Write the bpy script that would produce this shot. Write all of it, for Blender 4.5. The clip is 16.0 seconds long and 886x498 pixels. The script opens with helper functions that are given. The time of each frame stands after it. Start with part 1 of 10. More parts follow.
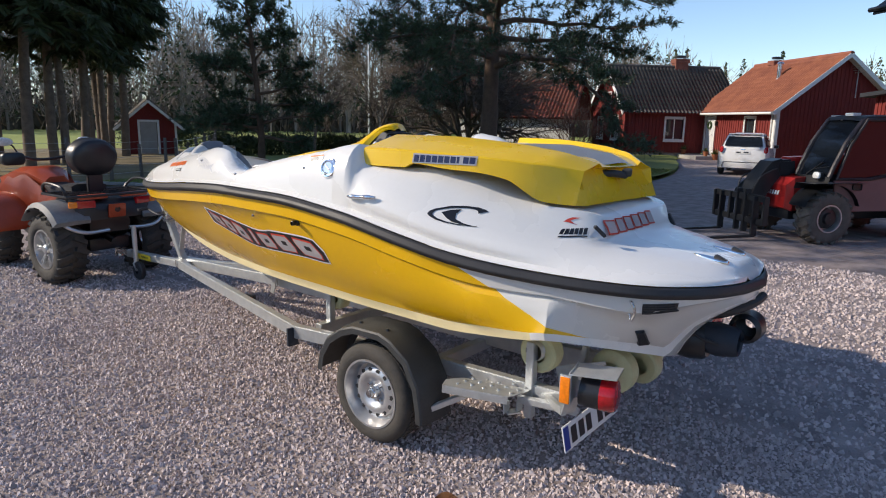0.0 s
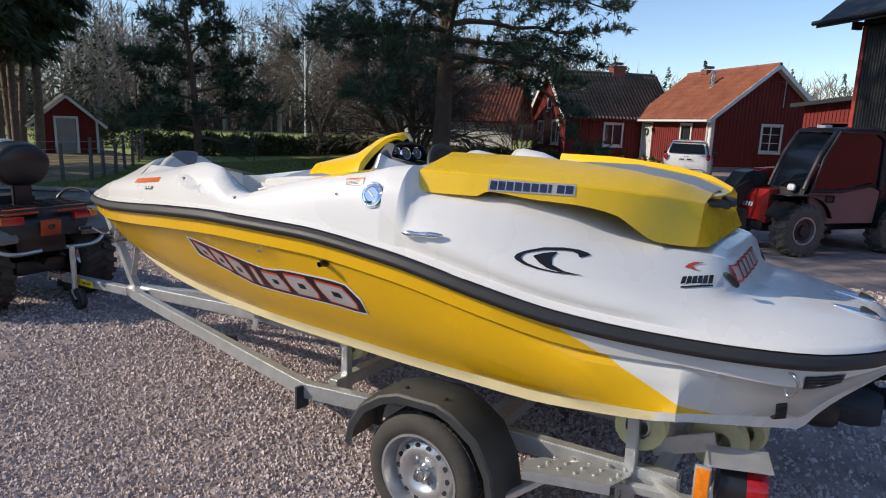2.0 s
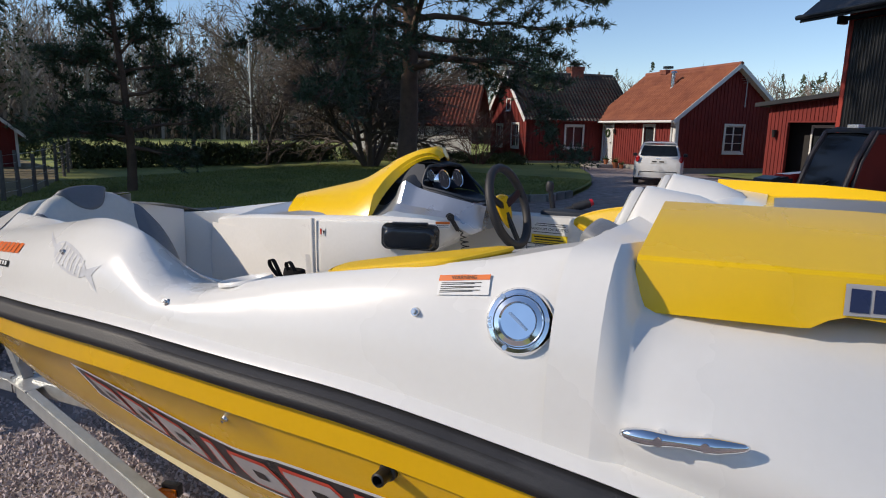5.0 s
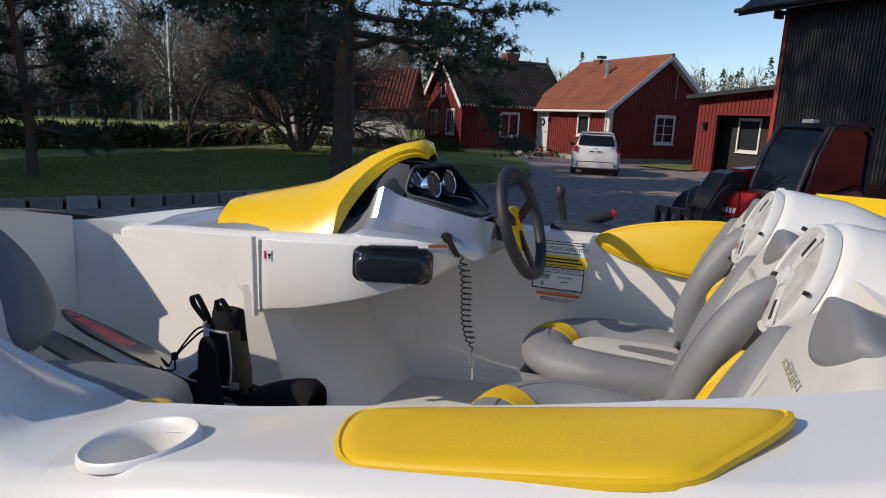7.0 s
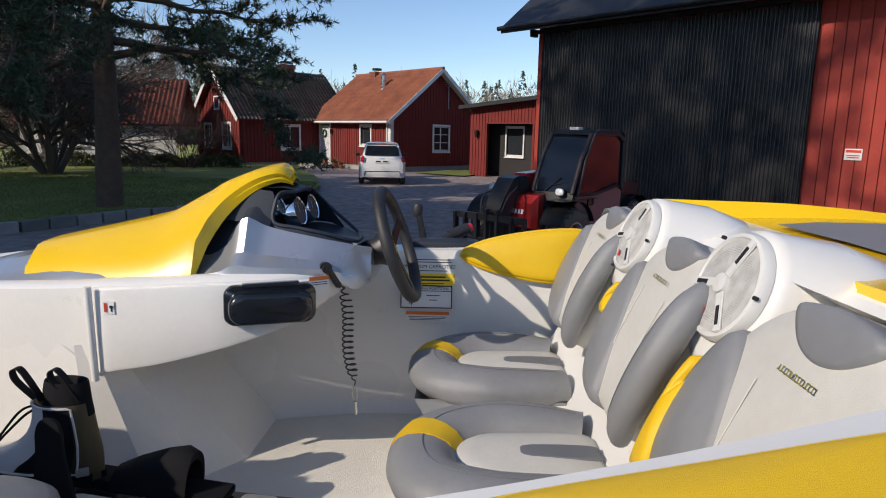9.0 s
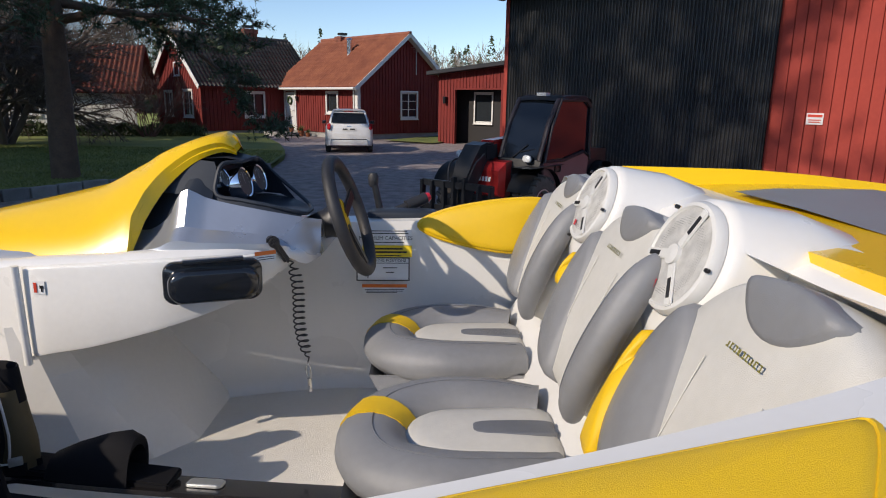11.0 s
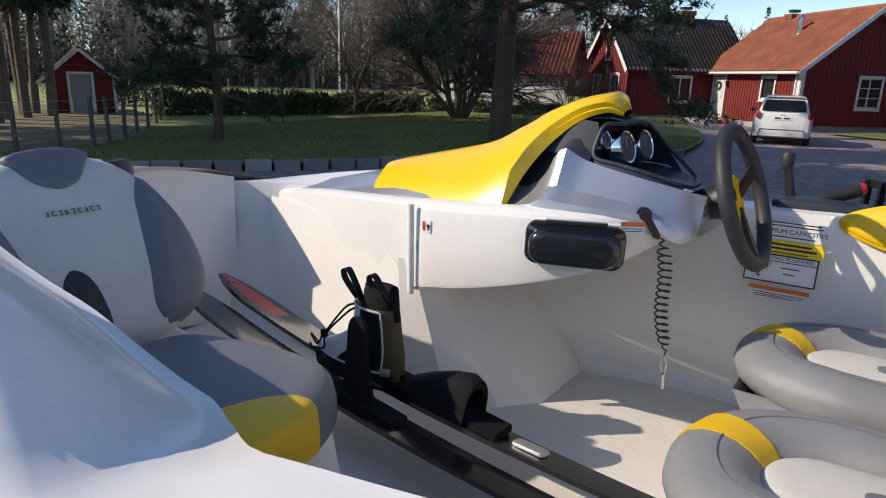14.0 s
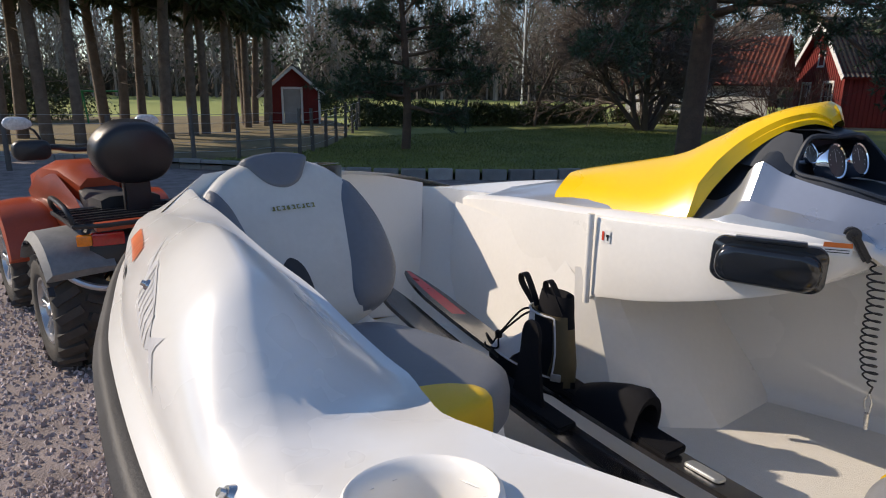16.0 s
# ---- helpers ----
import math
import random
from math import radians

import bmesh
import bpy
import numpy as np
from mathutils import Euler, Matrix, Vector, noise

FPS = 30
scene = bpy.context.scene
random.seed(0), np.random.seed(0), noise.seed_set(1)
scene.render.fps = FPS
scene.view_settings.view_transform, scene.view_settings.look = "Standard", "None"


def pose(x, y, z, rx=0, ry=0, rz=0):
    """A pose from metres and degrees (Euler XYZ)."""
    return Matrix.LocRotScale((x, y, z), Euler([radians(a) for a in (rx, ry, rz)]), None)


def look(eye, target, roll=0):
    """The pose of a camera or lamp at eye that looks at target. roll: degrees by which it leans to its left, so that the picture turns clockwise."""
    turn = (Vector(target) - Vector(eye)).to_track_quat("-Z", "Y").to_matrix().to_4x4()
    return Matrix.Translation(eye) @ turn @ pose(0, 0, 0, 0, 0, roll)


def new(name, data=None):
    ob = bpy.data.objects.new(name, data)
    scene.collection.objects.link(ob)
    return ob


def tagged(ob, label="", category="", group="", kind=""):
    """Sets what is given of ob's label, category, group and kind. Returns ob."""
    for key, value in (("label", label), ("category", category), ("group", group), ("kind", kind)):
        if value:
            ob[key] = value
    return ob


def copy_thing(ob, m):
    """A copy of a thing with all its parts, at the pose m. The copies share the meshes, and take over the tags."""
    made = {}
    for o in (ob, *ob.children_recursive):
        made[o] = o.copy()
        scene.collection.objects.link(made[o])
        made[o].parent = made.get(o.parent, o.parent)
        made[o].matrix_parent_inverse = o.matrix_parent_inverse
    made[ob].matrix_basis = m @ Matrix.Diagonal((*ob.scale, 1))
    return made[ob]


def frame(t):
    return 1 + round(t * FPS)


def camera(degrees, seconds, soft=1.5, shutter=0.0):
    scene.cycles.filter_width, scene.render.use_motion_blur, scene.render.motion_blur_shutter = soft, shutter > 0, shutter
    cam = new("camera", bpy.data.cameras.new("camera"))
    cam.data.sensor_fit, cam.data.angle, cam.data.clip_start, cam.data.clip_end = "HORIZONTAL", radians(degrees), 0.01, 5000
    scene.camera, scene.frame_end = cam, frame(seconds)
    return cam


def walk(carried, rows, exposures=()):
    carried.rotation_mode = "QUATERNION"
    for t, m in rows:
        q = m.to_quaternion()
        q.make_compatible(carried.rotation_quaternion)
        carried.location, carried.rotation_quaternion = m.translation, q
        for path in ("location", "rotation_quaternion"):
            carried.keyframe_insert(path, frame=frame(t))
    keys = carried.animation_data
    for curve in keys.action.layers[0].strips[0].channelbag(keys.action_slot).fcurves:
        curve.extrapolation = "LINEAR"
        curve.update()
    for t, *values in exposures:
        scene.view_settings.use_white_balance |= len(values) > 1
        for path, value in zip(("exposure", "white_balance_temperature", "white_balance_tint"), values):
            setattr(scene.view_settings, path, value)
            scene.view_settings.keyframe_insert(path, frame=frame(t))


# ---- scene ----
cam = camera(69.9, 16.0, soft=1.05)
PATH = [
    (0, (2.332, -3.273, 1.769), (1.117, -1.735, 1.372), 1.0),
    (0.5, (2.106, -3.185, 1.779), (0.876, -1.656, 1.394), 0.4),
    (1, (1.907, -3.136, 1.784), (0.755, -1.547, 1.396), 2.5),
    (1.5, (1.633, -3.143, 1.806), (0.538, -1.514, 1.418), 0.8),
    (2, (1.408, -3.068, 1.812), (0.37, -1.403, 1.424), 2.0),
    (2.5, (1.181, -2.883, 1.818), (0.124, -1.228, 1.441), 1.3),
    (3, (0.959, -2.738, 1.815), (-0.041, -1.059, 1.387), 2.3),
    (3.5, (0.683, -2.613, 1.824), (-0.281, -0.917, 1.386), 0.3),
    (4, (0.491, -2.43, 1.816), (-0.446, -0.71, 1.415), 1.4),
    (4.2, (0.423, -2.323, 1.819), (-0.535, -0.607, 1.449), 1.1),
    (6.3, (-0.249, -1.569, 1.826), (-1.04, 0.226, 1.436), 1.3),
    (6.5, (-0.284, -1.509, 1.829), (-1.094, 0.278, 1.442), 1.3),
    (7, (-0.382, -1.41, 1.825), (-1.081, 0.419, 1.415), 2.5),
    (7.5, (-0.555, -1.357, 1.82), (-1.085, 0.522, 1.384), 1.9),
    (8, (-0.664, -1.317, 1.814), (-0.912, 0.625, 1.403), 1.7),
    (8.5, (-0.654, -1.304, 1.807), (-0.775, 0.655, 1.424), 2.1),
    (9, (-0.677, -1.379, 1.842), (-0.731, 0.588, 1.486), 1.2),
    (9.2, (-0.696, -1.419, 1.846), (-0.72, 0.55, 1.495), 1.7),
    (11.3, (-0.598, -1.26, 1.837), (-0.557, 0.678, 1.346), 0.9),
    (11.5, (-0.583, -1.219, 1.828), (-0.61, 0.715, 1.318), 0.4),
    (12, (-0.605, -1.151, 1.789), (-0.669, 0.784, 1.288), 1.4),
    (12.5, (-0.639, -1.13, 1.759), (-0.981, 0.763, 1.215), 1.7),
    (13, (-0.618, -1.119, 1.759), (-1.34, 0.657, 1.19), 1.6),
    (13.5, (-0.603, -1.132, 1.761), (-1.554, 0.534, 1.193), 1.9),
    (14, (-0.589, -1.148, 1.768), (-1.692, 0.437, 1.245), 1.7),
    (14.5, (-0.568, -1.164, 1.773), (-1.816, 0.316, 1.273), 1.3),
    (15, (-0.552, -1.178, 1.772), (-1.931, 0.18, 1.268), 0.9),
    (15.5, (-0.553, -1.19, 1.77), (-2.008, 0.086, 1.264), 0.8),
    (16, (-0.561, -1.204, 1.768), (-2.062, 0.018, 1.267), 1.0),
]
walk(cam, [(t, look(eye, target, roll)) for t, eye, target, roll in PATH],
     exposures=[(0.0, 0.5, 7000, 13), (3.0, 0.3, 7000, 13), (4.2, 0.2, 7000, 13), (6.5, 0.02, 6900, 13), (7.5, 0.14, 6900, 13), (9.0, 0.2, 6900, 13), (12.0, 0.28, 6950, 14), (13.5, 0.5, 7050, 14), (16.0, 0.42, 7250, 14)])


# ---- light ----
SUN_TRAVEL = Vector((1.34, 1.03, -1.0)).normalized()
world = bpy.data.worlds.new("world")
scene.world = world
world.use_nodes = True
wn, wl = world.node_tree.nodes, world.node_tree.links
sky = wn.new("ShaderNodeTexSky")
sky.sky_type = "NISHITA"
sky.sun_disc = False
sky.sun_elevation = math.asin(-SUN_TRAVEL.z)
sky.sun_rotation = math.atan2(-SUN_TRAVEL.x, -SUN_TRAVEL.y)
sky.air_density, sky.dust_density, sky.ozone_density = 1.0, 0.3, 4.2
sky.altitude = 800
wl.new(sky.outputs[0], wn["Background"].inputs[0])
wn["Background"].inputs[1].default_value = 0.14
sun = new("sun", bpy.data.lights.new("sun", "SUN"))
sun.data.energy, sun.data.angle, sun.data.color = 3.2, radians(0.53), (1.0, 0.92, 0.80)
sun.matrix_world = SUN_TRAVEL.to_track_quat("-Z", "Y").to_matrix().to_4x4()
scene.view_settings.exposure = 0.0


# ---- materials ----
def material(name, color, rough=0.5, metal=0.0, vary=0.12, scale=6.0, fine=60.0, bump=0.0, bump_scale=200.0, coat=0.0,
             rough_vary=0.1, second=None, island=False, per_object=False, spec=0.5):
    """Principled surface with two scales of colour variation, uneven gloss and fine relief."""
    m = bpy.data.materials.new(name)
    m.use_nodes = True
    n, l = m.node_tree.nodes, m.node_tree.links
    b = n["Principled BSDF"]
    tc = n.new("ShaderNodeTexCoord")
    big, small = n.new("ShaderNodeTexNoise"), n.new("ShaderNodeTexNoise")
    big.inputs["Scale"].default_value, small.inputs["Scale"].default_value = scale, fine
    big.inputs["Detail"].default_value, small.inputs["Detail"].default_value = 5, 3
    l.new(tc.outputs["Object"], big.inputs["Vector"])
    l.new(tc.outputs["Object"], small.inputs["Vector"])
    add = n.new("ShaderNodeMath")
    add.operation = "MULTIPLY_ADD"
    l.new(small.outputs[0], add.inputs[0])
    add.inputs[1].default_value = 0.45
    l.new(big.outputs[0], add.inputs[2])
    ramp = n.new("ShaderNodeMapRange")
    ramp.inputs[1].default_value, ramp.inputs[2].default_value = 0.4, 1.05
    l.new(add.outputs[0], ramp.inputs[0])
    mix = n.new("ShaderNodeMix")
    mix.data_type = "RGBA"
    c2 = second or [min(1, c * (1 + vary)) for c in color]
    c1 = color if second else [c * (1 - vary) for c in color]
    mix.inputs[6].default_value, mix.inputs[7].default_value = (*c1, 1), (*c2, 1)
    l.new(ramp.outputs[0], mix.inputs[0])
    out = mix.outputs[2]
    if island or per_object:
        src = n.new("ShaderNodeNewGeometry").outputs["Random Per Island"] if island else n.new("ShaderNodeObjectInfo").outputs["Random"]
        hsv = n.new("ShaderNodeHueSaturation")
        mr = n.new("ShaderNodeMapRange")
        mr.inputs[3].default_value, mr.inputs[4].default_value = 0.62, 1.3
        l.new(src, mr.inputs[0])
        l.new(mr.outputs[0], hsv.inputs["Value"])
        l.new(out, hsv.inputs["Color"])
        out = hsv.outputs[0]
    l.new(out, b.inputs["Base Color"])
    rr = n.new("ShaderNodeMapRange")
    rr.inputs[3].default_value, rr.inputs[4].default_value = max(0.02, rough - rough_vary), min(1, rough + rough_vary)
    l.new(big.outputs[0], rr.inputs[0])
    l.new(rr.outputs[0], b.inputs["Roughness"])
    b.inputs["Metallic"].default_value = metal
    b.inputs["Specular IOR Level"].default_value = spec
    b.inputs["Coat Weight"].default_value = coat
    b.inputs["Coat Roughness"].default_value = 0.08
    if bump:
        tex = n.new("ShaderNodeTexNoise")
        tex.inputs["Scale"].default_value, tex.inputs["Detail"].default_value = bump_scale, 4
        l.new(tc.outputs["Object"], tex.inputs["Vector"])
        bp = n.new("ShaderNodeBump")
        bp.inputs["Strength"].default_value, bp.inputs["Distance"].default_value = min(1, bump * 100), 0.01
        l.new(tex.outputs[0], bp.inputs["Height"])
        l.new(bp.outputs[0], b.inputs["Normal"])
    return m


GEL_WHITE = material("white_gelcoat", (0.77, 0.76, 0.73), 0.28, vary=0.03, scale=2.0, coat=0.3, rough_vary=0.08)
LINER = material("cream_liner_gelcoat", (0.83, 0.81, 0.765), 0.30, vary=0.05, scale=3.0, coat=0.3)
FLOOR_LINER = material("worn_cockpit_floor", (0.74, 0.705, 0.64), 0.5, scale=5.0, second=(0.83, 0.80, 0.735), bump=0.003, bump_scale=300)
GEL_YELLOW = material("yellow_gelcoat", (0.83, 0.47, 0.006), 0.25, vary=0.05, scale=3.0, coat=0.35, rough_vary=0.06)
YELLOW_PLASTIC = material("yellow_glossy_plastic", (0.84, 0.52, 0.006), 0.28, vary=0.03, scale=3.0, coat=0.2, rough_vary=0.05)
YELLOW_VINYL = material("yellow_vinyl", (0.80, 0.50, 0.01), 0.42, vary=0.05, scale=9.0, bump=0.002, bump_scale=900)
CREAM = material("pale_yellow_bottom", (0.82, 0.70, 0.40), 0.4, vary=0.08, scale=4.0)
SILVER = material("silver_paint", (0.50, 0.52, 0.56), 0.3, metal=0.65, vary=0.05, scale=3.0, coat=0.5)
BLACK_RUBBER = material("black_rubber", (0.025, 0.025, 0.028), 0.55, vary=0.3, scale=9, bump=0.001)
BLACK_PLASTIC = material("black_plastic", (0.018, 0.018, 0.02), 0.35, vary=0.25, scale=8, bump=0.001, bump_scale=400)
GLOSS_BLACK = material("glossy_black_plastic", (0.010, 0.012, 0.016), 0.2, vary=0.2, scale=10, coat=0.5)
DARK_PLASTIC = material("dark_blue_grey_plastic", (0.03, 0.037, 0.05), 0.5, vary=0.15, scale=8, spec=0.25)
FENDER_PLASTIC = material("weathered_black_plastic", (0.035, 0.037, 0.038), 0.5, vary=0.3, scale=7, bump=0.002, bump_scale=500)
GREY_VINYL = material("grey_vinyl", (0.23, 0.235, 0.245), 0.42, vary=0.12, scale=8, bump=0.002, bump_scale=700)
DARK_VINYL = material("charcoal_vinyl", (0.15, 0.16, 0.18), 0.4, vary=0.12, scale=8, bump=0.002, bump_scale=700)
LIGHT_VINYL = material("off_white_vinyl", (0.60, 0.585, 0.54), 0.5, vary=0.08, scale=7, bump=0.002, bump_scale=700)
SPEAKER_WHITE = material("white_speaker_plastic", (0.66, 0.66, 0.64), 0.45, vary=0.04, scale=12)
SPEAKER_GRILLE = material("perforated_grille", (0.64, 0.635, 0.61), 0.6, vary=0.25, scale=40, fine=900, bump=0.006, bump_scale=900)
gn, gl = SPEAKER_GRILLE.node_tree.nodes, SPEAKER_GRILLE.node_tree.links
holes = gn.new("ShaderNodeTexVoronoi")
holes.inputs["Scale"].default_value = 230
holes.inputs["Randomness"].default_value = 0.0
gl.new([k for k in gn if k.type == "TEX_COORD"][0].outputs["Object"], holes.inputs["Vector"])
hole_cut = gn.new("ShaderNodeMath")
hole_cut.operation = "LESS_THAN"
hole_cut.inputs[1].default_value = 0.24
gl.new(holes.outputs["Distance"], hole_cut.inputs[0])
hole_mix = gn.new("ShaderNodeMix")
hole_mix.data_type = "RGBA"
gl.new(hole_cut.outputs[0], hole_mix.inputs[0])
gl.new(gn["Principled BSDF"].inputs["Base Color"].links[0].from_socket, hole_mix.inputs[6])
hole_mix.inputs[7].default_value = (0.30, 0.30, 0.29, 1)
gl.new(hole_mix.outputs[2], gn["Principled BSDF"].inputs["Base Color"])
CHROME = material("chrome", (0.85, 0.86, 0.88), 0.08, metal=1.0, vary=0.03, rough_vary=0.03)
STEEL = material("stainless_steel", (0.62, 0.62, 0.62), 0.25, metal=1.0, vary=0.08, scale=20)
GALV = material("galvanised_steel", (0.46, 0.48, 0.48), 0.42, metal=0.65, scale=16, second=(0.62, 0.63, 0.62), fine=120, bump=0.001, bump_scale=160)
RIM_STEEL = material("silver_wheel_rim", (0.55, 0.55, 0.55), 0.35, metal=0.7, vary=0.15, scale=20)
TYRE = material("dusty_tyre", (0.035, 0.033, 0.03), 0.8, vary=0.3, scale=14, second=(0.075, 0.066, 0.055), bump=0.003, bump_scale=250)
ROLLER = material("cream_polyurethane", (0.55, 0.53, 0.30), 0.5, vary=0.12, scale=10)
AMBER = material("amber_lens", (0.85, 0.22, 0.01), 0.15, vary=0.15, scale=60, coat=0.5)
RED_LENS = material("red_lens", (0.42, 0.008, 0.012), 0.12, vary=0.2, scale=60, coat=0.6)
CLEAR_LENS = material("clear_lamp_lens", (0.6, 0.62, 0.62), 0.12, vary=0.2, scale=60, coat=0.8)
PLATE_WHITE = material("number_plate_white", (0.72, 0.72, 0.70), 0.4, vary=0.05)
PLATE_BLUE = material("blue_plate_band", (0.01, 0.04, 0.28), 0.4)
STICKER_WHITE = material("white_sticker", (0.78, 0.78, 0.76), 0.4, vary=0.03)
STICKER_ORANGE = material("orange_sticker", (0.80, 0.17, 0.02), 0.4, vary=0.05)
STICKER_YELLOW = material("yellow_sticker", (0.85, 0.62, 0.03), 0.4, vary=0.05)
INK = material("black_ink", (0.012, 0.012, 0.014), 0.45)
DECAL_BLACK = material("black_decal", (0.012, 0.012, 0.014), 0.3, coat=0.3)
DECAL_GREY = material("silver_grey_decal", (0.42, 0.40, 0.40), 0.35, vary=0.15, scale=12, coat=0.3)
DECAL_RED = material("red_decal", (0.62, 0.06, 0.03), 0.35, coat=0.3)
DECAL_ORANGE = material("orange_decal", (0.80, 0.16, 0.03), 0.35, coat=0.3)
DECAL_WHITE = material("white_decal", (0.8, 0.79, 0.76), 0.35)
DECAL_FAINT = material("faded_grey_decal", (0.57, 0.575, 0.59), 0.35, vary=0.1, scale=40)
RED_BUTTON = material("red_plastic", (0.62, 0.02, 0.03), 0.3)


# ---- building tools ----
def link_mesh(name, bm, mats, parent=None, label="", smooth=True, angle=40):
    me = bpy.data.meshes.new(name)
    bmesh.ops.recalc_face_normals(bm, faces=bm.faces)
    if smooth:
        lim = radians(angle)
        for e in bm.edges:
            e.smooth = len(e.link_faces) == 2 and e.calc_face_angle(0) < lim
        for f in bm.faces:
            f.smooth = True
    bm.to_mesh(me)
    bm.free()
    for m in (mats if isinstance(mats, (list, tuple)) else [mats]):
        me.materials.append(m)
    ob = new(name, me)
    ob.parent = parent
    if label:
        ob["label"] = label
    return ob


def part(name, bm, mat, parent, label="", smooth=True, angle=40):
    return link_mesh(name, bm, mat, parent, label, smooth, angle)


def thing(name, m, label, category, group="", kind=""):
    ob = new(name)
    ob.empty_display_size = 0.2
    ob.matrix_basis = m
    return tagged(ob, label, category, group, kind)


def raw_mesh(name, verts, faces, mat, parent=None, smooth=False):
    """A large mesh from arrays that code makes."""
    me = bpy.data.meshes.new(name)
    verts, faces = np.asarray(verts, np.float32), np.asarray(faces, np.int32)
    k = faces.shape[1]
    me.vertices.add(len(verts))
    me.vertices.foreach_set("co", verts.ravel())
    me.loops.add(faces.size)
    me.loops.foreach_set("vertex_index", faces.ravel())
    me.polygons.add(len(faces))
    me.polygons.foreach_set("loop_start", np.arange(0, faces.size, k, dtype=np.int32))
    me.polygons.foreach_set("use_smooth", np.full(len(faces), smooth))
    for m in (mat if isinstance(mat, (list, tuple)) else [mat]):
        me.materials.append(m)
    me.update(calc_edges=True)
    ob = new(name, me)
    ob.parent = parent
    return ob


def box(bm, c, s, rot=(0, 0, 0), bevel=0.0, seg=2):
    """A box with its centre c and full sizes s, turned by degrees, with rounded edges."""
    r = bmesh.ops.create_cube(bm, size=1.0, matrix=pose(*c, *rot) @ Matrix.Diagonal((*s, 1)))
    vs = r["verts"]
    if bevel:
        es = {e for v in vs for e in v.link_edges}
        bmesh.ops.bevel(bm, geom=list(es), offset=bevel, segments=seg, profile=0.6, affect="EDGES")
    return vs


def beam(bm, a, b, w, h, bevel=0.004, up=(0, 0, 1)):
    """A square tube from a to b, w wide and h high."""
    a, b = Vector(a), Vector(b)
    d = b - a
    x = d.normalized()
    z = Vector(up) - x * x.dot(Vector(up))
    if z.length < 1e-4:
        z = Vector((1, 0, 0)) - x * x.x
    z.normalize()
    y = z.cross(x)
    m = Matrix((x, y, z)).transposed().to_4x4()
    m.translation = (a + b) / 2
    r = bmesh.ops.create_cube(bm, size=1.0, matrix=m @ Matrix.Diagonal((d.length, w, h, 1)))
    if bevel:
        es = {e for v in r["verts"] for e in v.link_edges}
        bmesh.ops.bevel(bm, geom=list(es), offset=bevel, segments=2, affect="EDGES")


def rod(bm, a, b, r0, r1=None, seg=14, caps=True):
    a, b = Vector(a), Vector(b)
    d = b - a
    m = d.to_track_quat("Z", "Y").to_matrix().to_4x4()
    m.translation = (a + b) / 2
    bmesh.ops.create_cone(bm, cap_ends=caps, segments=seg, radius1=r0, radius2=r0 if r1 is None else r1, depth=d.length, matrix=m)


def tube(bm, pts, r, seg=8, closed=False, taper=None):
    """A round tube along points; r is one radius or one for each point."""
    pts = [Vector(p) for p in pts]
    n = len(pts)
    rings = []
    up = Vector((0, 0, 1))
    for i, p in enumerate(pts):
        a = pts[(i - 1) % n] if closed or i else p
        b = pts[(i + 1) % n] if closed or i < n - 1 else p
        t = (b - a).normalized()
        u = up - t * t.dot(up)
        if u.length < 1e-3:
            u = Vector((1, 0, 0)) - t * t.x
        u.normalize()
        up = u
        v = t.cross(u)
        rr = r[i] if isinstance(r, (list, tuple)) else r
        rings.append([bm.verts.new(p + (u * math.cos(k * math.tau / seg) + v * math.sin(k * math.tau / seg)) * rr) for k in range(seg)])
    last = n if closed else n - 1
    for i in range(last):
        A, B = rings[i], rings[(i + 1) % n]
        for k in range(seg):
            bm.faces.new((A[k], A[(k + 1) % seg], B[(k + 1) % seg], B[k]))
    if not closed:
        bm.faces.new(rings[0][::-1])
        bm.faces.new(rings[-1])


def loft(bm, rings, closed=False, cap=False, mat=None):
    """Quads between rings of points. mat(i, j) gives the material slot of a face."""
    vs = [[bm.verts.new(p) for p in r] for r in rings]
    n = len(rings[0])
    for i in range(len(vs) - 1):
        for j in range(n if closed else n - 1):
            q = (vs[i][j], vs[i][(j + 1) % n], vs[i + 1][(j + 1) % n], vs[i + 1][j])
            try:
                f = bm.faces.new(q)
                if mat:
                    f.material_index = mat(i, j)
            except ValueError:
                pass
    if cap:
        bm.faces.new(vs[0][::-1])
        bm.faces.new(vs[-1])
    return vs


def lathe(bm, prof, origin, axis="y", seg=32, mat=None):
    """A turned body: prof gives (along the axis, radius)."""
    o = Vector(origin)
    rings = []
    for a, r in prof:
        ring = []
        for k in range(seg):
            c, s = math.cos(k * math.tau / seg) * r, math.sin(k * math.tau / seg) * r
            ring.append(o + Vector({"x": (a, c, s), "y": (c, a, s), "z": (c, s, a)}[axis]))
        rings.append(ring)
    loft(bm, rings, closed=True, mat=mat)


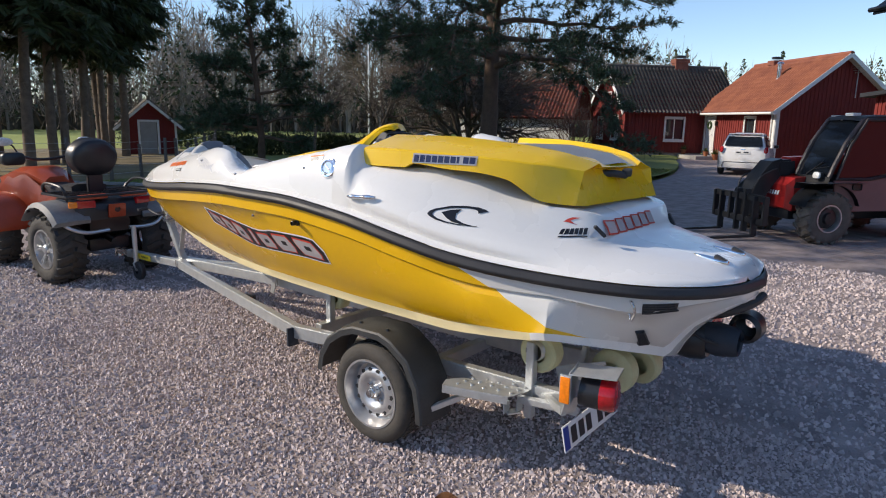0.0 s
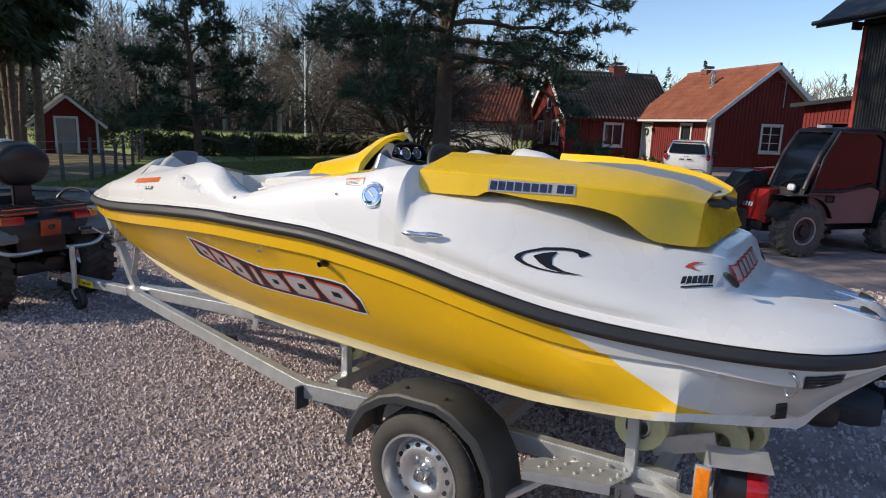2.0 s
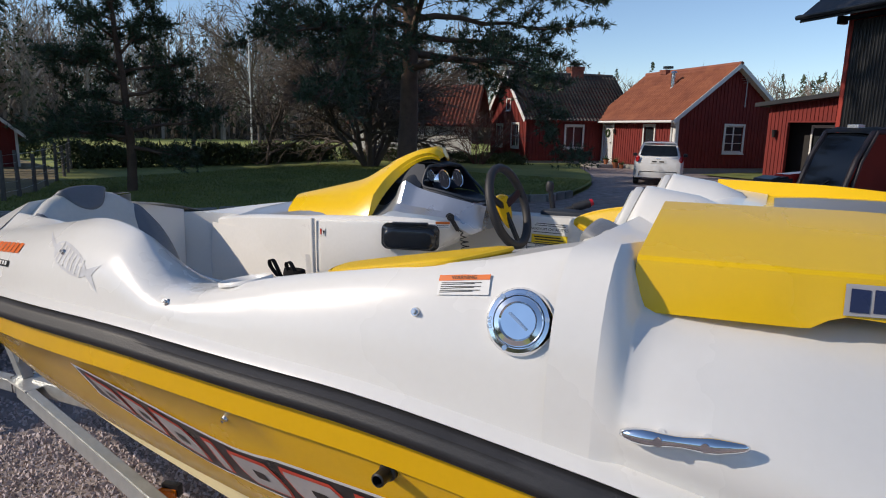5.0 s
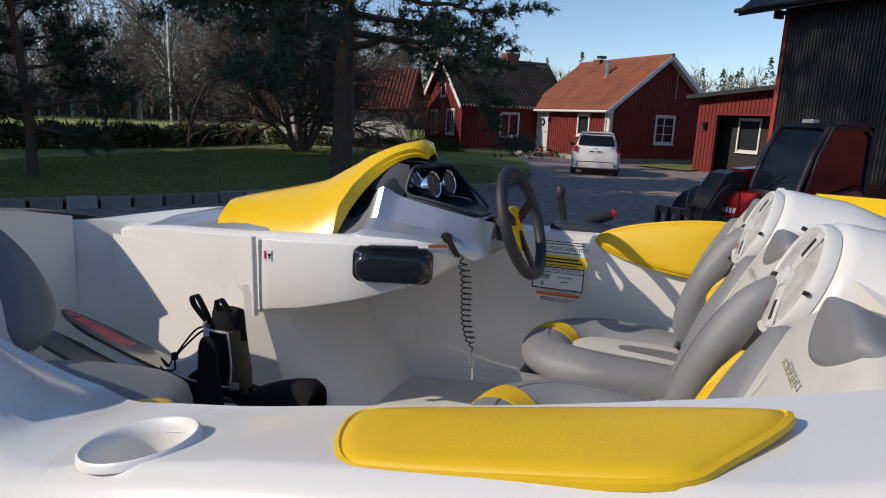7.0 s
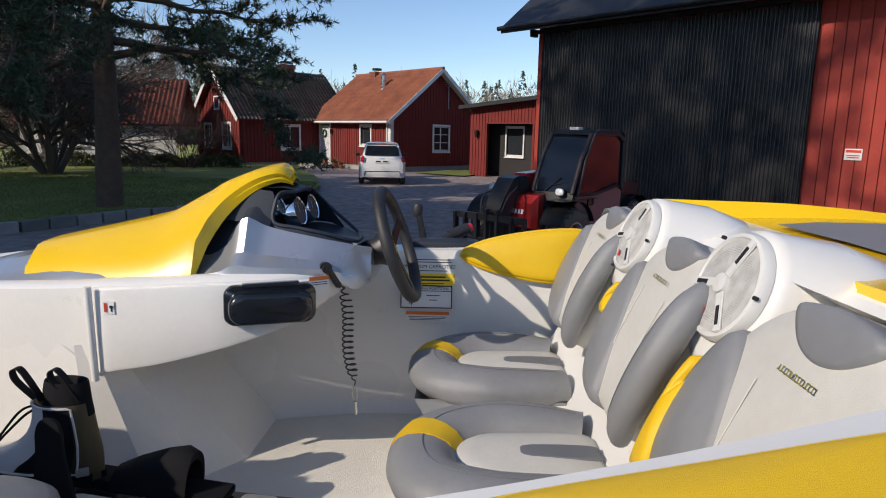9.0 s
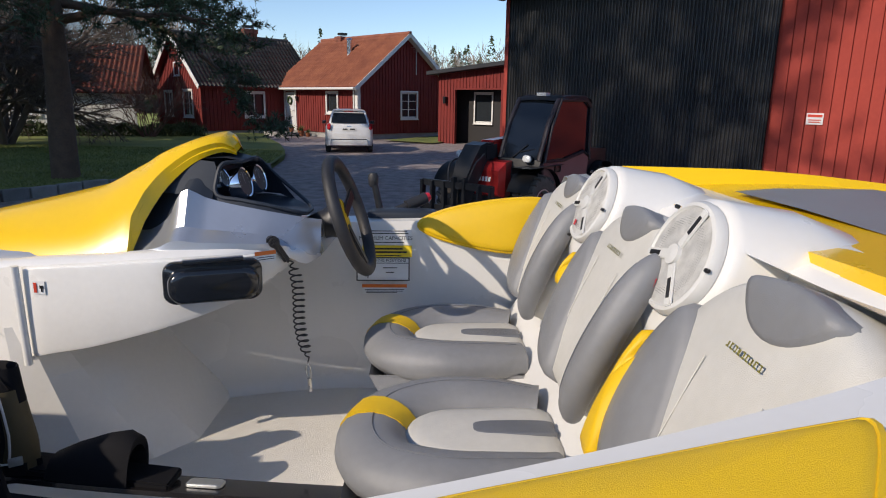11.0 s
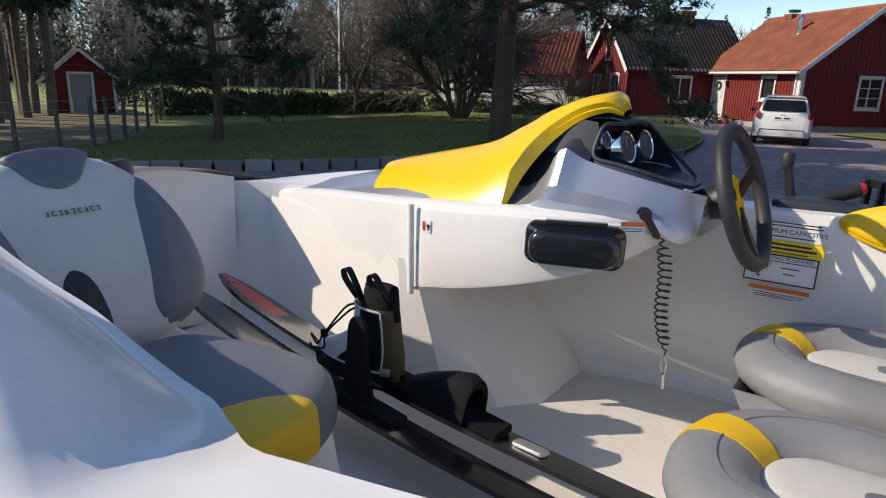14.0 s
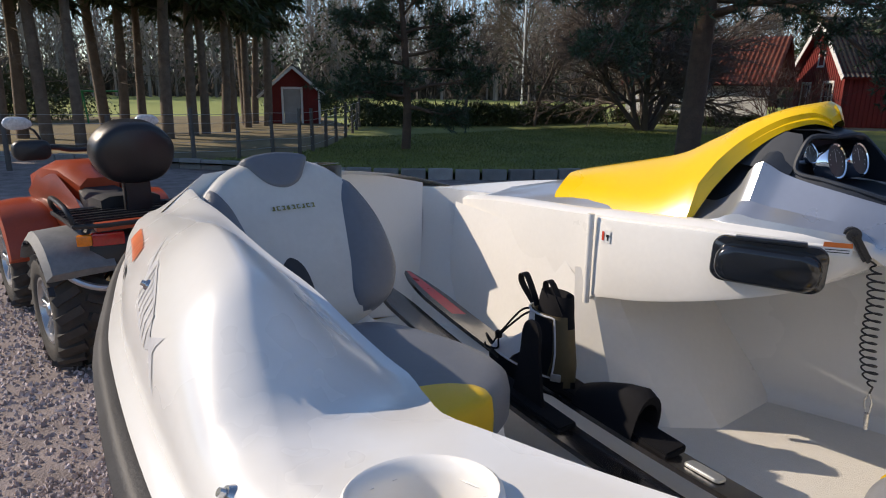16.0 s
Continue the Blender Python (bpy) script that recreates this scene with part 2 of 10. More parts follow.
def curve_at(table, x, col):
    """Smooth interpolation in a table of rows that begin with x."""
    xs = [r[0] for r in table]
    if x <= xs[0]:
        return table[0][col]
    if x >= xs[-1]:
        return table[-1][col]
    i = max(k for k in range(len(xs) - 1) if xs[k] <= x)

    def slope(k):
        if k == 0 or k == len(xs) - 1:
            k0, k1 = max(0, k - 1), min(len(xs) - 1, k + 1)
            return (table[k1][col] - table[k0][col]) / (xs[k1] - xs[k0])
        a = (table[k][col] - table[k - 1][col]) / (xs[k] - xs[k - 1])
        b = (table[k + 1][col] - table[k][col]) / (xs[k + 1] - xs[k])
        return 0.0 if a * b <= 0 else 2 * a * b / (a + b)
    h = xs[i + 1] - xs[i]
    u = (x - xs[i]) / h
    return ((2 * u ** 3 - 3 * u ** 2 + 1) * table[i][col] + (u ** 3 - 2 * u ** 2 + u) * h * slope(i)
            + (-2 * u ** 3 + 3 * u ** 2) * table[i + 1][col] + (u ** 3 - u ** 2) * h * slope(i + 1))


def steps(a, b, n):
    return [a + (b - a) * i / n for i in range(n + 1)]


# ---- the boat ----
YC = -0.04   # the boat's centre line lies along x
# x, half width, height
RUB = [(-3.57, 0.0, 1.168), (-3.545, 0.13, 1.17), (-3.47, 0.27, 1.174), (-3.35, 0.39, 1.18), (-3.1, 0.54, 1.19), (-2.6, 0.745, 1.212), (-2.1, 0.885, 1.248),
       (-1.6, 0.995, 1.289), (-1.1, 1.052, 1.312), (-0.6, 1.072, 1.309), (-0.1, 1.055, 1.26), (0.3, 1.01, 1.178), (0.6, 0.945, 1.115), (0.9, 0.86, 1.08),
       (1.2, 0.76, 1.062), (1.4, 0.66, 1.055), (1.55, 0.5, 1.05), (1.64, 0.34, 1.048), (1.68, 0.18, 1.046), (1.69, 0.0, 1.046)]
CHINE = [(-3.57, 0.0, 1.13), (-3.5, 0.09, 1.105), (-3.4, 0.19, 1.075), (-3.2, 0.31, 1.005), (-2.9, 0.40, 0.915), (-2.5, 0.475, 0.815), (-2.1, 0.54, 0.757), (-1.6, 0.62, 0.731),
         (-1.1, 0.71, 0.735), (-0.6, 0.77, 0.742), (-0.1, 0.79, 0.735), (0.4, 0.805, 0.735), (0.7, 0.825, 0.765), (0.95, 0.832, 0.80), (1.02, 0.83, 0.815), (1.045, 0.79, 0.808), (1.12, 0.68, 0.782), (1.25, 0.49, 0.736),
         (1.38, 0.30, 0.69), (1.44, 0.3, 0.77), (1.52, 0.33, 0.88), (1.62, 0.27, 0.96), (1.68, 0.14, 0.99), (1.69, 0.0, 0.99)]
KEEL = [(-3.57, 0.0, 1.12), (-3.4, 0.0, 1.03), (-3.2, 0.0, 0.92), (-2.9, 0.0, 0.78), (-2.5, 0.0, 0.66), (-2.1, 0.0, 0.58), (-1.6, 0.0, 0.53), (-1.0, 0.0, 0.50),
        (0.0, 0.0, 0.50), (0.5, 0.0, 0.56), (0.9, 0.0, 0.605), (1.38, 0.0, 0.615), (1.44, 0.0, 0.72), (1.52, 0.0, 0.86), (1.62, 0.0, 0.95), (1.69, 0.0, 0.98)]
# the outer shoulder of the side deck and its inner edge
CREST = [(-3.57, 0.0, 1.20), (-3.5, 0.14, 1.205), (-3.3, 0.31, 1.235), (-3.0, 0.47, 1.305), (-2.6, 0.63, 1.395), (-2.2, 0.735, 1.455), (-1.9, 0.785, 1.50), (-1.6, 0.84, 1.548), (-1.4, 0.875, 1.575),
         (-1.25, 0.905, 1.56), (-1.15, 0.935, 1.50), (-1.06, 0.958, 1.453), (-1.0, 0.972, 1.453), (-0.9, 0.97, 1.476), (-0.77, 0.967, 1.511), (-0.575, 0.965, 1.551), (-0.4, 0.955, 1.583), (-0.28, 0.94, 1.603), (-0.15, 0.915, 1.635), (0.0, 0.88, 1.655)]
CREST_STARBOARD = [r for r in CREST if r[0] < -2.1] + [(-1.9, 0.785, 1.475), (-1.5, 0.83, 1.482), (-1.2, 0.905, 1.477), (-1.0, 0.95, 1.472), (-0.66, 0.96, 1.49), (-0.4, 0.945, 1.51), (-0.28, 0.93, 1.525), (-0.15, 0.915, 1.57), (0.0, 0.88, 1.655)]
INNER = [(-2.2, 0.655, 1.512), (-1.96, 0.70, 1.515), (-1.55, 0.72, 1.47), (-1.43, 0.715, 1.45), (-1.3, 0.715, 1.42), (-1.2, 0.715, 1.405), (-1.1, 0.75, 1.42), (-0.98, 0.80, 1.457), (-0.85, 0.795, 1.478), (-0.7, 0.80, 1.513),
         (-0.5, 0.79, 1.553), (-0.3, 0.77, 1.596), (-0.15, 0.74, 1.625), (0.0, 0.70, 1.64)]
INNER_STARBOARD = [(-2.7, 0.44, 1.385), (-2.5, 0.52, 1.385), (-2.1, 0.58, 1.40), (-1.75, 0.66, 1.42), (-1.4, 0.77, 1.45), (-1.1, 0.855, 1.46), (-0.7, 0.88, 1.47),
                   (-0.4, 0.875, 1.48), (-0.15, 0.82, 1.53)]
FOOT_STARBOARD = [(-2.7, 0.36), (-2.1, 0.50), (-1.75, 0.60), (-1.35, 0.80), (-0.9, 0.885), (-0.1, 0.87)]
BROAD = [(-3.57, 0.0), (-3.2, 0.01), (-2.6, 0.05), (-2.0, 0.09), (0.0, 0.09), (0.7, 0.03), (1.3, 0.0)]   # how much broader the starboard side is
FLOOR_Z = 0.83
LEAN = 0.025   # the trailer stands a little lower on its far side


def lean(bm):
    for v in bm.verts:
        v.co.z -= LEAN * (v.co.y + 1.0)


def out_y(x, s, h):
    """Across the boat, from a half width."""
    return YC + s * h * (1 + (curve_at(BROAD, x, 1) if s > 0 else 0.0))


def rubs(x):
    return curve_at(RUB, x, 1), curve_at(RUB, x, 2)


boat = thing("sport_boat", pose(0, 0, 0), "yellow and white open sport boat standing on a trailer", "boat")

# hull: sides, a hard edge below, and the vee bottom
bm = bmesh.new()
HX = [-3.57, -3.56, -3.545, -3.51, -3.47, -3.4, -3.3, -3.2, -3.05, -2.9] + steps(-2.75, 0.95, 38) + [0.99, 1.015, 1.022, 1.05, 1.12, 1.2, 1.25, 1.3, 1.35, 1.38, 1.41, 1.44, 1.48, 1.52, 1.56, 1.6, 1.64, 1.665, 1.68, 1.69]
for s in (-1, 1):
    rings = []
    for x in HX:
        hr, zr = rubs(x)
        hc, zc = curve_at(CHINE, x, 1), curve_at(CHINE, x, 2)
        if s > 0 and -2.7 < x < -0.05:
            hc = max(hc, curve_at(FOOT_STARBOARD, x, 1) + 0.03)
        zk = curve_at(KEEL, x, 2)
        k = min(1, hr / 0.4)
        drop = min(1.0, (zr - zc) / 0.35)
        bul = 0.035 * k * drop * min(1.0, max(0.0, (1.0 - x) / 0.25))
        mh, mz = (hr + hc) / 2 + bul, (zr + zc) / 2
        ring = [(hr - 0.012 * k, zr), (hr - 0.02 * k, zr - 0.075 * drop), (hr - 0.04 * k, zr - 0.088 * drop),
                (hr * 0.72 + hc * 0.28 + bul * 0.8 - 0.02 * k, zr * 0.72 + zc * 0.28 - 0.02 * drop), (mh - 0.008 * k, mz), (hr * 0.25 + hc * 0.75 + bul * 0.7, zr * 0.25 + zc * 0.75),
                (hc + 0.012 * k, zc + 0.05 * drop), (hc, zc), (max(0, hc - 0.06 * k), zc - 0.012 * k), (0.55 * hc, 0.55 * zc + 0.45 * zk + 0.004), (0.0, zk)]
        rings.append([(x, out_y(x, s, h), z) for h, z in ring])
    loft(bm, rings, mat=lambda i, j: 0 if j < 6 else (2 if HX[i] > 0.93 else 1))
bmesh.ops.remove_doubles(bm, verts=bm.verts, dist=0.0008)

HULL = material("two_tone_hull_gelcoat", (0.83, 0.47, 0.006), 0.26, vary=0.05, scale=3.0, coat=0.35, rough_vary=0.06)
n, l = HULL.node_tree.nodes, HULL.node_tree.links
yellow_out = n["Principled BSDF"].inputs["Base Color"].links[0].from_socket
xyz = n.new("ShaderNodeSeparateXYZ")
l.new([k for k in n if k.type == "TEX_COORD"][0].outputs["Object"], xyz.inputs[0])
# the slanting line where the yellow paint ends: from the rail down and aft to the lower edge
slant = n.new("ShaderNodeMath")
slant.operation = "MULTIPLY_ADD"
l.new(xyz.outputs[2], slant.inputs[0])
slant.inputs[1].default_value = 1.85
l.new(xyz.outputs[0], slant.inputs[2])
cut = n.new("ShaderNodeMath")
cut.operation = "GREATER_THAN"
l.new(slant.outputs[0], cut.inputs[0])
cut.inputs[1].default_value = 2.64
paint = n.new("ShaderNodeMix")
paint.data_type = "RGBA"
l.new(cut.outputs[0], paint.inputs[0])
l.new(yellow_out, paint.inputs[6])
paint.inputs[7].default_value = (0.68, 0.67, 0.63, 1)
l.new(paint.outputs[2], n["Principled BSDF"].inputs["Base Color"])
lean(bm)
part("hull", bm, [HULL, CREAM, GEL_WHITE], boat, "yellow hull side with white stern quarter and pale bottom", angle=32)

# the rubber strip round the edge
bm = bmesh.new()
for s in (-1, 1):
    rings = []
    for x in HX:
        hr, zr = rubs(x)
        k = min(1, hr / 0.3)
        prof = [(-0.015, 0.030), (0.002, 0.028), (0.012, 0.022), (0.012, 0.012), (0.020, 0.006), (0.020, -0.008), (0.012, -0.013), (0.009, -0.020), (-0.015, -0.024)]
        rings.append([(x - (1 - k) * (0.02 + a) * (1 if x < 0 else -1), out_y(x, s, max(0.0, hr + a * k)), zr + 0.015 + b) for a, b in prof])
    loft(bm, rings)
lean(bm)
part("rub_rail", bm, BLACK_RUBBER, boat, "black rubber strip with a raised bead", angle=60)

# deck mouldings
bm = bmesh.new()
FX = [-3.57, -3.56, -3.545, -3.51, -3.47, -3.4, -3.3] + steps(-3.2, -2.2, 10)


def outer(x, s=-1):
    """Points of the topside from the rail up to the shoulder, as half width and height."""
    hr, zr = rubs(x)
    crest = CREST if s < 0 else CREST_STARBOARD
    hc, zc = curve_at(crest, x, 1), curve_at(crest, x, 2)
    z0 = zr + 0.05
    k = min(1, hr / 0.35)
    b = 0.022 * k * min(1.0, max(0.25, (-0.8 - x) / 0.5))
    flat_ = min(1.0, max(0.0, (-1.0 - x) / 0.3)) * min(1.0, max(0.0, (x + 2.7) / 0.4)) if s < 0 else 0.0   # a plane flank below a crisp shoulder
    return [(hr - 0.008 * k, z0), (hr - 0.018 * k, z0 + 0.012 * k), (hr - 0.03 * k, z0 + 0.018 * k)] + [
        (hr - 0.03 * k + (hc - hr + 0.03 * k) * u + b * math.sin(u * math.pi) * 1.3, z0 + 0.018 * k + (zc - z0 - 0.018 * k) * w)
        for u, w in [(a + (c - a) * flat_, e + (g - e) * flat_) for (a, e), (c, g) in zip(((0.12, 0.25), (0.3, 0.5), (0.55, 0.75), (0.78, 0.91), (1.0, 1.0)), ((0.17, 0.24), (0.38, 0.48), (0.62, 0.71), (0.83, 0.885), (1.0, 1.0)))]]


def inner(x, s):
    t = INNER if s < 0 else INNER_STARBOARD
    return curve_at(t, x, 1), curve_at(t, x, 2)


def rise_at(x):
    return curve_at([(-3.57, 0, 0.01), (-3.2, 0, 0.05), (-2.8, 0, 0.085), (-2.35, 0, 0.11), (-2.2, 0, 0.11)], x, 2)


def foot_at(x, s):
    """Half width of the cockpit floor, inside the hull."""
    if s > 0:
        return curve_at(FOOT_STARBOARD, x, 1)
    return min(inner(x, s)[0] - 0.07, curve_at(CHINE, x, 1) - 0.035)


WELL = -2.7   # the forward end of the walk-through
for s in (-1, 1):
    rings = []
    for x in (FX if s < 0 else [k for k in FX if k < WELL - 0.01] + [WELL]):
        pts = outer(x)
        hc, zc = pts[-1]
        crown = ((0.85, 0.28), (0.7, 0.5), (0.55, 0.70), (0.42, 0.82), (0.3, 0.9)) if s < 0 and x > WELL - 0.12 else ((0.85, 0.28), (0.7, 0.5), (0.5, 0.75), (0.25, 0.94), (0.0, 1.0))
        k2 = min(1.0, max(0.0, (x + 2.65) / 0.45)) if s < 0 else 0.0
        crown = [(u, w * (1 - k2) + w2 * k2) for (u, w), w2 in zip(crown, (0.82, 0.95, 1.0, 1.0, 0.95))]
        for u, w in crown:
            pts.append((hc * u, zc + rise_at(x) * w))
        rings.append([(x, out_y(x, s, h), z) for h, z in pts])
    loft(bm, rings)
# side decks with their inner coamings and cockpit walls
for s in (-1, 1):
    rings = []
    for x in steps(-2.2 if s < 0 else WELL, -0.15, 64):
        pts = outer(x, s)
        hc, zc = pts[-1]
        hi, zi = inner(x, s)
        pts += [(hc + (hi - hc) * u, zc + (zi - zc) * w) for u, w in ((0.07, 0.01), (0.2, 0.12), (0.4, 0.36), (0.6, 0.62), (0.8, 0.86), (0.93, 0.97), (1.0, 0.96))]
        foot = foot_at(x, s)
        pts += [(hi - 0.006, zi - 0.05), (hi - 0.004, 1.22), ((hi + foot) / 2, 1.02), (foot + 0.004, 0.90), (foot - 0.002, FLOOR_Z + 0.02), (foot - 0.02, FLOOR_Z)] if s > 0 else [(hi - 0.006, zi - 0.05), (hi - 0.018, 1.22), (min(hi - 0.028, foot + 0.13), 1.05), (foot + 0.06, 0.92), (foot + 0.02, FLOOR_Z + 0.025), (foot, FLOOR_Z)]
        rings.append([(x, out_y(x, s, h), z) for h, z in pts])
    loft(bm, rings)
# walls of the walk-through at the bow, and the bulkhead behind the bow seat
top = curve_at(CREST, WELL, 2) + 0.085
loft(bm, [[(WELL - 0.1, YC - 0.02, top + 0.01), (WELL - 0.06, YC + 0.2, top - 0.01), (WELL, YC + 0.46, top - 0.06)], [(WELL - 0.06, YC - 0.02, FLOOR_Z), (WELL - 0.02, YC + 0.2, FLOOR_Z), (WELL + 0.04, YC + 0.42, FLOOR_Z)]])
loft(bm, [[(x, YC - 0.3 * curve_at(CREST, x, 1), curve_at(CREST, x, 2) + 0.9 * rise_at(x)) for x in steps(WELL - 0.1, -2.2, 4)], [(x, YC - 0.3 * curve_at(CREST, x, 1), FLOOR_Z) for x in steps(WELL - 0.1, -2.2, 4)]])
loft(bm, [[(-2.2, YC - h, curve_at(CREST, -2.2, 2) + 0.11 * w) for h, w in ((0.3, 0.98), (0.45, 1.0), (0.625, 0.82), (0.73, 0.0))], [(-2.2, YC - h, FLOOR_Z) for h in (0.22, 0.34, 0.42, 0.5)]])
lean(bm)
# opening for the drink holder in the port deck
CUP = Vector((-0.872, -0.967, 1.49))
for _ in range(3):
    es = {e for f in bm.faces if (f.calc_center_median().xy - CUP.xy).length < 0.13 and f.calc_center_median().z > 1.4 for e in f.edges if e.calc_length() > 0.01}
    bmesh.ops.subdivide_edges(bm, edges=list(es), cuts=1, use_grid_fill=True)
bmesh.ops.delete(bm, geom=[v for v in bm.verts if math.hypot(v.co.x - CUP.x, (v.co.y - CUP.y) / 0.88) < 0.047 and v.co.z > 1.4], context="VERTS")
part("deck", bm, GEL_WHITE, boat, "white moulded foredeck and side decks", angle=50)

# after deck: side, ledge, raised engine box and swim platform
AFT = [  # x, then half widths and heights: ledge edge, ledge inner, box foot, box top, and height at the centre
    (-0.15, 1.0, 1.46, 0.975, 1.535, 0.945, 1.60, 0.915, 1.635, 1.64), (0.0, 1.0, 1.42, 0.975, 1.475, 0.935, 1.52, 0.86, 1.55, 1.60), (0.15, 0.985, 1.39, 0.95, 1.45, 0.905, 1.50, 0.84, 1.535, 1.60),
    (0.3, 0.965, 1.345, 0.93, 1.40, 0.87, 1.46, 0.79, 1.535, 1.60), (0.5, 0.925, 1.285, 0.885, 1.335, 0.80, 1.40, 0.73, 1.49, 1.56), (0.7, 0.865, 1.245, 0.81, 1.285, 0.72, 1.345, 0.65, 1.42, 1.5),
    (0.85, 0.80, 1.225, 0.73, 1.255, 0.645, 1.30, 0.58, 1.39, 1.44), (0.95, 0.74, 1.215, 0.66, 1.238, 0.58, 1.275, 0.53, 1.38, 1.40), (1.04, 0.68, 1.205, 0.60, 1.225, 0.52, 1.255, 0.47, 1.365, 1.37),
    (1.10, 0.64, 1.20, 0.56, 1.217, 0.48, 1.235, 0.38, 1.33, 1.345), (1.14, 0.61, 1.195, 0.53, 1.212, 0.45, 1.225, 0.3, 1.24, 1.25), (1.2, 0.57, 1.19, 0.5, 1.205, 0.42, 1.212, 0.25, 1.22, 1.225),
    (1.35, 0.48, 1.175, 0.42, 1.187, 0.34, 1.193, 0.2, 1.20, 1.20), (1.5, 0.36, 1.158, 0.32, 1.168, 0.26, 1.173, 0.15, 1.178, 1.18), (1.6, 0.25, 1.143, 0.22, 1.15, 0.18, 1.155, 0.1, 1.16, 1.16),
    (1.655, 0.16, 1.115, 0.14, 1.12, 0.11, 1.123, 0.06, 1.125, 1.125), (1.68, 0.08, 1.08, 0.07, 1.082, 0.05, 1.083, 0.03, 1.084, 1.084)]
bm = bmesh.new()
for s in (-1, 1):
    rings = []
    for x in sorted(steps(-0.15, 1.2, 36) + [-0.075, -0.06, -0.045, -0.03]) + [1.28, 1.35, 1.43, 1.5, 1.56, 1.6, 1.63, 1.655, 1.67, 1.68]:
        hr, zr = rubs(x)
        k = min(1, hr / 0.35)
        v = [curve_at(AFT, x, c) for c in range(1, 10)]
        z0 = zr + 0.05
        pts = [(hr - 0.008 * k, z0), (hr - 0.02 * k, z0 + 0.014), (hr - 0.045 * k, z0 + 0.02)]
        for u in (0.33, 0.66):
            pts.append((pts[2][0] + (v[0] - pts[2][0]) * u + 0.016 * k, pts[2][1] + (v[1] - pts[2][1]) * u))
        pts += [(v[0], v[1]), (v[2], v[3]), (v[4], v[5]), (v[6], v[7]), (v[6] * 0.5, (v[7] + v[8]) / 2), (0.0, v[8])]
        u = min(1.0, max(0.0, (x + 0.075) / 0.05))
        u = u * u * (3 - 2 * u)
        if u < 1:
            hc, zc = curve_at(CREST, min(x, 0.0), 1), curve_at(CREST, min(x, 0.0), 2)
            base = [(hr - 0.008 * k, z0), (hr - 0.018 * k, z0 + 0.012), (hr - 0.03 * k, z0 + 0.018)]
            base += [(base[2][0] + (hc - base[2][0]) * a + 0.028 * math.sin(a * math.pi), base[2][1] + (zc - base[2][1]) * b) for a, b in ((0.1, 0.22), (0.24, 0.44), (0.42, 0.63), (0.6, 0.79), (0.8, 0.92), (1.0, 1.0))]
            pts = [(p[0] * u + q[0] * (1 - u), p[1] * u + q[1] * (1 - u)) for p, q in zip(pts, base)] + pts[9:]
        rings.append([(x, out_y(x, s, h), z) for h, z in pts])
    loft(bm, rings)
lean(bm)
part("after_deck", bm, GEL_WHITE, boat, "white after deck with a swim platform", angle=45)

# cockpit floor with its raised foot wedge
bm = bmesh.new()
rings = []
for x in steps(-2.7, -0.1, 14):
    hp, hs = foot_at(x, -1) + 0.01, foot_at(x, 1) + 0.01
    rings.append([(x, YC - hp, FLOOR_Z), (x, YC - hp * 0.5, FLOOR_Z - 0.004), (x, YC, FLOOR_Z - 0.004), (x, out_y(x, 1, hs * 0.5), FLOOR_Z - 0.003), (x, out_y(x, 1, hs - 0.01), FLOOR_Z)])
loft(bm, rings)
lean(bm)
part("cockpit_floor", bm, FLOOR_LINER, boat, "cream cockpit floor with dirt")

# yellow engine cover
COWL = [(-0.05, 0.905, 1.540, 0.885, 1.622, 0.64, 1.70, 1.64), (0.15, 0.872, 1.540, 0.855, 1.622, 0.60, 1.70, 1.65), (0.20, 0.862, 1.540, 0.842, 1.62, 0.59, 1.70, 1.653), (0.245, 0.85, 1.562, 0.83, 1.62, 0.58, 1.70, 1.655), (0.42, 0.795, 1.542, 0.78, 1.612, 0.54, 1.692, 1.66),
        (0.56, 0.75, 1.534, 0.73, 1.603, 0.50, 1.68, 1.653), (0.70, 0.685, 1.505, 0.66, 1.592, 0.455, 1.664, 1.637), (0.77, 0.65, 1.457, 0.615, 1.583, 0.43, 1.65, 1.625), (0.835, 0.605, 1.412, 0.565, 1.577, 0.395, 1.64, 1.615), (0.92, 0.54, 1.398, 0.48, 1.56, 0.33, 1.61, 1.59), (0.97, 0.50, 1.395, 0.43, 1.55, 0.28, 1.59, 1.57)]
bm = bmesh.new()
rings = []
for x in steps(-0.05, 0.97, 44):
    v = [curve_at(COWL, x, c) for c in range(1, 8)]
    half = [(v[0] - 0.03, v[1] + 0.002), (v[0], v[1]), (v[0] * 0.5 + v[2] * 0.5 + 0.003, v[1] * 0.5 + v[3] * 0.5), (v[2] + 0.004, v[3]), (v[2] - 0.004, v[3] + 0.007), (v[2] * 0.55 + v[4] * 0.45, v[3] * 0.5 + v[5] * 0.5), (v[4], v[5]), (v[4] - 0.015, v[5]), (v[4] - 0.05, v[6] + 0.004), (v[4] * 0.4, v[6]), (0.0, v[6])]
    rings.append([(x, YC - h, z) for h, z in half] + [(x, YC + h, z) for h, z in half[-2::-1]])
vs = loft(bm, rings)
last = vs[-1]
mid = [bm.verts.new((1.01 - 0.10 * max(0, v.co.z - 1.39) / 0.2, YC + (v.co.y - YC) * 0.9, 1.39 + (v.co.z - 1.39) * 0.93)) for v in last]
for i in range(len(last) - 1):
    bm.faces.new((last[i], last[i + 1], mid[i + 1], mid[i]))
bm.faces.new(mid)
bm.faces.new(vs[0][::-1])
lean(bm)
part("engine_cover", bm, YELLOW_PLASTIC, boat, "glossy yellow engine cover", angle=22)


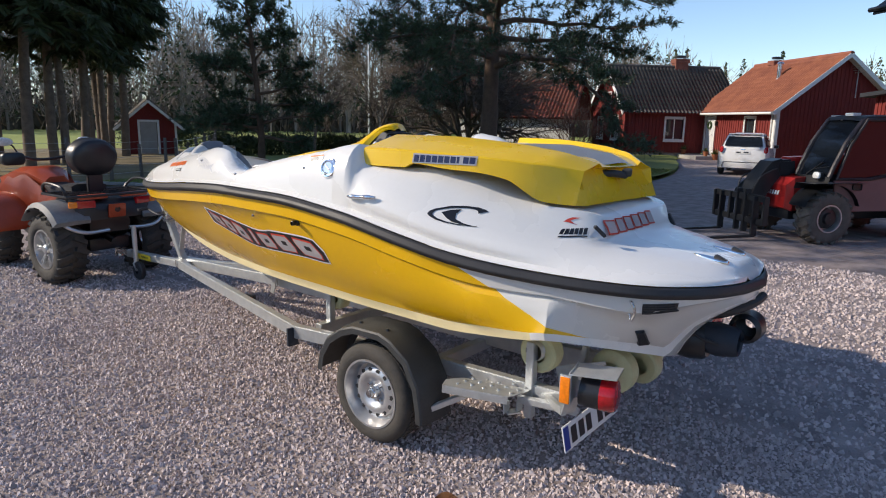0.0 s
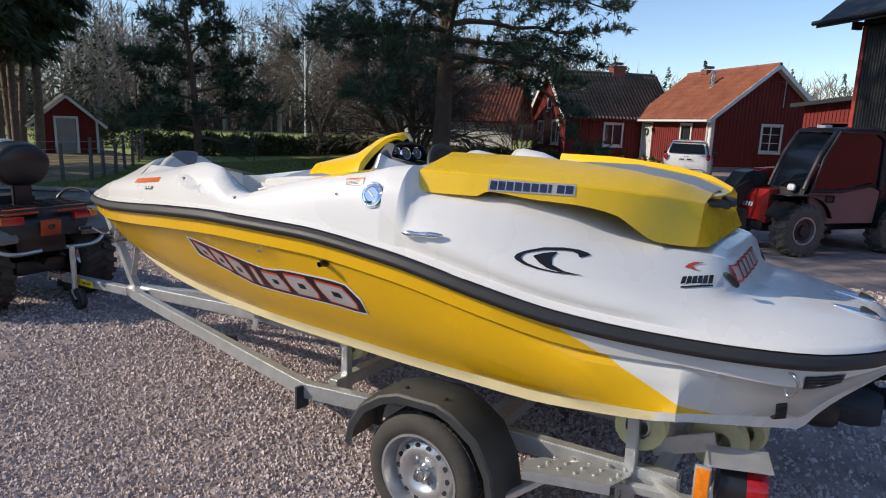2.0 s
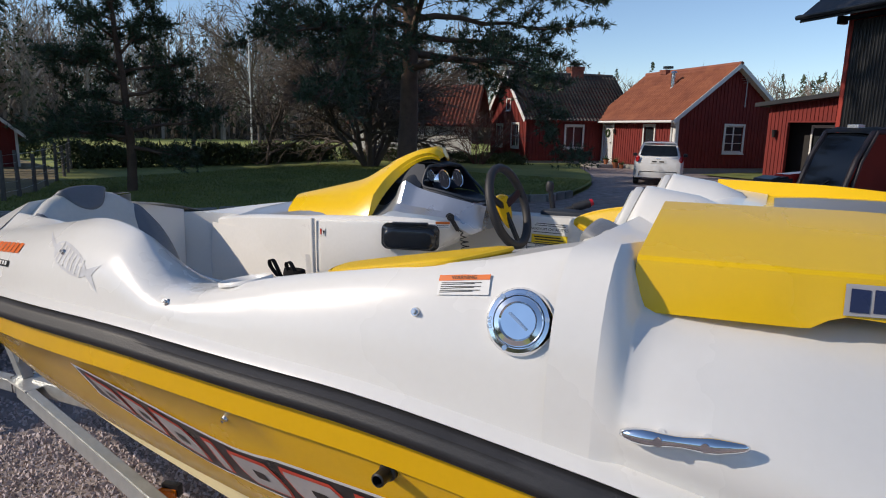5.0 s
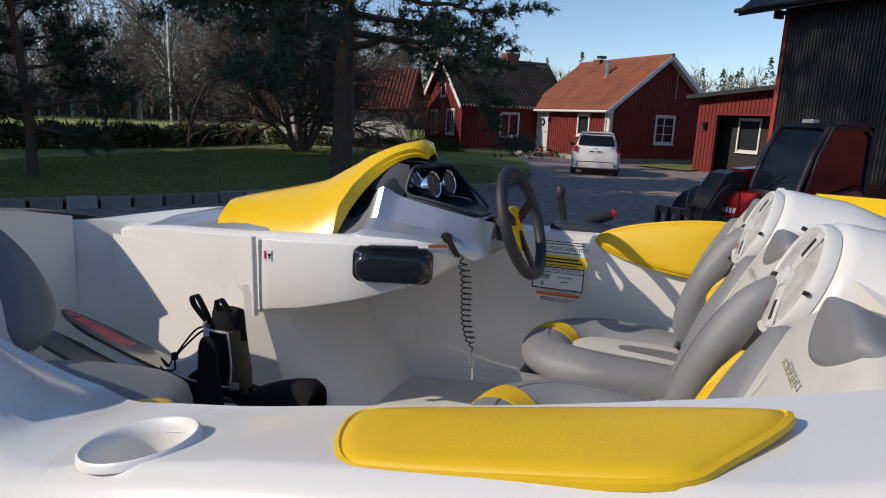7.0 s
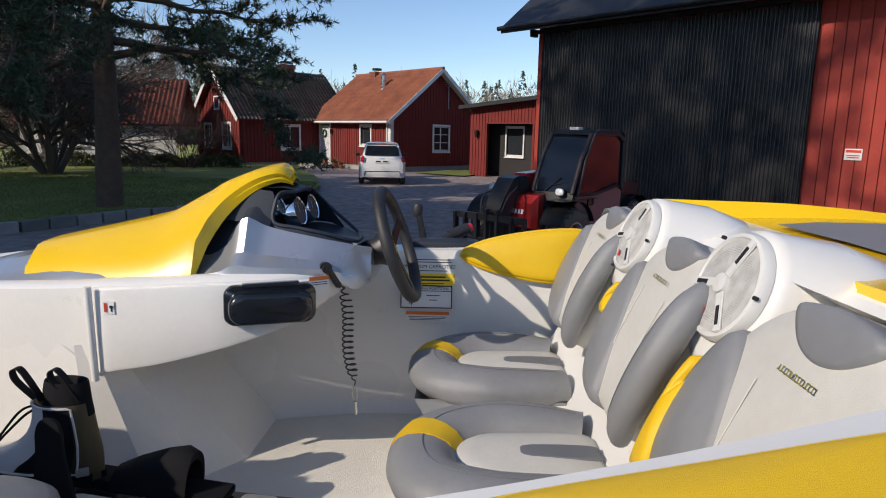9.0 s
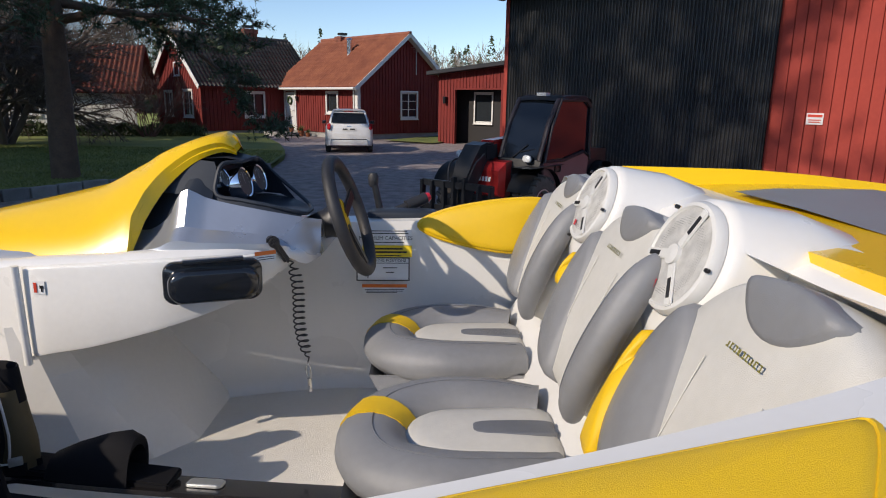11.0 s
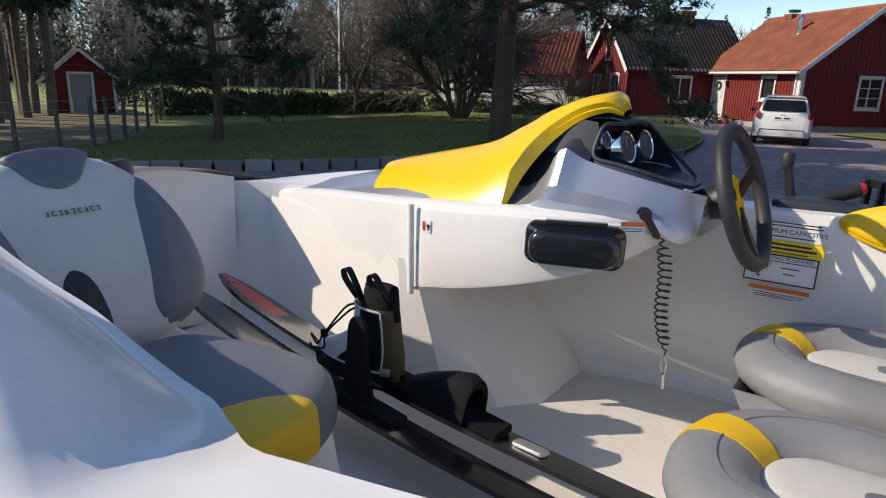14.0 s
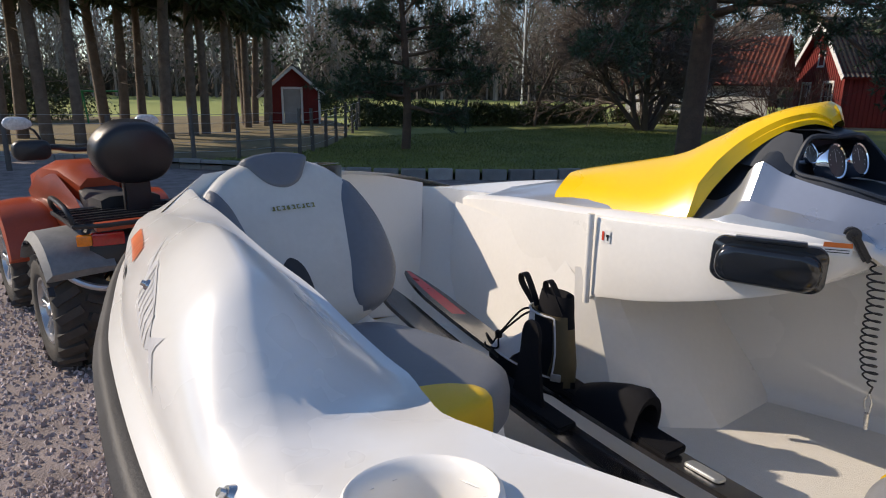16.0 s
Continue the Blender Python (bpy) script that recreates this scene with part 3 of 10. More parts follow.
# ---- cockpit fittings ----
def pillow(bm, outline, thick, crown, m, rings=(1.0, 1.0, 0.97, 0.9, 0.75, 0.5, 0.25), back=True):
    """An upholstered pad: a closed outline in its plane, rounded edge and crowned face. m sets it in place."""
    cx = sum(p[0] for p in outline) / len(outline)
    cy = sum(p[1] for p in outline) / len(outline)
    loops = []
    for i, s in enumerate(rings):
        h = 0.0 if i == 0 else thick * (0.55 if i == 1 else 0.88 if i == 2 else 1.0) + crown * (1 - s * s) * (i > 2)
        loops.append([bm.verts.new(m @ Vector((cx + (p[0] - cx) * s, cy + (p[1] - cy) * s, h))) for p in outline])
    n = len(outline)
    for a, b in zip(loops, loops[1:]):
        for k in range(n):
            bm.faces.new((a[k], a[(k + 1) % n], b[(k + 1) % n], b[k]))
    c = bm.verts.new(m @ Vector((cx, cy, thick + crown)))
    for k in range(n):
        bm.faces.new((loops[-1][k], loops[-1][(k + 1) % n], c))
    if back:
        bm.faces.new(loops[0][::-1])


def rounded(w, h, r, n=6, ox=0.0, oy=0.0):
    out = []
    for cx, cy, a0 in ((w / 2 - r, h / 2 - r, 0), (-w / 2 + r, h / 2 - r, 90), (-w / 2 + r, -h / 2 + r, 180), (w / 2 - r, -h / 2 + r, 270)):
        for i in range(n + 1):
            a = radians(a0 + 90 * i / n)
            out.append((ox + cx + r * math.cos(a), oy + cy + r * math.sin(a)))
    return out


def smooth_loop(pts, n=5):
    """A closed curve through corner points."""
    out = []
    k = len(pts)
    for i in range(k):
        p0, p1, p2, p3 = (Vector((*pts[(i + d) % k], 0)) for d in (-1, 0, 1, 2))
        for j in range(n):
            t = j / n
            q = 0.5 * (2 * p1 + (p2 - p0) * t + (2 * p0 - 5 * p1 + 4 * p2 - p3) * t * t + (3 * p1 - p0 - 3 * p2 + p3) * t ** 3)
            out.append((q.x, q.y))
    return out


def smooth_path(pts, n=6):
    out = []
    for i in range(len(pts) - 1):
        p0, p1, p2, p3 = (Vector(pts[max(0, min(len(pts) - 1, i + d))]) for d in (-1, 0, 1, 2))
        for j in range(n):
            t = j / n
            out.append(0.5 * (2 * p1 + (p2 - p0) * t + (2 * p0 - 5 * p1 + 4 * p2 - p3) * t * t + (3 * p1 - p0 - 3 * p2 + p3) * t ** 3))
    out.append(Vector(pts[-1]))
    return out


def bars(parent, m, rows, mat, name="print"):
    """Thin printed bars and blocks in a plane: rows of x, y, width, height."""
    if name == "plate_bar":
        for row_ in rows[1:]:
            bars(parent, m, [row_], mat, "plate_bar ")
        rows = rows[:1]
    bm = bmesh.new()
    for x, y, w, h in rows:
        vs = [bm.verts.new(m @ Vector(p)) for p in ((x - w / 2, y - h / 2, 0.001), (x + w / 2, y - h / 2, 0.001), (x + w / 2, y + h / 2, 0.001), (x - w / 2, y + h / 2, 0.001))]
        bm.faces.new(vs)
    return part(name.strip(), bm, mat, parent, smooth=False)


def plane_at(o, right, up):
    """A pose whose x runs right, y up and z out of the surface."""
    r = Vector(right).normalized()
    u = (Vector(up) - r * r.dot(Vector(up))).normalized()
    m = Matrix((r, u, r.cross(u))).transposed().to_4x4()
    m.translation = o
    return m


def text_part(words, m, size, mat, parent, name="lettering"):
    cu = bpy.data.curves.new(name, "FONT")
    cu.body, cu.size, cu.align_x, cu.align_y = words, size, "CENTER", "CENTER"
    ob = new(name, cu)
    dg = bpy.context.evaluated_depsgraph_get()
    me = bpy.data.meshes.new_from_object(ob.evaluated_get(dg))
    bpy.data.objects.remove(ob)
    me.materials.clear()
    me.materials.append(mat)
    o = new(name, me)
    o.matrix_basis = m
    o.parent = parent
    return o


# cockpit wall behind the seats, between the side decks
bm = bmesh.new()
loft(bm, [[(-0.52, y, 1.06) for y in steps(-0.84, 0.86, 8)], [(-0.36, y, 1.08) for y in steps(-0.84, 0.86, 8)], [(-0.18, y, 1.42) for y in steps(-0.76, 0.78, 8)], [(-0.08, y, 1.60) for y in steps(-0.70, 0.72, 8)],
          [(0.02, y, 1.63) for y in steps(-0.68, 0.70, 8)], [(0.12, y, 1.62) for y in steps(-0.68, 0.70, 8)]])
loft(bm, [[(-0.76, y, 1.02) for y in steps(-0.84, 0.86, 8)], [(-0.52, y, 1.06) for y in steps(-0.84, 0.86, 8)]])
loft(bm, [[(-0.72, y, FLOOR_Z) for y in steps(-0.84, 0.86, 8)], [(-0.76, y, 1.02) for y in steps(-0.84, 0.86, 8)]])
loft(bm, [[(x, y0 - 0.05, 1.56), (x, y0 - 0.03, z - 0.02)] + [(x, y, z) for y in steps(y0, y1, 8)] + [(x, y1 + 0.03, z - 0.02), (x, y1 + 0.05, 1.56)] for x, z, y0, y1 in ((-0.09, 1.58, -0.48, 0.55), (-0.08, 1.595, -0.48, 0.55), (-0.035, 1.618, -0.45, 0.53), (0.01, 1.628, -0.40, 0.44), (0.04, 1.63, -0.34, 0.38), (0.06, 1.626, -0.28, 0.34), (0.065, 1.60, -0.28, 0.34))])
part("seat_moulding", bm, GEL_WHITE, boat, "white moulded bench base and bulkhead", angle=55)


GAUGE_FACE = material("smoky_gauge_face", (0.13, 0.12, 0.115), 0.2)
DECAL_OLIVE = material("olive_embroidery", (0.22, 0.20, 0.05), 0.6)


def make_seat(name, y0, width, label, horn_from=0.0, flare=1.0):
    """A bucket seat of the rear bench, facing forward (to -x)."""
    seat = thing(name, pose(0, y0, 0), label, "boat seat", "rear boat seats")
    w = width / 2
    # horseshoe bolster
    bm = bmesh.new()
    path = [(-0.36, w - 0.085, 1.115), (-0.48, w - 0.065, 1.118), (-0.61, w - 0.07, 1.115), (-0.715, w - 0.125, 1.105), (-0.752, 0, 1.10), (-0.715, -w + 0.125, 1.105), (-0.61, -w + 0.07, 1.115), (-0.48, -w + 0.065, 1.118), (-0.36, -w + 0.085, 1.115)]
    pts = smooth_path(path, 5)
    k = len(pts) - 1
    tube(bm, pts, [0.064 + 0.018 * math.sin(math.pi * min(1, max(0, i / k * 1.1 - 0.05))) ** 0.5 for i in range(len(pts))], 16)
    for v in bm.verts:
        v.co.z = 1.105 + (v.co.z - 1.105) * 0.72
    part("cushion_bolster", bm, GREY_VINYL, seat, "grey vinyl horseshoe bolster", angle=80)
    bm = bmesh.new()
    radius = [0.064 + 0.018 * math.sin(math.pi * min(1, max(0, i / k * 1.1 - 0.05))) ** 0.5 for i in range(k + 1)]
    tube(bm, [(p.x, p.y, 1.105 + (p.z + r - 1.105) * 0.72) for p, r in zip(pts, radius)][1:-1], 0.0016, 5)
    part("bolster_seam", bm, DARK_VINYL, seat)
    bm = bmesh.new()
    loft(bm, [[(x, y, z) for x, y, z in ((-0.76 + d, -w + 0.03 + d, 1.01), (-0.76 + d, w - 0.03 - d, 1.01), (-0.36, w - 0.03 - d, 1.03), (-0.36, -w + 0.03 + d, 1.03))] for d in (0.0,)] +
         [[(-0.80, -w + 0.05, 1.075), (-0.80, w - 0.05, 1.075), (-0.36, w - 0.02, 1.09), (-0.36, -w + 0.02, 1.09)]], closed=True)
    part("cushion_base", bm, GREY_VINYL, seat)
    bm = bmesh.new()
    out = smooth_loop([(-0.685, 0.0), (-0.635, 0.09), (-0.5, 0.112), (-0.35, 0.11), (-0.34, 0.0), (-0.35, -0.11), (-0.5, -0.112), (-0.635, -0.09)], 4)
    pillow(bm, out, 0.045, 0.010, pose(0, 0, 1.085))
    part("cushion_insert", bm, LIGHT_VINYL, seat, "off-white seat insert", angle=70)
    bm = bmesh.new()
    pillow(bm, smooth_loop([(-0.535, 0.0), (-0.51, 0.028), (-0.36, 0.03), (-0.35, 0.0), (-0.36, -0.03), (-0.51, -0.028)], 4), 0.010, 0.002, pose(0, 0, 1.130))
    part("cushion_slot", bm, DARK_VINYL, seat, "dark drain groove")
    bm = bmesh.new()
    tube(bm, pts[k // 2 - 4:k // 2], [0.084] * 4, 16)
    for v in bm.verts:
        v.co.z = 1.105 + (v.co.z - 1.105) * 0.73
    part("accent_patch", bm, YELLOW_VINYL, seat, "yellow vinyl patch", angle=80)
    # backrest, leaning back
    a, b = Vector((-0.278, 0, 1.215)), Vector((-0.112, 0, 1.583))
    m = plane_at(a, (0, -1, 0), b - a)
    H = (b - a).length
    egg = [(0.0, -0.01), (0.12, 0.0), (0.175, 0.10), (0.20, 0.22), (0.195, 0.36), (0.155, 0.49), (0.085, 0.555), (0, 0.57), (-0.085, 0.555), (-0.165, 0.49), (-0.215, 0.36), (-0.225, 0.22), (-0.20, 0.10), (-0.13, 0.0)]
    f = width / 0.47
    egg = [(x * f * (flare if x < 0 else 1), y * H / 0.545) for x, y in egg]
    bm = bmesh.new()
    pillow(bm, smooth_loop(egg, 4), 0.085, 0.02, m)
    part("backrest", bm, LIGHT_VINYL, seat, "off-white vinyl backrest", angle=80)
    sc = H / 0.545
    # port side: a plump roll; starboard side: a broad flat leaf
    leaf = [(-0.03, -0.01), (-0.13, -0.01), (-0.21, 0.07), (-0.243, 0.19), (-0.235, 0.32), (-0.195, 0.435), (-0.16, 0.43), (-0.105, 0.32), (-0.055, 0.16)]
    bm = bmesh.new()
    pillow(bm, smooth_loop([(x * f * flare, y * sc) for x, y in leaf[::-1]], 5), 0.099, 0.018, m @ pose(0, 0, 0.003))
    part("side_bolster", bm, GREY_VINYL, seat, "grey vinyl side bolster", angle=80)
    bm = bmesh.new()
    spine = smooth_path([m @ Vector((x * f, y * sc, z)) for x, y, z in ((0.145, 0.0, 0.075), (0.168, 0.05, 0.098), (0.192, 0.13, 0.114), (0.207, 0.24, 0.122), (0.212, 0.35, 0.120), (0.205, 0.43, 0.108), (0.192, 0.475, 0.09))], 5)
    nk = len(spine) - 1
    tube(bm, spine, [0.010 + 0.025 * math.sin(math.pi * (0.06 + 0.9 * i / nk)) ** 0.6 for i in range(nk + 1)], 14)
    part("side_bolster", bm, GREY_VINYL, seat, "plump grey vinyl side roll", angle=80)
    bm = bmesh.new()
    tube(bm, [p + m.to_3x3() @ Vector((-0.012, 0, 0.010 + 0.025 * math.sin(math.pi * (0.06 + 0.9 * i / nk)) ** 0.6 - 0.002)) for i, p in enumerate(spine)][4:-4], 0.0018, 5)
    part("roll_seam", bm, DARK_VINYL, seat)
    if horn_from < 0.4:
        bm = bmesh.new()
        horn = [(-0.215, 0.0), (-0.258, -0.015), (-0.276, 0.02), (-0.279, 0.12), (-0.276, 0.22), (-0.272, 0.31), (-0.262, 0.336), (-0.248, 0.318), (-0.243, 0.272), (-0.232, 0.272), (-0.214, 0.312), (-0.205, 0.29), (-0.214, 0.18), (-0.213, 0.08)]
        pillow(bm, smooth_loop([(x * f, max(y, horn_from) * sc) for x, y in horn[::-1]], 3), 0.096, 0.022, m)
        part("accent_wing", bm, YELLOW_VINYL, seat, "yellow vinyl wing", angle=80)
    bm = bmesh.new()
    patch = [(x * f, y * H / 0.545) for x, y in ((0.0, 0.455), (0.045, 0.47), (0.08, 0.51), (0.09, 0.545), (0.045, 0.562), (0, 0.568), (-0.045, 0.562), (-0.09, 0.545), (-0.08, 0.51), (-0.045, 0.47))]
    pillow(bm, smooth_loop(patch, 3), 0.096, 0.007, m @ pose(0, 0, 0.002))
    part("headrest_patch", bm, GREY_VINYL, seat, "grey vinyl patch", angle=80)
    pm = m @ pose(0, 0.425 * H / 0.545, 0.107)
    bars(seat, pm @ Matrix.Scale(0.8, 4), [(-0.050 + 0.0125 * i + d, e, 0.0035 if e == 0 else 0.008, 0.0095 if e == 0 else 0.0028) for i in range(9) for d, e in ((-0.0025 if i % 2 else 0.002, 0.0), (0, 0.0045 if i % 3 else -0.0045), (0.001, 0.0 if i % 3 == 0 else -0.0045))], DECAL_OLIVE, "embroidery")
    # stitched seams
    for s in (-1, 1):
        bm = bmesh.new()
        tube(bm, [m @ Vector((s * x * f, y * H / 0.545, z)) for x, y, z in ((0.060, 0.02, 0.092), (0.068, 0.2, 0.1045), (0.070, 0.38, 0.1055))], 0.0010, 5)
        part("stitching", bm, LIGHT_VINYL, seat)
    return seat


seat_a = make_seat("bucket_seat", 0.56, 0.47, "grey and off-white vinyl bucket seat beside the helm", 1.0, 1.3)
seat_b = make_seat("bucket_seat", -0.035, 0.48, "grey and off-white vinyl middle bucket seat with yellow wings", 0.2)
seat_c = make_seat("bucket_seat", -0.60, 0.51, "grey and off-white vinyl bucket seat with embroidered backrest")

# white humps with loudspeakers between the backrests
for y0, x0 in ((-0.285, -0.185), (0.275, -0.198)):
    m = plane_at((x0 - 0.012, y0, 1.588), (0.10, -0.99, 0), (0.36, 0, 0.93))
    bm = bmesh.new()
    rings = []
    for dx, dz, r, out in ((0, 0, 0.10, 0.0), (0, 0, 0.118, -0.004), (0, 0, 0.124, -0.02), (0.02, -0.005, 0.128, -0.03), (0.10, -0.02, 0.132, -0.03), (0.19, -0.045, 0.124, -0.03), (0.28, -0.11, 0.105, -0.03)):
        rings.append([m @ Vector((0.93 * r * math.cos(q), 0.93 * r * math.sin(q) * (1.0 if math.sin(q) > 0 else 1.4), out)) + Vector((dx, 0, dz)) for q in [math.tau * i / 28 for i in range(28)]])
    loft(bm, rings, closed=True, cap=True)
    part("speaker_hump", bm, GEL_WHITE, boat, "white moulded hump between seats", angle=60)
    sp = thing("loudspeaker", m @ Matrix.Scale(0.93, 4), "round white loudspeaker with a perforated grille on a boat bulkhead", "loudspeaker", "boat loudspeakers")
    bm = bmesh.new()
    lathe(bm, [(0.0, 0.108), (0.010, 0.109), (0.020, 0.103), (0.022, 0.096), (0.018, 0.093)], (0, 0, 0), "z", 36)
    part("bezel", bm, SPEAKER_WHITE, sp)
    bm = bmesh.new()
    lathe(bm, [(0.018, 0.095), (0.022, 0.07), (0.024, 0.03), (0.0245, 0.001)], (0, 0, 0), "z", 36)
    part("grille", bm, SPEAKER_GRILLE, sp, "perforated grille")
    for ang in (70, 190, 300):
        bm = bmesh.new()
        c, s_ = math.cos(radians(ang)), math.sin(radians(ang))
        beam(bm, (0.018 * c, 0.018 * s_, 0.026), (0.098 * c, 0.098 * s_, 0.023), 0.019, 0.006, 0.002)
        part("spoke", bm, SPEAKER_WHITE, sp)
        bm = bmesh.new()
        beam(bm, (0.046 * c, 0.046 * s_, 0.0268), (0.084 * c, 0.084 * s_, 0.0255), 0.0095, 0.005, 0.001)
        part("vent", bm, BLACK_PLASTIC, sp)
        bm = bmesh.new()
        c, s_ = math.cos(radians(ang + 60)), math.sin(radians(ang + 60))
        rod(bm, (0.108 * c, 0.108 * s_, 0.018), (0.108 * c, 0.108 * s_, 0.026), 0.004, seg=8)
        part("screw", bm, BLACK_PLASTIC, sp)
    bm = bmesh.new()
    lathe(bm, [(0.022, 0.02), (0.032, 0.019), (0.034, 0.001)], (0, 0, 0), "z", 20)
    part("tweeter", bm, SPEAKER_WHITE, sp)
    bars(sp, pose(-0.022, -0.062, 0.0255), [(0, 0, 0.012, 0.016)], RED_BUTTON, "badge")

# arm pads on the side decks
for s, lab in ((-1, "yellow vinyl arm pad on the side deck"), (1, "yellow vinyl arm pad beside the helm seat")):
    pad = thing("arm_pad", pose(0, 0, 0), lab, "arm pad", "boat arm pads")
    bm = bmesh.new()
    if s < 0:
        o = [(-0.662, -0.893), (-0.655, -0.94), (-0.625, -0.985), (-0.585, -0.998), (-0.46, -0.997), (-0.37, -0.99), (-0.335, -0.955), (-0.288, -0.882), (-0.32, -0.872), (-0.46, -0.876), (-0.62, -0.882)]
        m = Matrix(((1, 0, 0, 0), (0, 1, 0, 0), (0.2, 0.0, 1, 1.654), (0, 0, 0, 1)))
        pillow(bm, smooth_loop(o[::-1], 4)[::-1], 0.015, 0.006, m)
    else:
        m = plane_at((-0.43, 0.915, 1.405), (1, 0, 0.16), (-0.02, 0.30, 1))
        o = [(-0.238, 0.035), (-0.18, -0.012), (-0.04, -0.072), (0.085, -0.105), (0.12, -0.085), (0.165, -0.02), (0.222, 0.06), (0.1, 0.085), (-0.08, 0.085), (-0.20, 0.066)]
        pillow(bm, smooth_loop(o, 4), 0.024, 0.012, m)
    part("pad", bm, YELLOW_VINYL, pad, angle=80)
    bm = bmesh.new()
    if s < 0:
        tube(bm, [m @ Vector((x, y, 0.008)) for x, y in smooth_loop([(x * 1.0, y) for x, y in o], 4)], 0.005, 6, closed=True)
        part("piping", bm, YELLOW_VINYL, pad)
    else:
        tube(bm, [m @ Vector((x, y, 0.010)) for x, y in smooth_loop(o, 4)], 0.006, 6, closed=True)
        part("piping", bm, YELLOW_VINYL, pad)

# drink holder
bm = bmesh.new()
m = Matrix.Translation((-0.872, -0.967, 1.4885)) @ Euler((0, radians(-11), 0)).to_matrix().to_4x4()
ring = lambda r, z: [m @ Vector((0.96 * r * math.cos(k * math.tau / 36), 0.86 * r * math.sin(k * math.tau / 36), z)) for k in range(36)]
loft(bm, [ring(0.066, -0.006), ring(0.065, 0.001), ring(0.062, 0.003), ring(0.058, 0.001), ring(0.054, -0.010), ring(0.050, -0.05), ring(0.047, -0.085), ring(0.001, -0.086)], closed=True)
part("cup_holder", bm, LINER, boat, "recessed white cup holder", angle=60)

# ---- helm console ----
console = thing("helm_console", pose(0, 0, 0), "silver and yellow helm console with gauges and steering wheel", "console")
# white body facing the cockpit: x, y of its face at the top, height of its lower edge
FACE = [(-2.55, 0.50, 1.31, 0.86), (-2.2, 0.40, 1.36, 0.88), (-1.95, 0.33, 1.385, 0.92), (-1.72, 0.285, 1.405, 1.12), (-1.68, 0.272, 1.412, 1.16), (-1.5, 0.265, 1.425, 1.20), (-1.35, 0.272, 1.435, 1.24), (-1.22, 0.298, 1.438, 1.28), (-1.12, 0.34, 1.438, 1.318), (-1.04, 0.41, 1.43, 1.37), (-0.99, 0.50, 1.42, 1.395)]
bm = bmesh.new()
rings = []
for x in steps(-2.55, -0.99, 30):
    y, zt, zb = (curve_at(FACE, x, c) for c in (1, 2, 3))
    rings.append([(x, y + 0.06, zt + 0.012), (x, y + 0.018, zt + 0.012), (x, y + 0.003, zt), (x, y, (zt * 2 + zb) / 3), (x, y + 0.006, (zt + 2 * zb) / 3), (x, y + 0.012, zb + 0.012), (x + 0.0, y + 0.03, zb), (x, y + 0.16, zb - 0.01)])
loft(bm, rings)
part("console_side", bm, LINER, console, "cream moulded console side", angle=45)
# leg room behind: panel sloping from the walk-through wall to the starboard side
bm = bmesh.new()
leg_top = [(-1.75, 0.285, 1.24), (-1.71, 0.30, 1.24), (-1.69, 0.36, 1.24), (-1.70, 0.46, 1.24), (-1.62, 0.73, 1.24), (-1.60, 1.0, 1.24)]
leg_foot = [(-1.71, 0.268), (-1.56, 0.30), (-1.44, 0.40), (-1.348, 0.52), (-1.343, 0.835), (-1.335, 1.0)]
loft(bm, [[(p[0] + (q[0] - p[0]) * t, p[1] + (q[1] - p[1]) * t, p[2] + (FLOOR_Z - LEAN * (q[1] + 1.0) - 0.006 - p[2]) * t) for p, q in zip(leg_top, leg_foot)] for t in (0, 0.33, 0.66, 0.97, 1.0)])
loft(bm, [[(-2.55, 0.48, 1.3), (-2.2, 0.40, 1.3), (-1.9, 0.325, 1.3), (-1.74, 0.29, 1.2)], [(-2.55, 0.43, FLOOR_Z), (-2.2, 0.36, FLOOR_Z), (-1.9, 0.29, FLOOR_Z), (-1.70, 0.28, FLOOR_Z)]])
part("leg_panel", bm, LINER, console, angle=12)
# locker door with rounded edge
bm = bmesh.new()
FACE_Y = lambda x: curve_at(FACE, x, 1)
rows_ = []
for x in steps(-1.668, -1.085, 22):
    zt, zb, y = curve_at(FACE, x, 2) - 0.006, curve_at(FACE, x, 3) + 0.003, FACE_Y(x)
    e = 0.006 if -1.66 < x < -1.09 else 0.0
    rows_.append([(x, y + 0.004, zt), (x, y - 0.004 - e, zt - 0.002), (x, y - 0.006 - e, zt - 0.012), (x, y - 0.007 - e, (zt + zb) / 2), (x, y - 0.006 - e, zb + 0.012), (x, y - 0.002 - e, zb), (x, y + 0.02, zb - 0.003)])
L = loft(bm, rows_)
bm.faces.new(L[0][::-1])
part("locker_door", bm, LINER, console, "cream locker door", angle=30)
# rounded hinge post at its forward edge
bm = bmesh.new()
rod(bm, (-1.678, 0.256, 1.15), (-1.678, 0.251, 1.418), 0.010, seg=12)
part("door_edge", bm, LINER, console)
bars(console, plane_at((-1.625, FACE_Y(-1.625) - 0.014, 1.362), (1, -0.1, 0), (0, 0, 1)), [(0, 0, 0.034, 0.036)], STICKER_WHITE, "sticker")
bars(console, plane_at((-1.625, FACE_Y(-1.625) - 0.016, 1.362), (1, -0.1, 0), (0, 0, 1)), [(-0.008, 0.0, 0.008, 0.026)], DECAL_RED, "print")
bars(console, plane_at((-1.625, FACE_Y(-1.625) - 0.016, 1.362), (1, -0.1, 0), (0, 0, 1)), [(0.009, 0.002, 0.01, 0.008), (0.009, -0.006, 0.004, 0.01)], INK, "print")
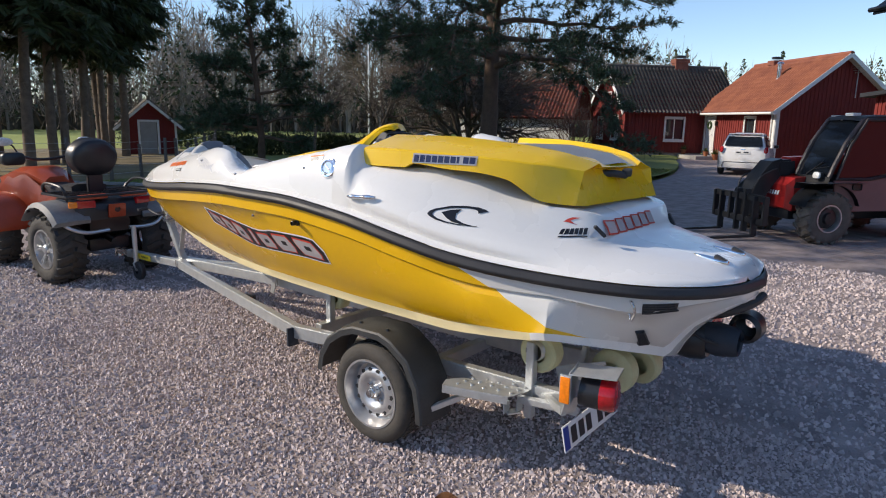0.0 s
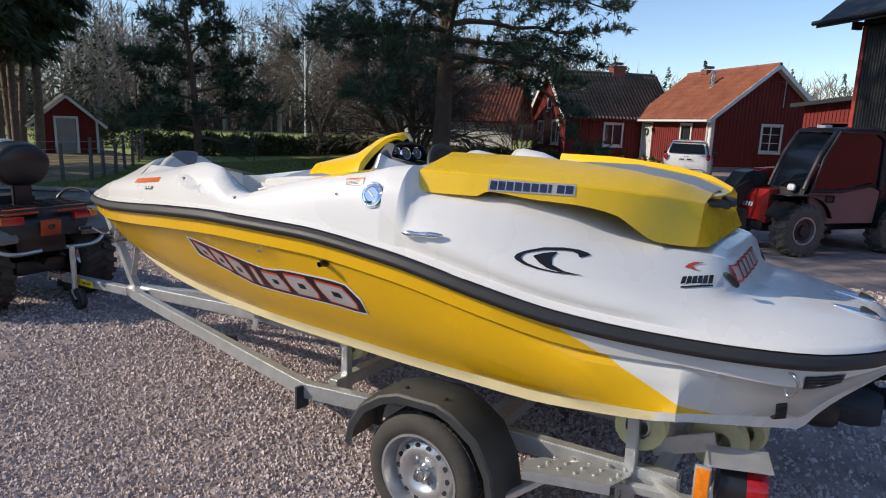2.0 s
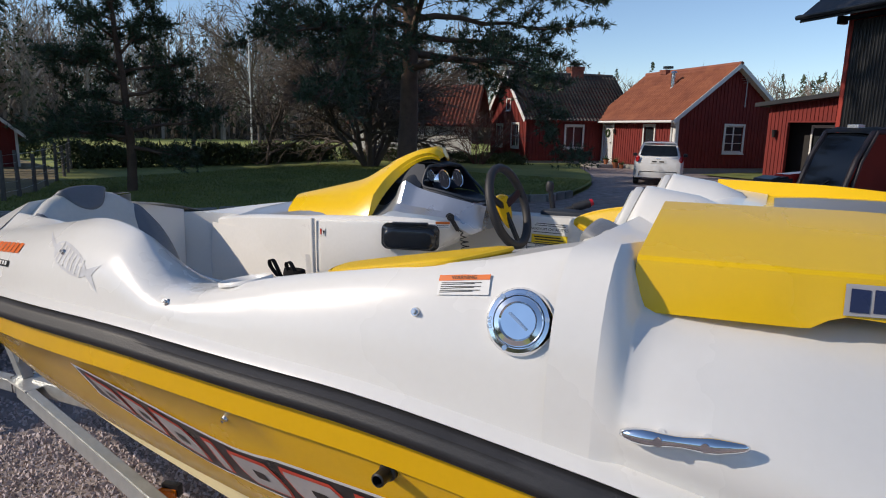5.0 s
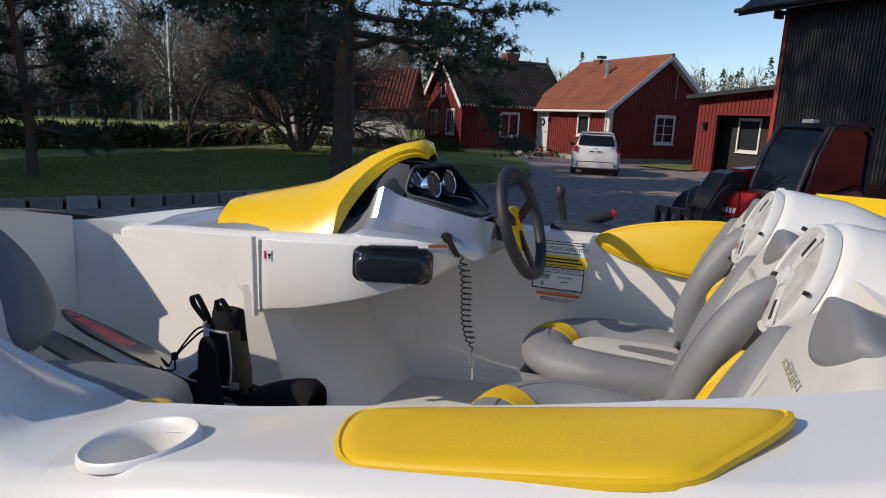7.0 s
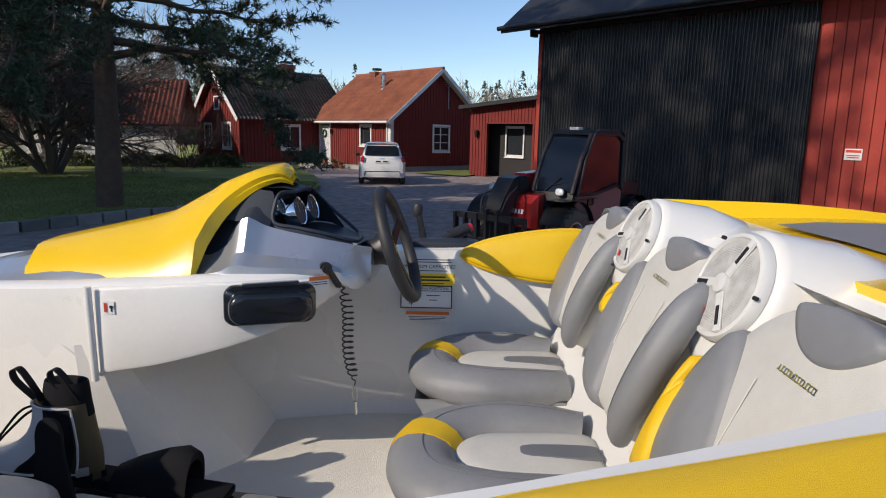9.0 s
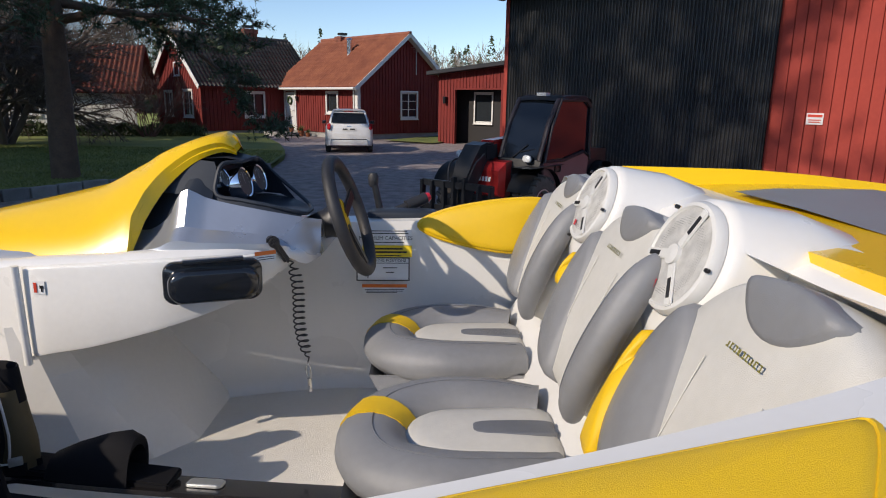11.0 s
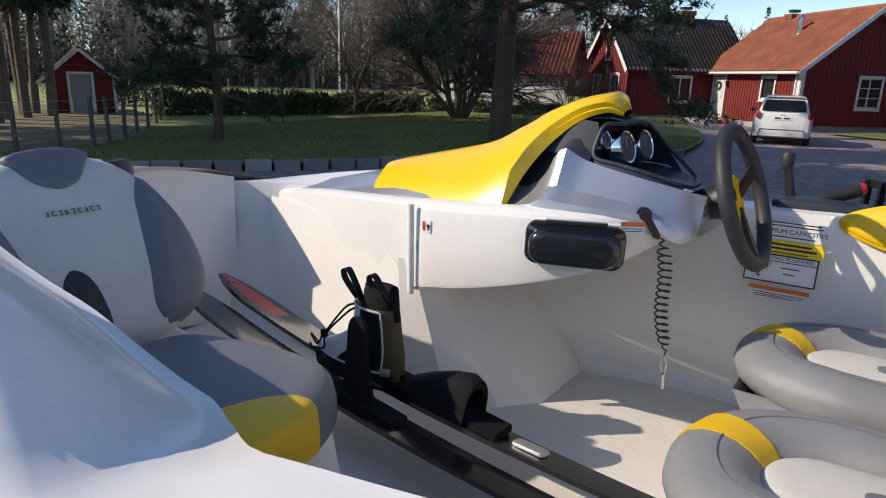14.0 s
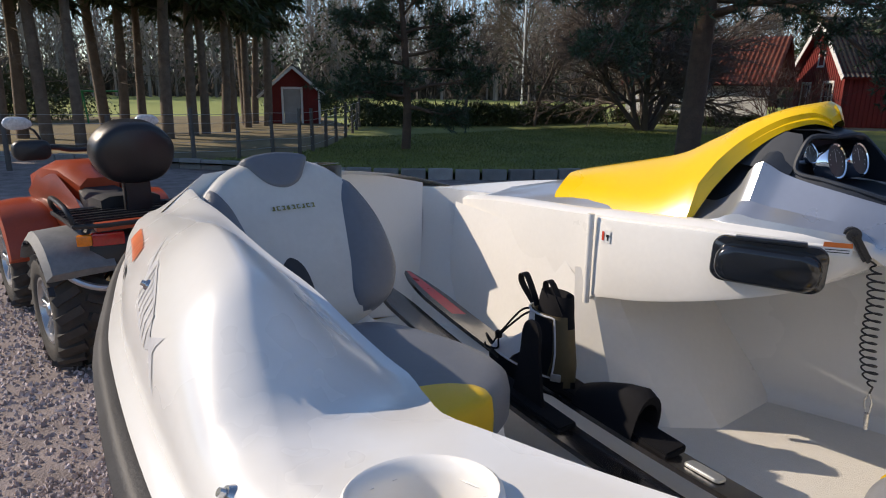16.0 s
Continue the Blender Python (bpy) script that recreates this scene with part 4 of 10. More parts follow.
# black lamp box
bm = bmesh.new()
mb = plane_at((-1.195, 0.296, 1.375), (1, 0.40, -0.02), (0, 0, 1))
pillow(bm, rounded(0.245, 0.112, 0.03), 0.02, 0.0, mb, rings=(1.0, 1.0, 0.97))
pillow(bm, rounded(0.225, 0.085, 0.034), 0.052, 0.004, mb @ pose(0, -0.004, 0.0))
box(bm, mb @ Vector((0, 0.057, 0.016)), (0.15, 0.024, 0.012), (0, 0, 23), 0.003)
part("grab_box", bm, GLOSS_BLACK, console, "glossy black oblong lamp housing", angle=60)
# silver hood over the console
HOOD = [(-2.42, 0.50, 1.335, 0.58, 1.35, 0.66), (-2.2, 0.455, 1.36, 0.56, 1.40, 0.74), (-2.0, 0.415, 1.38, 0.53, 1.45, 0.80), (-1.8, 0.37, 1.405, 0.51, 1.50, 0.85), (-1.6, 0.345, 1.42, 0.50, 1.50, 0.88), (-1.48, 0.352, 1.425, 0.45, 1.48, 0.90), (-1.42, 0.345, 1.428, 0.435, 1.478, 0.90), (-1.375, 0.33, 1.43, 0.425, 1.498, 0.90), (-1.345, 0.322, 1.43, 0.418, 1.525, 0.90), (-1.315, 0.318, 1.43, 0.41, 1.58, 0.90), (-1.293, 0.318, 1.43, 0.41, 1.598, 0.90), (-1.25, 0.32, 1.432, 0.43, 1.573, 0.90), (-1.2, 0.325, 1.435, 0.436, 1.558, 0.90), (-1.1, 0.36, 1.43, 0.445, 1.537, 0.90), (-1.03, 0.405, 1.415, 0.465, 1.521, 0.88), (-0.98, 0.437, 1.385, 0.487, 1.509, 0.85), (-0.945, 0.47, 1.40, 0.51, 1.50, 0.80)]
bm = bmesh.new()
rings = []
for x in steps(-2.42, -1.5, 12) + steps(-1.46, -0.945, 30):
    y0, z0, y1, z1, y2 = (curve_at(HOOD, x, c) for c in range(1, 6))
    ym = 0.3 * y0 + 0.7 * y1
    d = z1 - z0
    fold = min(1.0, max(0.0, (x + 1.45) / 0.12))
    rings.append([(x, y0, z0), (x, y0 + 0.004 * fold + 0.012 * (1 - fold), z0 + d * (0.16 + 0.10 * fold)), (x, ym - 0.03 + 0.012 * fold, z0 + d * (0.55 - 0.11 * fold)), (x, y1 - 0.016, z1 - d * 0.20), (x, y1, z1), (x, (y1 + y2) / 2, z1 + (0.012 if x < -1.47 else -0.05)), (x, y2 - 0.05, z1 - (0.02 if x < -1.47 else 0.07)), (x, y2, z0 - 0.01)])
vs = loft(bm, rings)
bm.faces.new(vs[-1][::-1])
bm.faces.new(vs[0])
part("hood", bm, SILVER, console, "silver painted hood", angle=26)
# yellow arch: a broad band that starts on the hood and sweeps up over the gauges
ARCH = [  # x, near lower edge, near crest, far crest, far edge (y, z each)
    (-1.98, 0.43, 1.384, 0.51, 1.482, 0.74, 1.48, 0.84, 1.40), (-1.85, 0.395, 1.40, 0.50, 1.512, 0.77, 1.51, 0.88, 1.42), (-1.70, 0.36, 1.418, 0.495, 1.547, 0.79, 1.545, 0.90, 1.43), (-1.57, 0.335, 1.43, 0.495, 1.582, 0.80, 1.58, 0.91, 1.45),
    (-1.47, 0.322, 1.439, 0.495, 1.635, 0.80, 1.633, 0.91, 1.48), (-1.425, 0.32, 1.443, 0.497, 1.66, 0.80, 1.657, 0.91, 1.50), (-1.412, 0.385, 1.52, 0.498, 1.67, 0.80, 1.668, 0.91, 1.52), (-1.35, 0.462, 1.632, 0.50, 1.70, 0.80, 1.70, 0.90, 1.60), (-1.27, 0.49, 1.693, 0.515, 1.728, 0.72, 1.725, 0.77, 1.67), (-1.225, 0.515, 1.706, 0.535, 1.734, 0.66, 1.732, 0.69, 1.70), (-1.195, 0.54, 1.696, 0.552, 1.710, 0.60, 1.710, 0.61, 1.696)]
bm = bmesh.new()
rings, inside = [], []
for x in steps(-1.98, -1.47, 12) + steps(-1.44, -1.195, 16):
    v = [curve_at(ARCH, x, c) for c in range(1, 9)]
    top = [(v[0], v[1]), (v[0] * 0.72 + v[2] * 0.28 - 0.01, v[1] * 0.6 + v[3] * 0.4), (v[0] * 0.25 + v[2] * 0.75 - 0.006, v[1] * 0.2 + v[3] * 0.8), (v[2], v[3]), (v[2] + 0.03, v[3] + 0.006), ((v[2] + v[4]) / 2, (v[3] + v[5]) / 2 + 0.012), (v[4], v[5]), (v[6], v[7])]
    rings.append([(x, y, z) for y, z in top])
    inside.append([(x + 0.006, y + 0.012 * (0.6 - y), z - 0.016) for y, z in top])
loft(bm, rings)
loft(bm, inside)
loft(bm, [rings[-1], inside[-1]])
loft(bm, [[r[0] for r in rings], [r[0] for r in inside]])
loft(bm, [[r[-1] for r in rings], [r[-1] for r in inside]])
loft(bm, [rings[0], inside[0]])
part("arch", bm, YELLOW_PLASTIC, console, "glossy yellow wind deflector arch", angle=30)
# skin below the arch: silver near its foot, dark where it meets the gauges
for name, mat_, x0, x1 in (("arch_lining", DARK_PLASTIC, -1.52, -1.235),):
    bm = bmesh.new()
    rings = []
    for x in steps(x0, x1, 12):
        v, w = [curve_at(ARCH, x, c) for c in range(1, 9)], [curve_at(HOOD, x, c) for c in range(1, 6)]
        rings.append([(x, w[2] - 0.002, w[3] - 0.006), (x, max(w[2], v[2]) + 0.012, (w[3] + v[3]) / 2 - 0.012), (x, v[2] + 0.03, v[3] - 0.022), (x, (v[2] + v[4]) / 2, (v[3] + v[5]) / 2 - 0.014), (x, v[4] - 0.012, v[5] - 0.026), (x, v[6] - 0.03, v[7] - 0.02)])
    loft(bm, rings)
    part(name, bm, mat_, console, angle=50)
# dark gauge pod under the arch
bm = bmesh.new()
near = [[(-1.385, 0.47, 1.58), (-1.385, 0.48, 1.635)], [(-1.31, 0.456, 1.575), (-1.30, 0.487, 1.672)], [(-1.25, 0.454, 1.566), (-1.238, 0.487, 1.665)], [(-1.226, 0.454, 1.558), (-1.232, 0.482, 1.652)], [(-1.232, 0.466, 1.56), (-1.238, 0.492, 1.648)]]
loft(bm, near)
roof = [[(-1.385, 0.48, 1.635), (-1.385, 0.61, 1.65), (-1.385, 0.74, 1.635)], [(-1.30, 0.487, 1.672), (-1.30, 0.61, 1.684), (-1.30, 0.74, 1.665)], [(-1.21, 0.495, 1.676), (-1.21, 0.61, 1.684), (-1.21, 0.735, 1.664)], [(-1.175, 0.53, 1.666), (-1.16, 0.61, 1.671), (-1.172, 0.72, 1.656)],
        [(-1.178, 0.53, 1.656), (-1.163, 0.61, 1.660), (-1.176, 0.71, 1.646)], [(-1.245, 0.49, 1.648), (-1.235, 0.61, 1.655), (-1.23, 0.72, 1.645)], [(-1.240, 0.485, 1.55), (-1.225, 0.61, 1.53), (-1.215, 0.74, 1.53)]]
loft(bm, roof)
# far cheek, and the apron below the dials
loft(bm, [[(-1.385, 0.74, 1.635), (-1.385, 0.77, 1.55)], [(-1.30, 0.74, 1.665), (-1.28, 0.77, 1.55)], [(-1.172, 0.72, 1.656), (-1.12, 0.75, 1.54)], [(-1.12, 0.715, 1.60), (-1.06, 0.72, 1.52)]])
loft(bm, [[(-1.228, 0.448, 1.550), (-1.16, 0.440, 1.540), (-1.09, 0.447, 1.530), (-1.0, 0.485, 1.505)], [(-1.225, 0.455, 1.574), (-1.16, 0.452, 1.562), (-1.09, 0.457, 1.548), (-1.0, 0.497, 1.520)], [(-1.222, 0.472, 1.558), (-1.15, 0.476, 1.548), (-1.07, 0.485, 1.535), (-0.99, 0.515, 1.515)], [(-1.226, 0.61, 1.535), (-1.15, 0.61, 1.53), (-1.06, 0.61, 1.522), (-0.985, 0.60, 1.514)], [(-1.226, 0.75, 1.54), (-1.15, 0.75, 1.54), (-1.07, 0.72, 1.53), (-1.01, 0.67, 1.514)]])
tube(bm, smooth_path([(-1.176, 0.53, 1.661), (-1.215, 0.492, 1.66), (-1.229, 0.474, 1.625), (-1.226, 0.455, 1.576), (-1.16, 0.452, 1.563), (-1.09, 0.457, 1.549), (-1.0, 0.497, 1.521), (-0.988, 0.55, 1.517), (-1.0, 0.64, 1.518), (-1.06, 0.715, 1.55), (-1.12, 0.722, 1.60), (-1.172, 0.718, 1.652), (-1.162, 0.61, 1.666), (-1.176, 0.53, 1.661)], 4), 0.006, 6)
part("gauge_pod", bm, DARK_PLASTIC, console, "dark blue-grey gauge housing", angle=50)
for gy, gx, gz, r in ((0.505, -1.225, 1.618, 0.027), (0.548, -1.178, 1.600, 0.046), (0.655, -1.163, 1.600, 0.044)):
    g = new("gauge")
    g.parent = console
    g.matrix_basis = plane_at((gx, gy, gz), (0.12, 1, 0), (-0.30, 0, 1))
    bm = bmesh.new()
    lathe(bm, [(-0.03, r), (0.004, r), (0.008, r * 0.95), (0.006, r * 0.86)], (0, 0, 0), "z", 28)
    part("gauge_bezel", bm, CHROME, g, "chrome bezel")
    bm = bmesh.new()
    lathe(bm, [(0.003, r * 0.9), (0.0035, 0.0005)], (0, 0, 0), "z", 28)
    part("gauge_face", bm, GAUGE_FACE, g)
    bars(g, pose(0, 0, 0.004), [(r * 0.62 * math.cos(radians(a)), r * 0.62 * math.sin(radians(a)), 0.0025, 0.0025) for a in range(-30, 220, 25)] + [(0.0, 0.25 * r, 0.0015, r * 0.6)], STICKER_WHITE, "gauge_marks")
# steering wheel
hub = Vector((-0.872, 0.585, 1.498))
mw = plane_at(hub, (0.03, 1, 0), (-0.34, 0.0, 1))
helm = thing("steering_wheel", mw, "black three-spoke steering wheel with a yellow hub", "steering wheel")
bm = bmesh.new()
tube(bm, [(0.172 * math.cos(a), 0.172 * math.sin(a), 0) for a in [math.tau * i / 40 for i in range(40)]], 0.019, 10, closed=True)
part("rim", bm, BLACK_RUBBER, helm, "black padded rim", angle=80)
bm = bmesh.new()
for a in (20, 160, 270):
    c, s_ = math.cos(radians(a)), math.sin(radians(a))
    beam(bm, (0.02 * c, 0.02 * s_, -0.02), (0.168 * c, 0.168 * s_, 0.0), 0.035, 0.012, 0.004)
part("spoke", bm, BLACK_PLASTIC, helm)
bm = bmesh.new()
pillow(bm, smooth_loop([(0.058, 0.05), (-0.058, 0.05), (-0.055, -0.03), (-0.015, -0.085), (0.015, -0.085), (0.055, -0.03)], 4), 0.010, 0.004, pose(0, 0, -0.028))
part("hub_cover", bm, YELLOW_PLASTIC, helm, "yellow hub cover")
bm = bmesh.new()
lathe(bm, [(-0.14, 0.036), (-0.07, 0.045), (-0.036, 0.062), (-0.026, 0.060)], (0, 0, 0), "z", 20)
part("column", bm, BLACK_PLASTIC, helm)
# ignition key, float and coiled tether
tether = thing("safety_tether", pose(0, 0, 0), "black coiled safety lanyard with a metal clip hanging from the ignition", "lanyard")
bm = bmesh.new()
rod(bm, (-1.09, 0.44, 1.452), (-1.055, 0.385, 1.456), 0.014, seg=14)
rod(bm, (-1.068, 0.405, 1.454), (-1.06, 0.392, 1.455), 0.019, seg=14)
part("ignition_switch", bm, BLACK_PLASTIC, tether)
bm = bmesh.new()
beam(bm, (-1.058, 0.385, 1.462), (-1.024, 0.405, 1.398), 0.024, 0.018, 0.006)
part("float", bm, BLACK_PLASTIC, tether)
bm = bmesh.new()
pts = [(-1.026, 0.405, 1.405)]
for i in range(420):
    t = i / 419
    z = 1.392 - 0.328 * t
    r = 0.0165 * min(1, 8 * t + 0.2, 8 * (1 - t) + 0.2)
    a = t * math.tau * 16
    pts.append((-1.018 + 0.012 * t + 0.006 * math.sin(7 * t) + r * math.cos(a), 0.425 + 0.10 * t + r * math.sin(a), z))
pts.append((-1.004, 0.53, 1.045))
tube(bm, pts, 0.0023, 5)
part("coil_cord", bm, BLACK_PLASTIC, tether, angle=80)
bm = bmesh.new()
tube(bm, [(-1.004, 0.53, 1.05), (-0.996, 0.532, 1.02), (-0.998, 0.534, 0.99), (-1.006, 0.534, 0.985), (-1.012, 0.532, 1.02)], 0.0022, 6, closed=True)
rod(bm, (-1.002, 0.534, 0.99), (-1.0, 0.538, 0.945), 0.0065, 0.0055, seg=10)
part("clip", bm, STEEL, tether, "steel snap clip")
# throttle and shift levers on the starboard deck
control = thing("control_lever", pose(0, 0, 0), "black throttle and shift levers on the side deck", "control lever")
bm = bmesh.new()
pillow(bm, rounded(0.26, 0.10, 0.03, ox=-0.73, oy=1.0), 0.02, 0.01, pose(0, 0, 1.425))
part("base", bm, DARK_PLASTIC, control)
bm = bmesh.new()
rod(bm, (-0.815, 1.04, 1.42), (-0.842, 1.048, 1.55), 0.014, 0.012)
part("lever", bm, BLACK_PLASTIC, control)
bm = bmesh.new()
lathe(bm, [(-0.03, 0.012), (-0.02, 0.018), (0.01, 0.02), (0.022, 0.014), (0.026, 0.001)], (-0.844, 1.05, 1.555), "z", 16)
part("lever_knob", bm, BLACK_RUBBER, control)
bm = bmesh.new()
rod(bm, (-0.76, 1.03, 1.44), (-0.665, 1.07, 1.475), 0.015)
rod(bm, (-0.72, 1.045, 1.455), (-0.648, 1.078, 1.483), 0.023, 0.022)
part("grip", bm, BLACK_RUBBER, control)
bm = bmesh.new()
rod(bm, (-0.648, 1.078, 1.483), (-0.634, 1.084, 1.489), 0.020, 0.015)
part("trim_button", bm, RED_BUTTON, control, "red end button")
# capacity plate and warning stickers on the starboard wall
ms = plane_at((-0.792, 0.886, 1.252), (1, 0.03, 0), (0, 0.06, 1))
placard = thing("capacity_placard", ms, "white and yellow capacity placard on the cockpit side", "placard")
bars(placard, pose(0, 0, 0), [(0.01, 0.115, 0.175, 0.055), (-0.005, 0.0, 0.19, 0.085)], STICKER_WHITE, "sheet")
bars(placard, pose(0, 0, 0.0005), [(0.01, 0.065, 0.175, 0.042)], STICKER_YELLOW, "yellow_band")
bars(placard, pose(0, 0, 0.001), [(-0.005, 0.041, 0.19, 0.004), (-0.005, -0.041, 0.19, 0.004), (-0.098, 0, 0.004, 0.085), (0.088, 0, 0.004, 0.085), (-0.005, 0.022, 0.19, 0.0025),
                                     (0.01, 0.138, 0.14, 0.003), (0.01, 0.129, 0.15, 0.003), (0.0, 0.097, 0.14, 0.003), (0.0, 0.074, 0.13, 0.006), (0.01, 0.062, 0.14, 0.006), (0.0, 0.05, 0.12, 0.003), (0.02, 0.005, 0.05, 0.003), (0.02, -0.012, 0.03, 0.003), (-0.06, 0.006, 0.05, 0.004)], INK, "print")
text_part("MAXIMUM CAPACITIES", pose(0.005, 0.112, 0.002), 0.0185, INK, placard)
text_part("MAXIMUM", pose(-0.062, 0.012, 0.002), 0.014, INK, placard)
text_part("PERSONS", pose(-0.064, -0.002, 0.002), 0.014, INK, placard)
text_part("4", pose(-0.062, -0.024, 0.002), 0.03, INK, placard)
text_part("SEATING POSITIONS", pose(0.01, 0.031, 0.002), 0.0145, INK, placard)
warning = thing("warning_sticker", ms @ pose(0.0, -0.073, 0), "white sticker with an orange warning band", "sticker")
bars(warning, pose(0, 0, 0), [(0, 0, 0.16, 0.036)], STICKER_WHITE, "sheet")
bars(warning, pose(0, 0.0115, 0.0005), [(0, 0, 0.16, 0.012)], STICKER_ORANGE, "band")
bars(warning, pose(0, 0, 0.001), [(0, -0.002, 0.14, 0.002), (0, -0.008, 0.13, 0.002), (-0.01, -0.013, 0.11, 0.002)], INK, "print")
warning2 = thing("warning_sticker", plane_at((-1.075, 0.352, 1.428), (0.75, 0.6, -0.02), (0, 0, 1)), "small warning sticker below the ignition", "sticker")
bars(warning2, pose(0, 0, 0.006), [(0, 0, 0.06, 0.03)], STICKER_WHITE, "sheet")
bars(warning2, pose(0, 0.009, 0.0065), [(0, 0, 0.06, 0.011)], STICKER_ORANGE, "band")
bars(warning2, pose(0, 0, 0.007), [(0, -0.002, 0.05, 0.002), (0, -0.008, 0.05, 0.002)], INK, "print")

# ---- bow seat, facing aft ----
bow_seat = thing("bow_seat", pose(0, 0, 0), "grey and off-white vinyl bow seat with a yellow cushion patch", "boat seat")
a, b = Vector((-2.01, -0.475, 1.12)), Vector((-2.245, -0.475, 1.47))
m = plane_at(a, (0, 1, 0), b - a)
egg = [(s_ * x, y) for s_, row in ((1, ((0.0, -0.01), (0.15, 0.0), (0.245, 0.07), (0.272, 0.16), (0.258, 0.28), (0.218, 0.38), (0.13, 0.46))), (-1, ((0.0, 0.483), (0.13, 0.46), (0.218, 0.38), (0.258, 0.28), (0.272, 0.16), (0.245, 0.07), (0.15, 0.0)))) for x, y in row]
bm = bmesh.new()
pillow(bm, smooth_loop(egg, 4), 0.10, 0.02, m)
part("backrest", bm, LIGHT_VINYL, bow_seat, "off-white vinyl backrest", angle=80)
for s in (-1, 1):
    wing = [(s * x, y) for x, y in ((0.10, 0.01), (0.20, 0.02), (0.255, 0.08), (0.268, 0.16), (0.256, 0.27), (0.215, 0.37), (0.182, 0.40), (0.135, 0.30), (0.10, 0.15))]
    bm = bmesh.new()
    pillow(bm, smooth_loop(wing if s > 0 else wing[::-1], 4), 0.106, 0.022, m)
    part("side_bolster", bm, DARK_VINYL, bow_seat, "charcoal vinyl side bolster", angle=80)
bm = bmesh.new()
pillow(bm, smooth_loop([(0.0, 0.372), (0.05, 0.392), (0.082, 0.44), (0.092, 0.474), (0.0, 0.488), (-0.092, 0.474), (-0.082, 0.44), (-0.05, 0.392)], 3), 0.112, 0.006, m @ pose(0, 0, 0.002))
part("headrest_patch", bm, DARK_VINYL, bow_seat, "charcoal vinyl patch", angle=80)
bm = bmesh.new()
pillow(bm, smooth_loop([(-0.015, 0.02), (-0.065, 0.02), (-0.088, 0.08), (-0.085, 0.15), (-0.05, 0.19), (-0.015, 0.155), (-0.005, 0.08)], 4), 0.112, 0.004, m @ pose(0, 0, 0.006))
part("cutout", bm, BLACK_RUBBER, bow_seat, "dark opening in the backrest")
bars(bow_seat, m @ pose(0, 0.315, 0.124), [(-0.056 + 0.014 * i + d, e, 0.004 if e == 0 else 0.009, 0.011 if e == 0 else 0.003) for i in range(9) for d, e in ((-0.003 if i % 2 else 0.002, 0.0), (0, 0.005 if i % 3 else -0.005), (0.001, 0.0 if i % 3 == 0 else -0.005))], DECAL_OLIVE, "embroidery")
bm = bmesh.new()
cush = [(-1.345, -0.41), (-1.315, -0.51), (-1.315, -0.62), (-1.40, -0.69), (-1.66, -0.70), (-1.84, -0.65), (-1.885, -0.50), (-1.86, -0.37), (-1.70, -0.315), (-1.53, -0.30), (-1.41, -0.33)]
pillow(bm, smooth_loop(cush[::-1], 4), 0.085, 0.016, Matrix(((1, 0, 0, 0), (0, 1, 0, 0), (0.05, 0, 1, 1.19), (0, 0, 0, 1))))
part("cushion", bm, DARK_VINYL, bow_seat, "charcoal vinyl cushion", angle=80)
bm = bmesh.new()
pillow(bm, smooth_loop([(-1.328, -0.45), (-1.311, -0.53), (-1.312, -0.625), (-1.395, -0.688), (-1.47, -0.66), (-1.48, -0.57), (-1.44, -0.48), (-1.38, -0.44)][::-1], 4), 0.089, 0.012, Matrix(((1, 0, 0, 0), (0, 1, 0, 0), (0.05, 0, 1, 1.19), (0, 0, 0, 1))))
part("accent_patch", bm, YELLOW_VINYL, bow_seat, "yellow vinyl patch", angle=80)
bm = bmesh.new()
loft(bm, [[(-1.36, -0.33, FLOOR_Z - 0.02), (-1.34, -0.60, FLOOR_Z - 0.02), (-2.1, -0.60, FLOOR_Z - 0.02), (-2.1, -0.2, FLOOR_Z - 0.02)], [(-1.42, -0.34, 1.12), (-1.40, -0.64, 1.12), (-2.1, -0.64, 1.10), (-2.1, -0.25, 1.10)], [(-1.44, -0.36, 1.14), (-1.42, -0.62, 1.14), (-2.1, -0.62, 1.11), (-2.1, -0.27, 1.11)]], closed=True, cap=True)
part("seat_base", bm, GEL_WHITE, bow_seat, "white moulded base", angle=30)

# ---- water skis lying in the cockpit ----
SKI_BLACK = material("black_ski_laminate", (0.016, 0.014, 0.014), 0.22, vary=0.3, scale=12, coat=0.6)
SKI_RED = material("red_ski_tip", (0.42, 0.02, 0.03), 0.3, vary=0.2, scale=20, coat=0.4)
BOOT_BLACK = material("black_neoprene", (0.008, 0.008, 0.010), 0.8, spec=0.2, vary=0.2, bump=0.002, bump_scale=500)
BOOT_BROWN = material("brown_boot_leather", (0.10, 0.075, 0.035), 0.6, vary=0.2)
BOOT_GREY = material("grey_reflective_fabric", (0.62, 0.62, 0.62), 0.5, vary=0.1, bump=0.004, bump_scale=600)


def ski_at(y_off, t, s_=0.0, h=0.0):
    """A point on a ski: its tip leans up towards the bow, its near edge is raised."""
    c = Vector((-2.45 + 1.71 * t, 0.16 + y_off - 0.10 * t, 0.89 + 0.175 * (1 - t) ** 2.5))
    return c + SKI_SIDE * s_ + SKI_UP * h


SKI_AXIS = Vector((1.71, -0.10, -0.04)).normalized()
SKI_SIDE = (SKI_AXIS.cross(Vector((0, 0, 1))).normalized() * math.cos(radians(13)) + Vector((0, 0, 1)) * math.sin(radians(13))).normalized()
SKI_UP = SKI_SIDE.cross(SKI_AXIS).normalized()


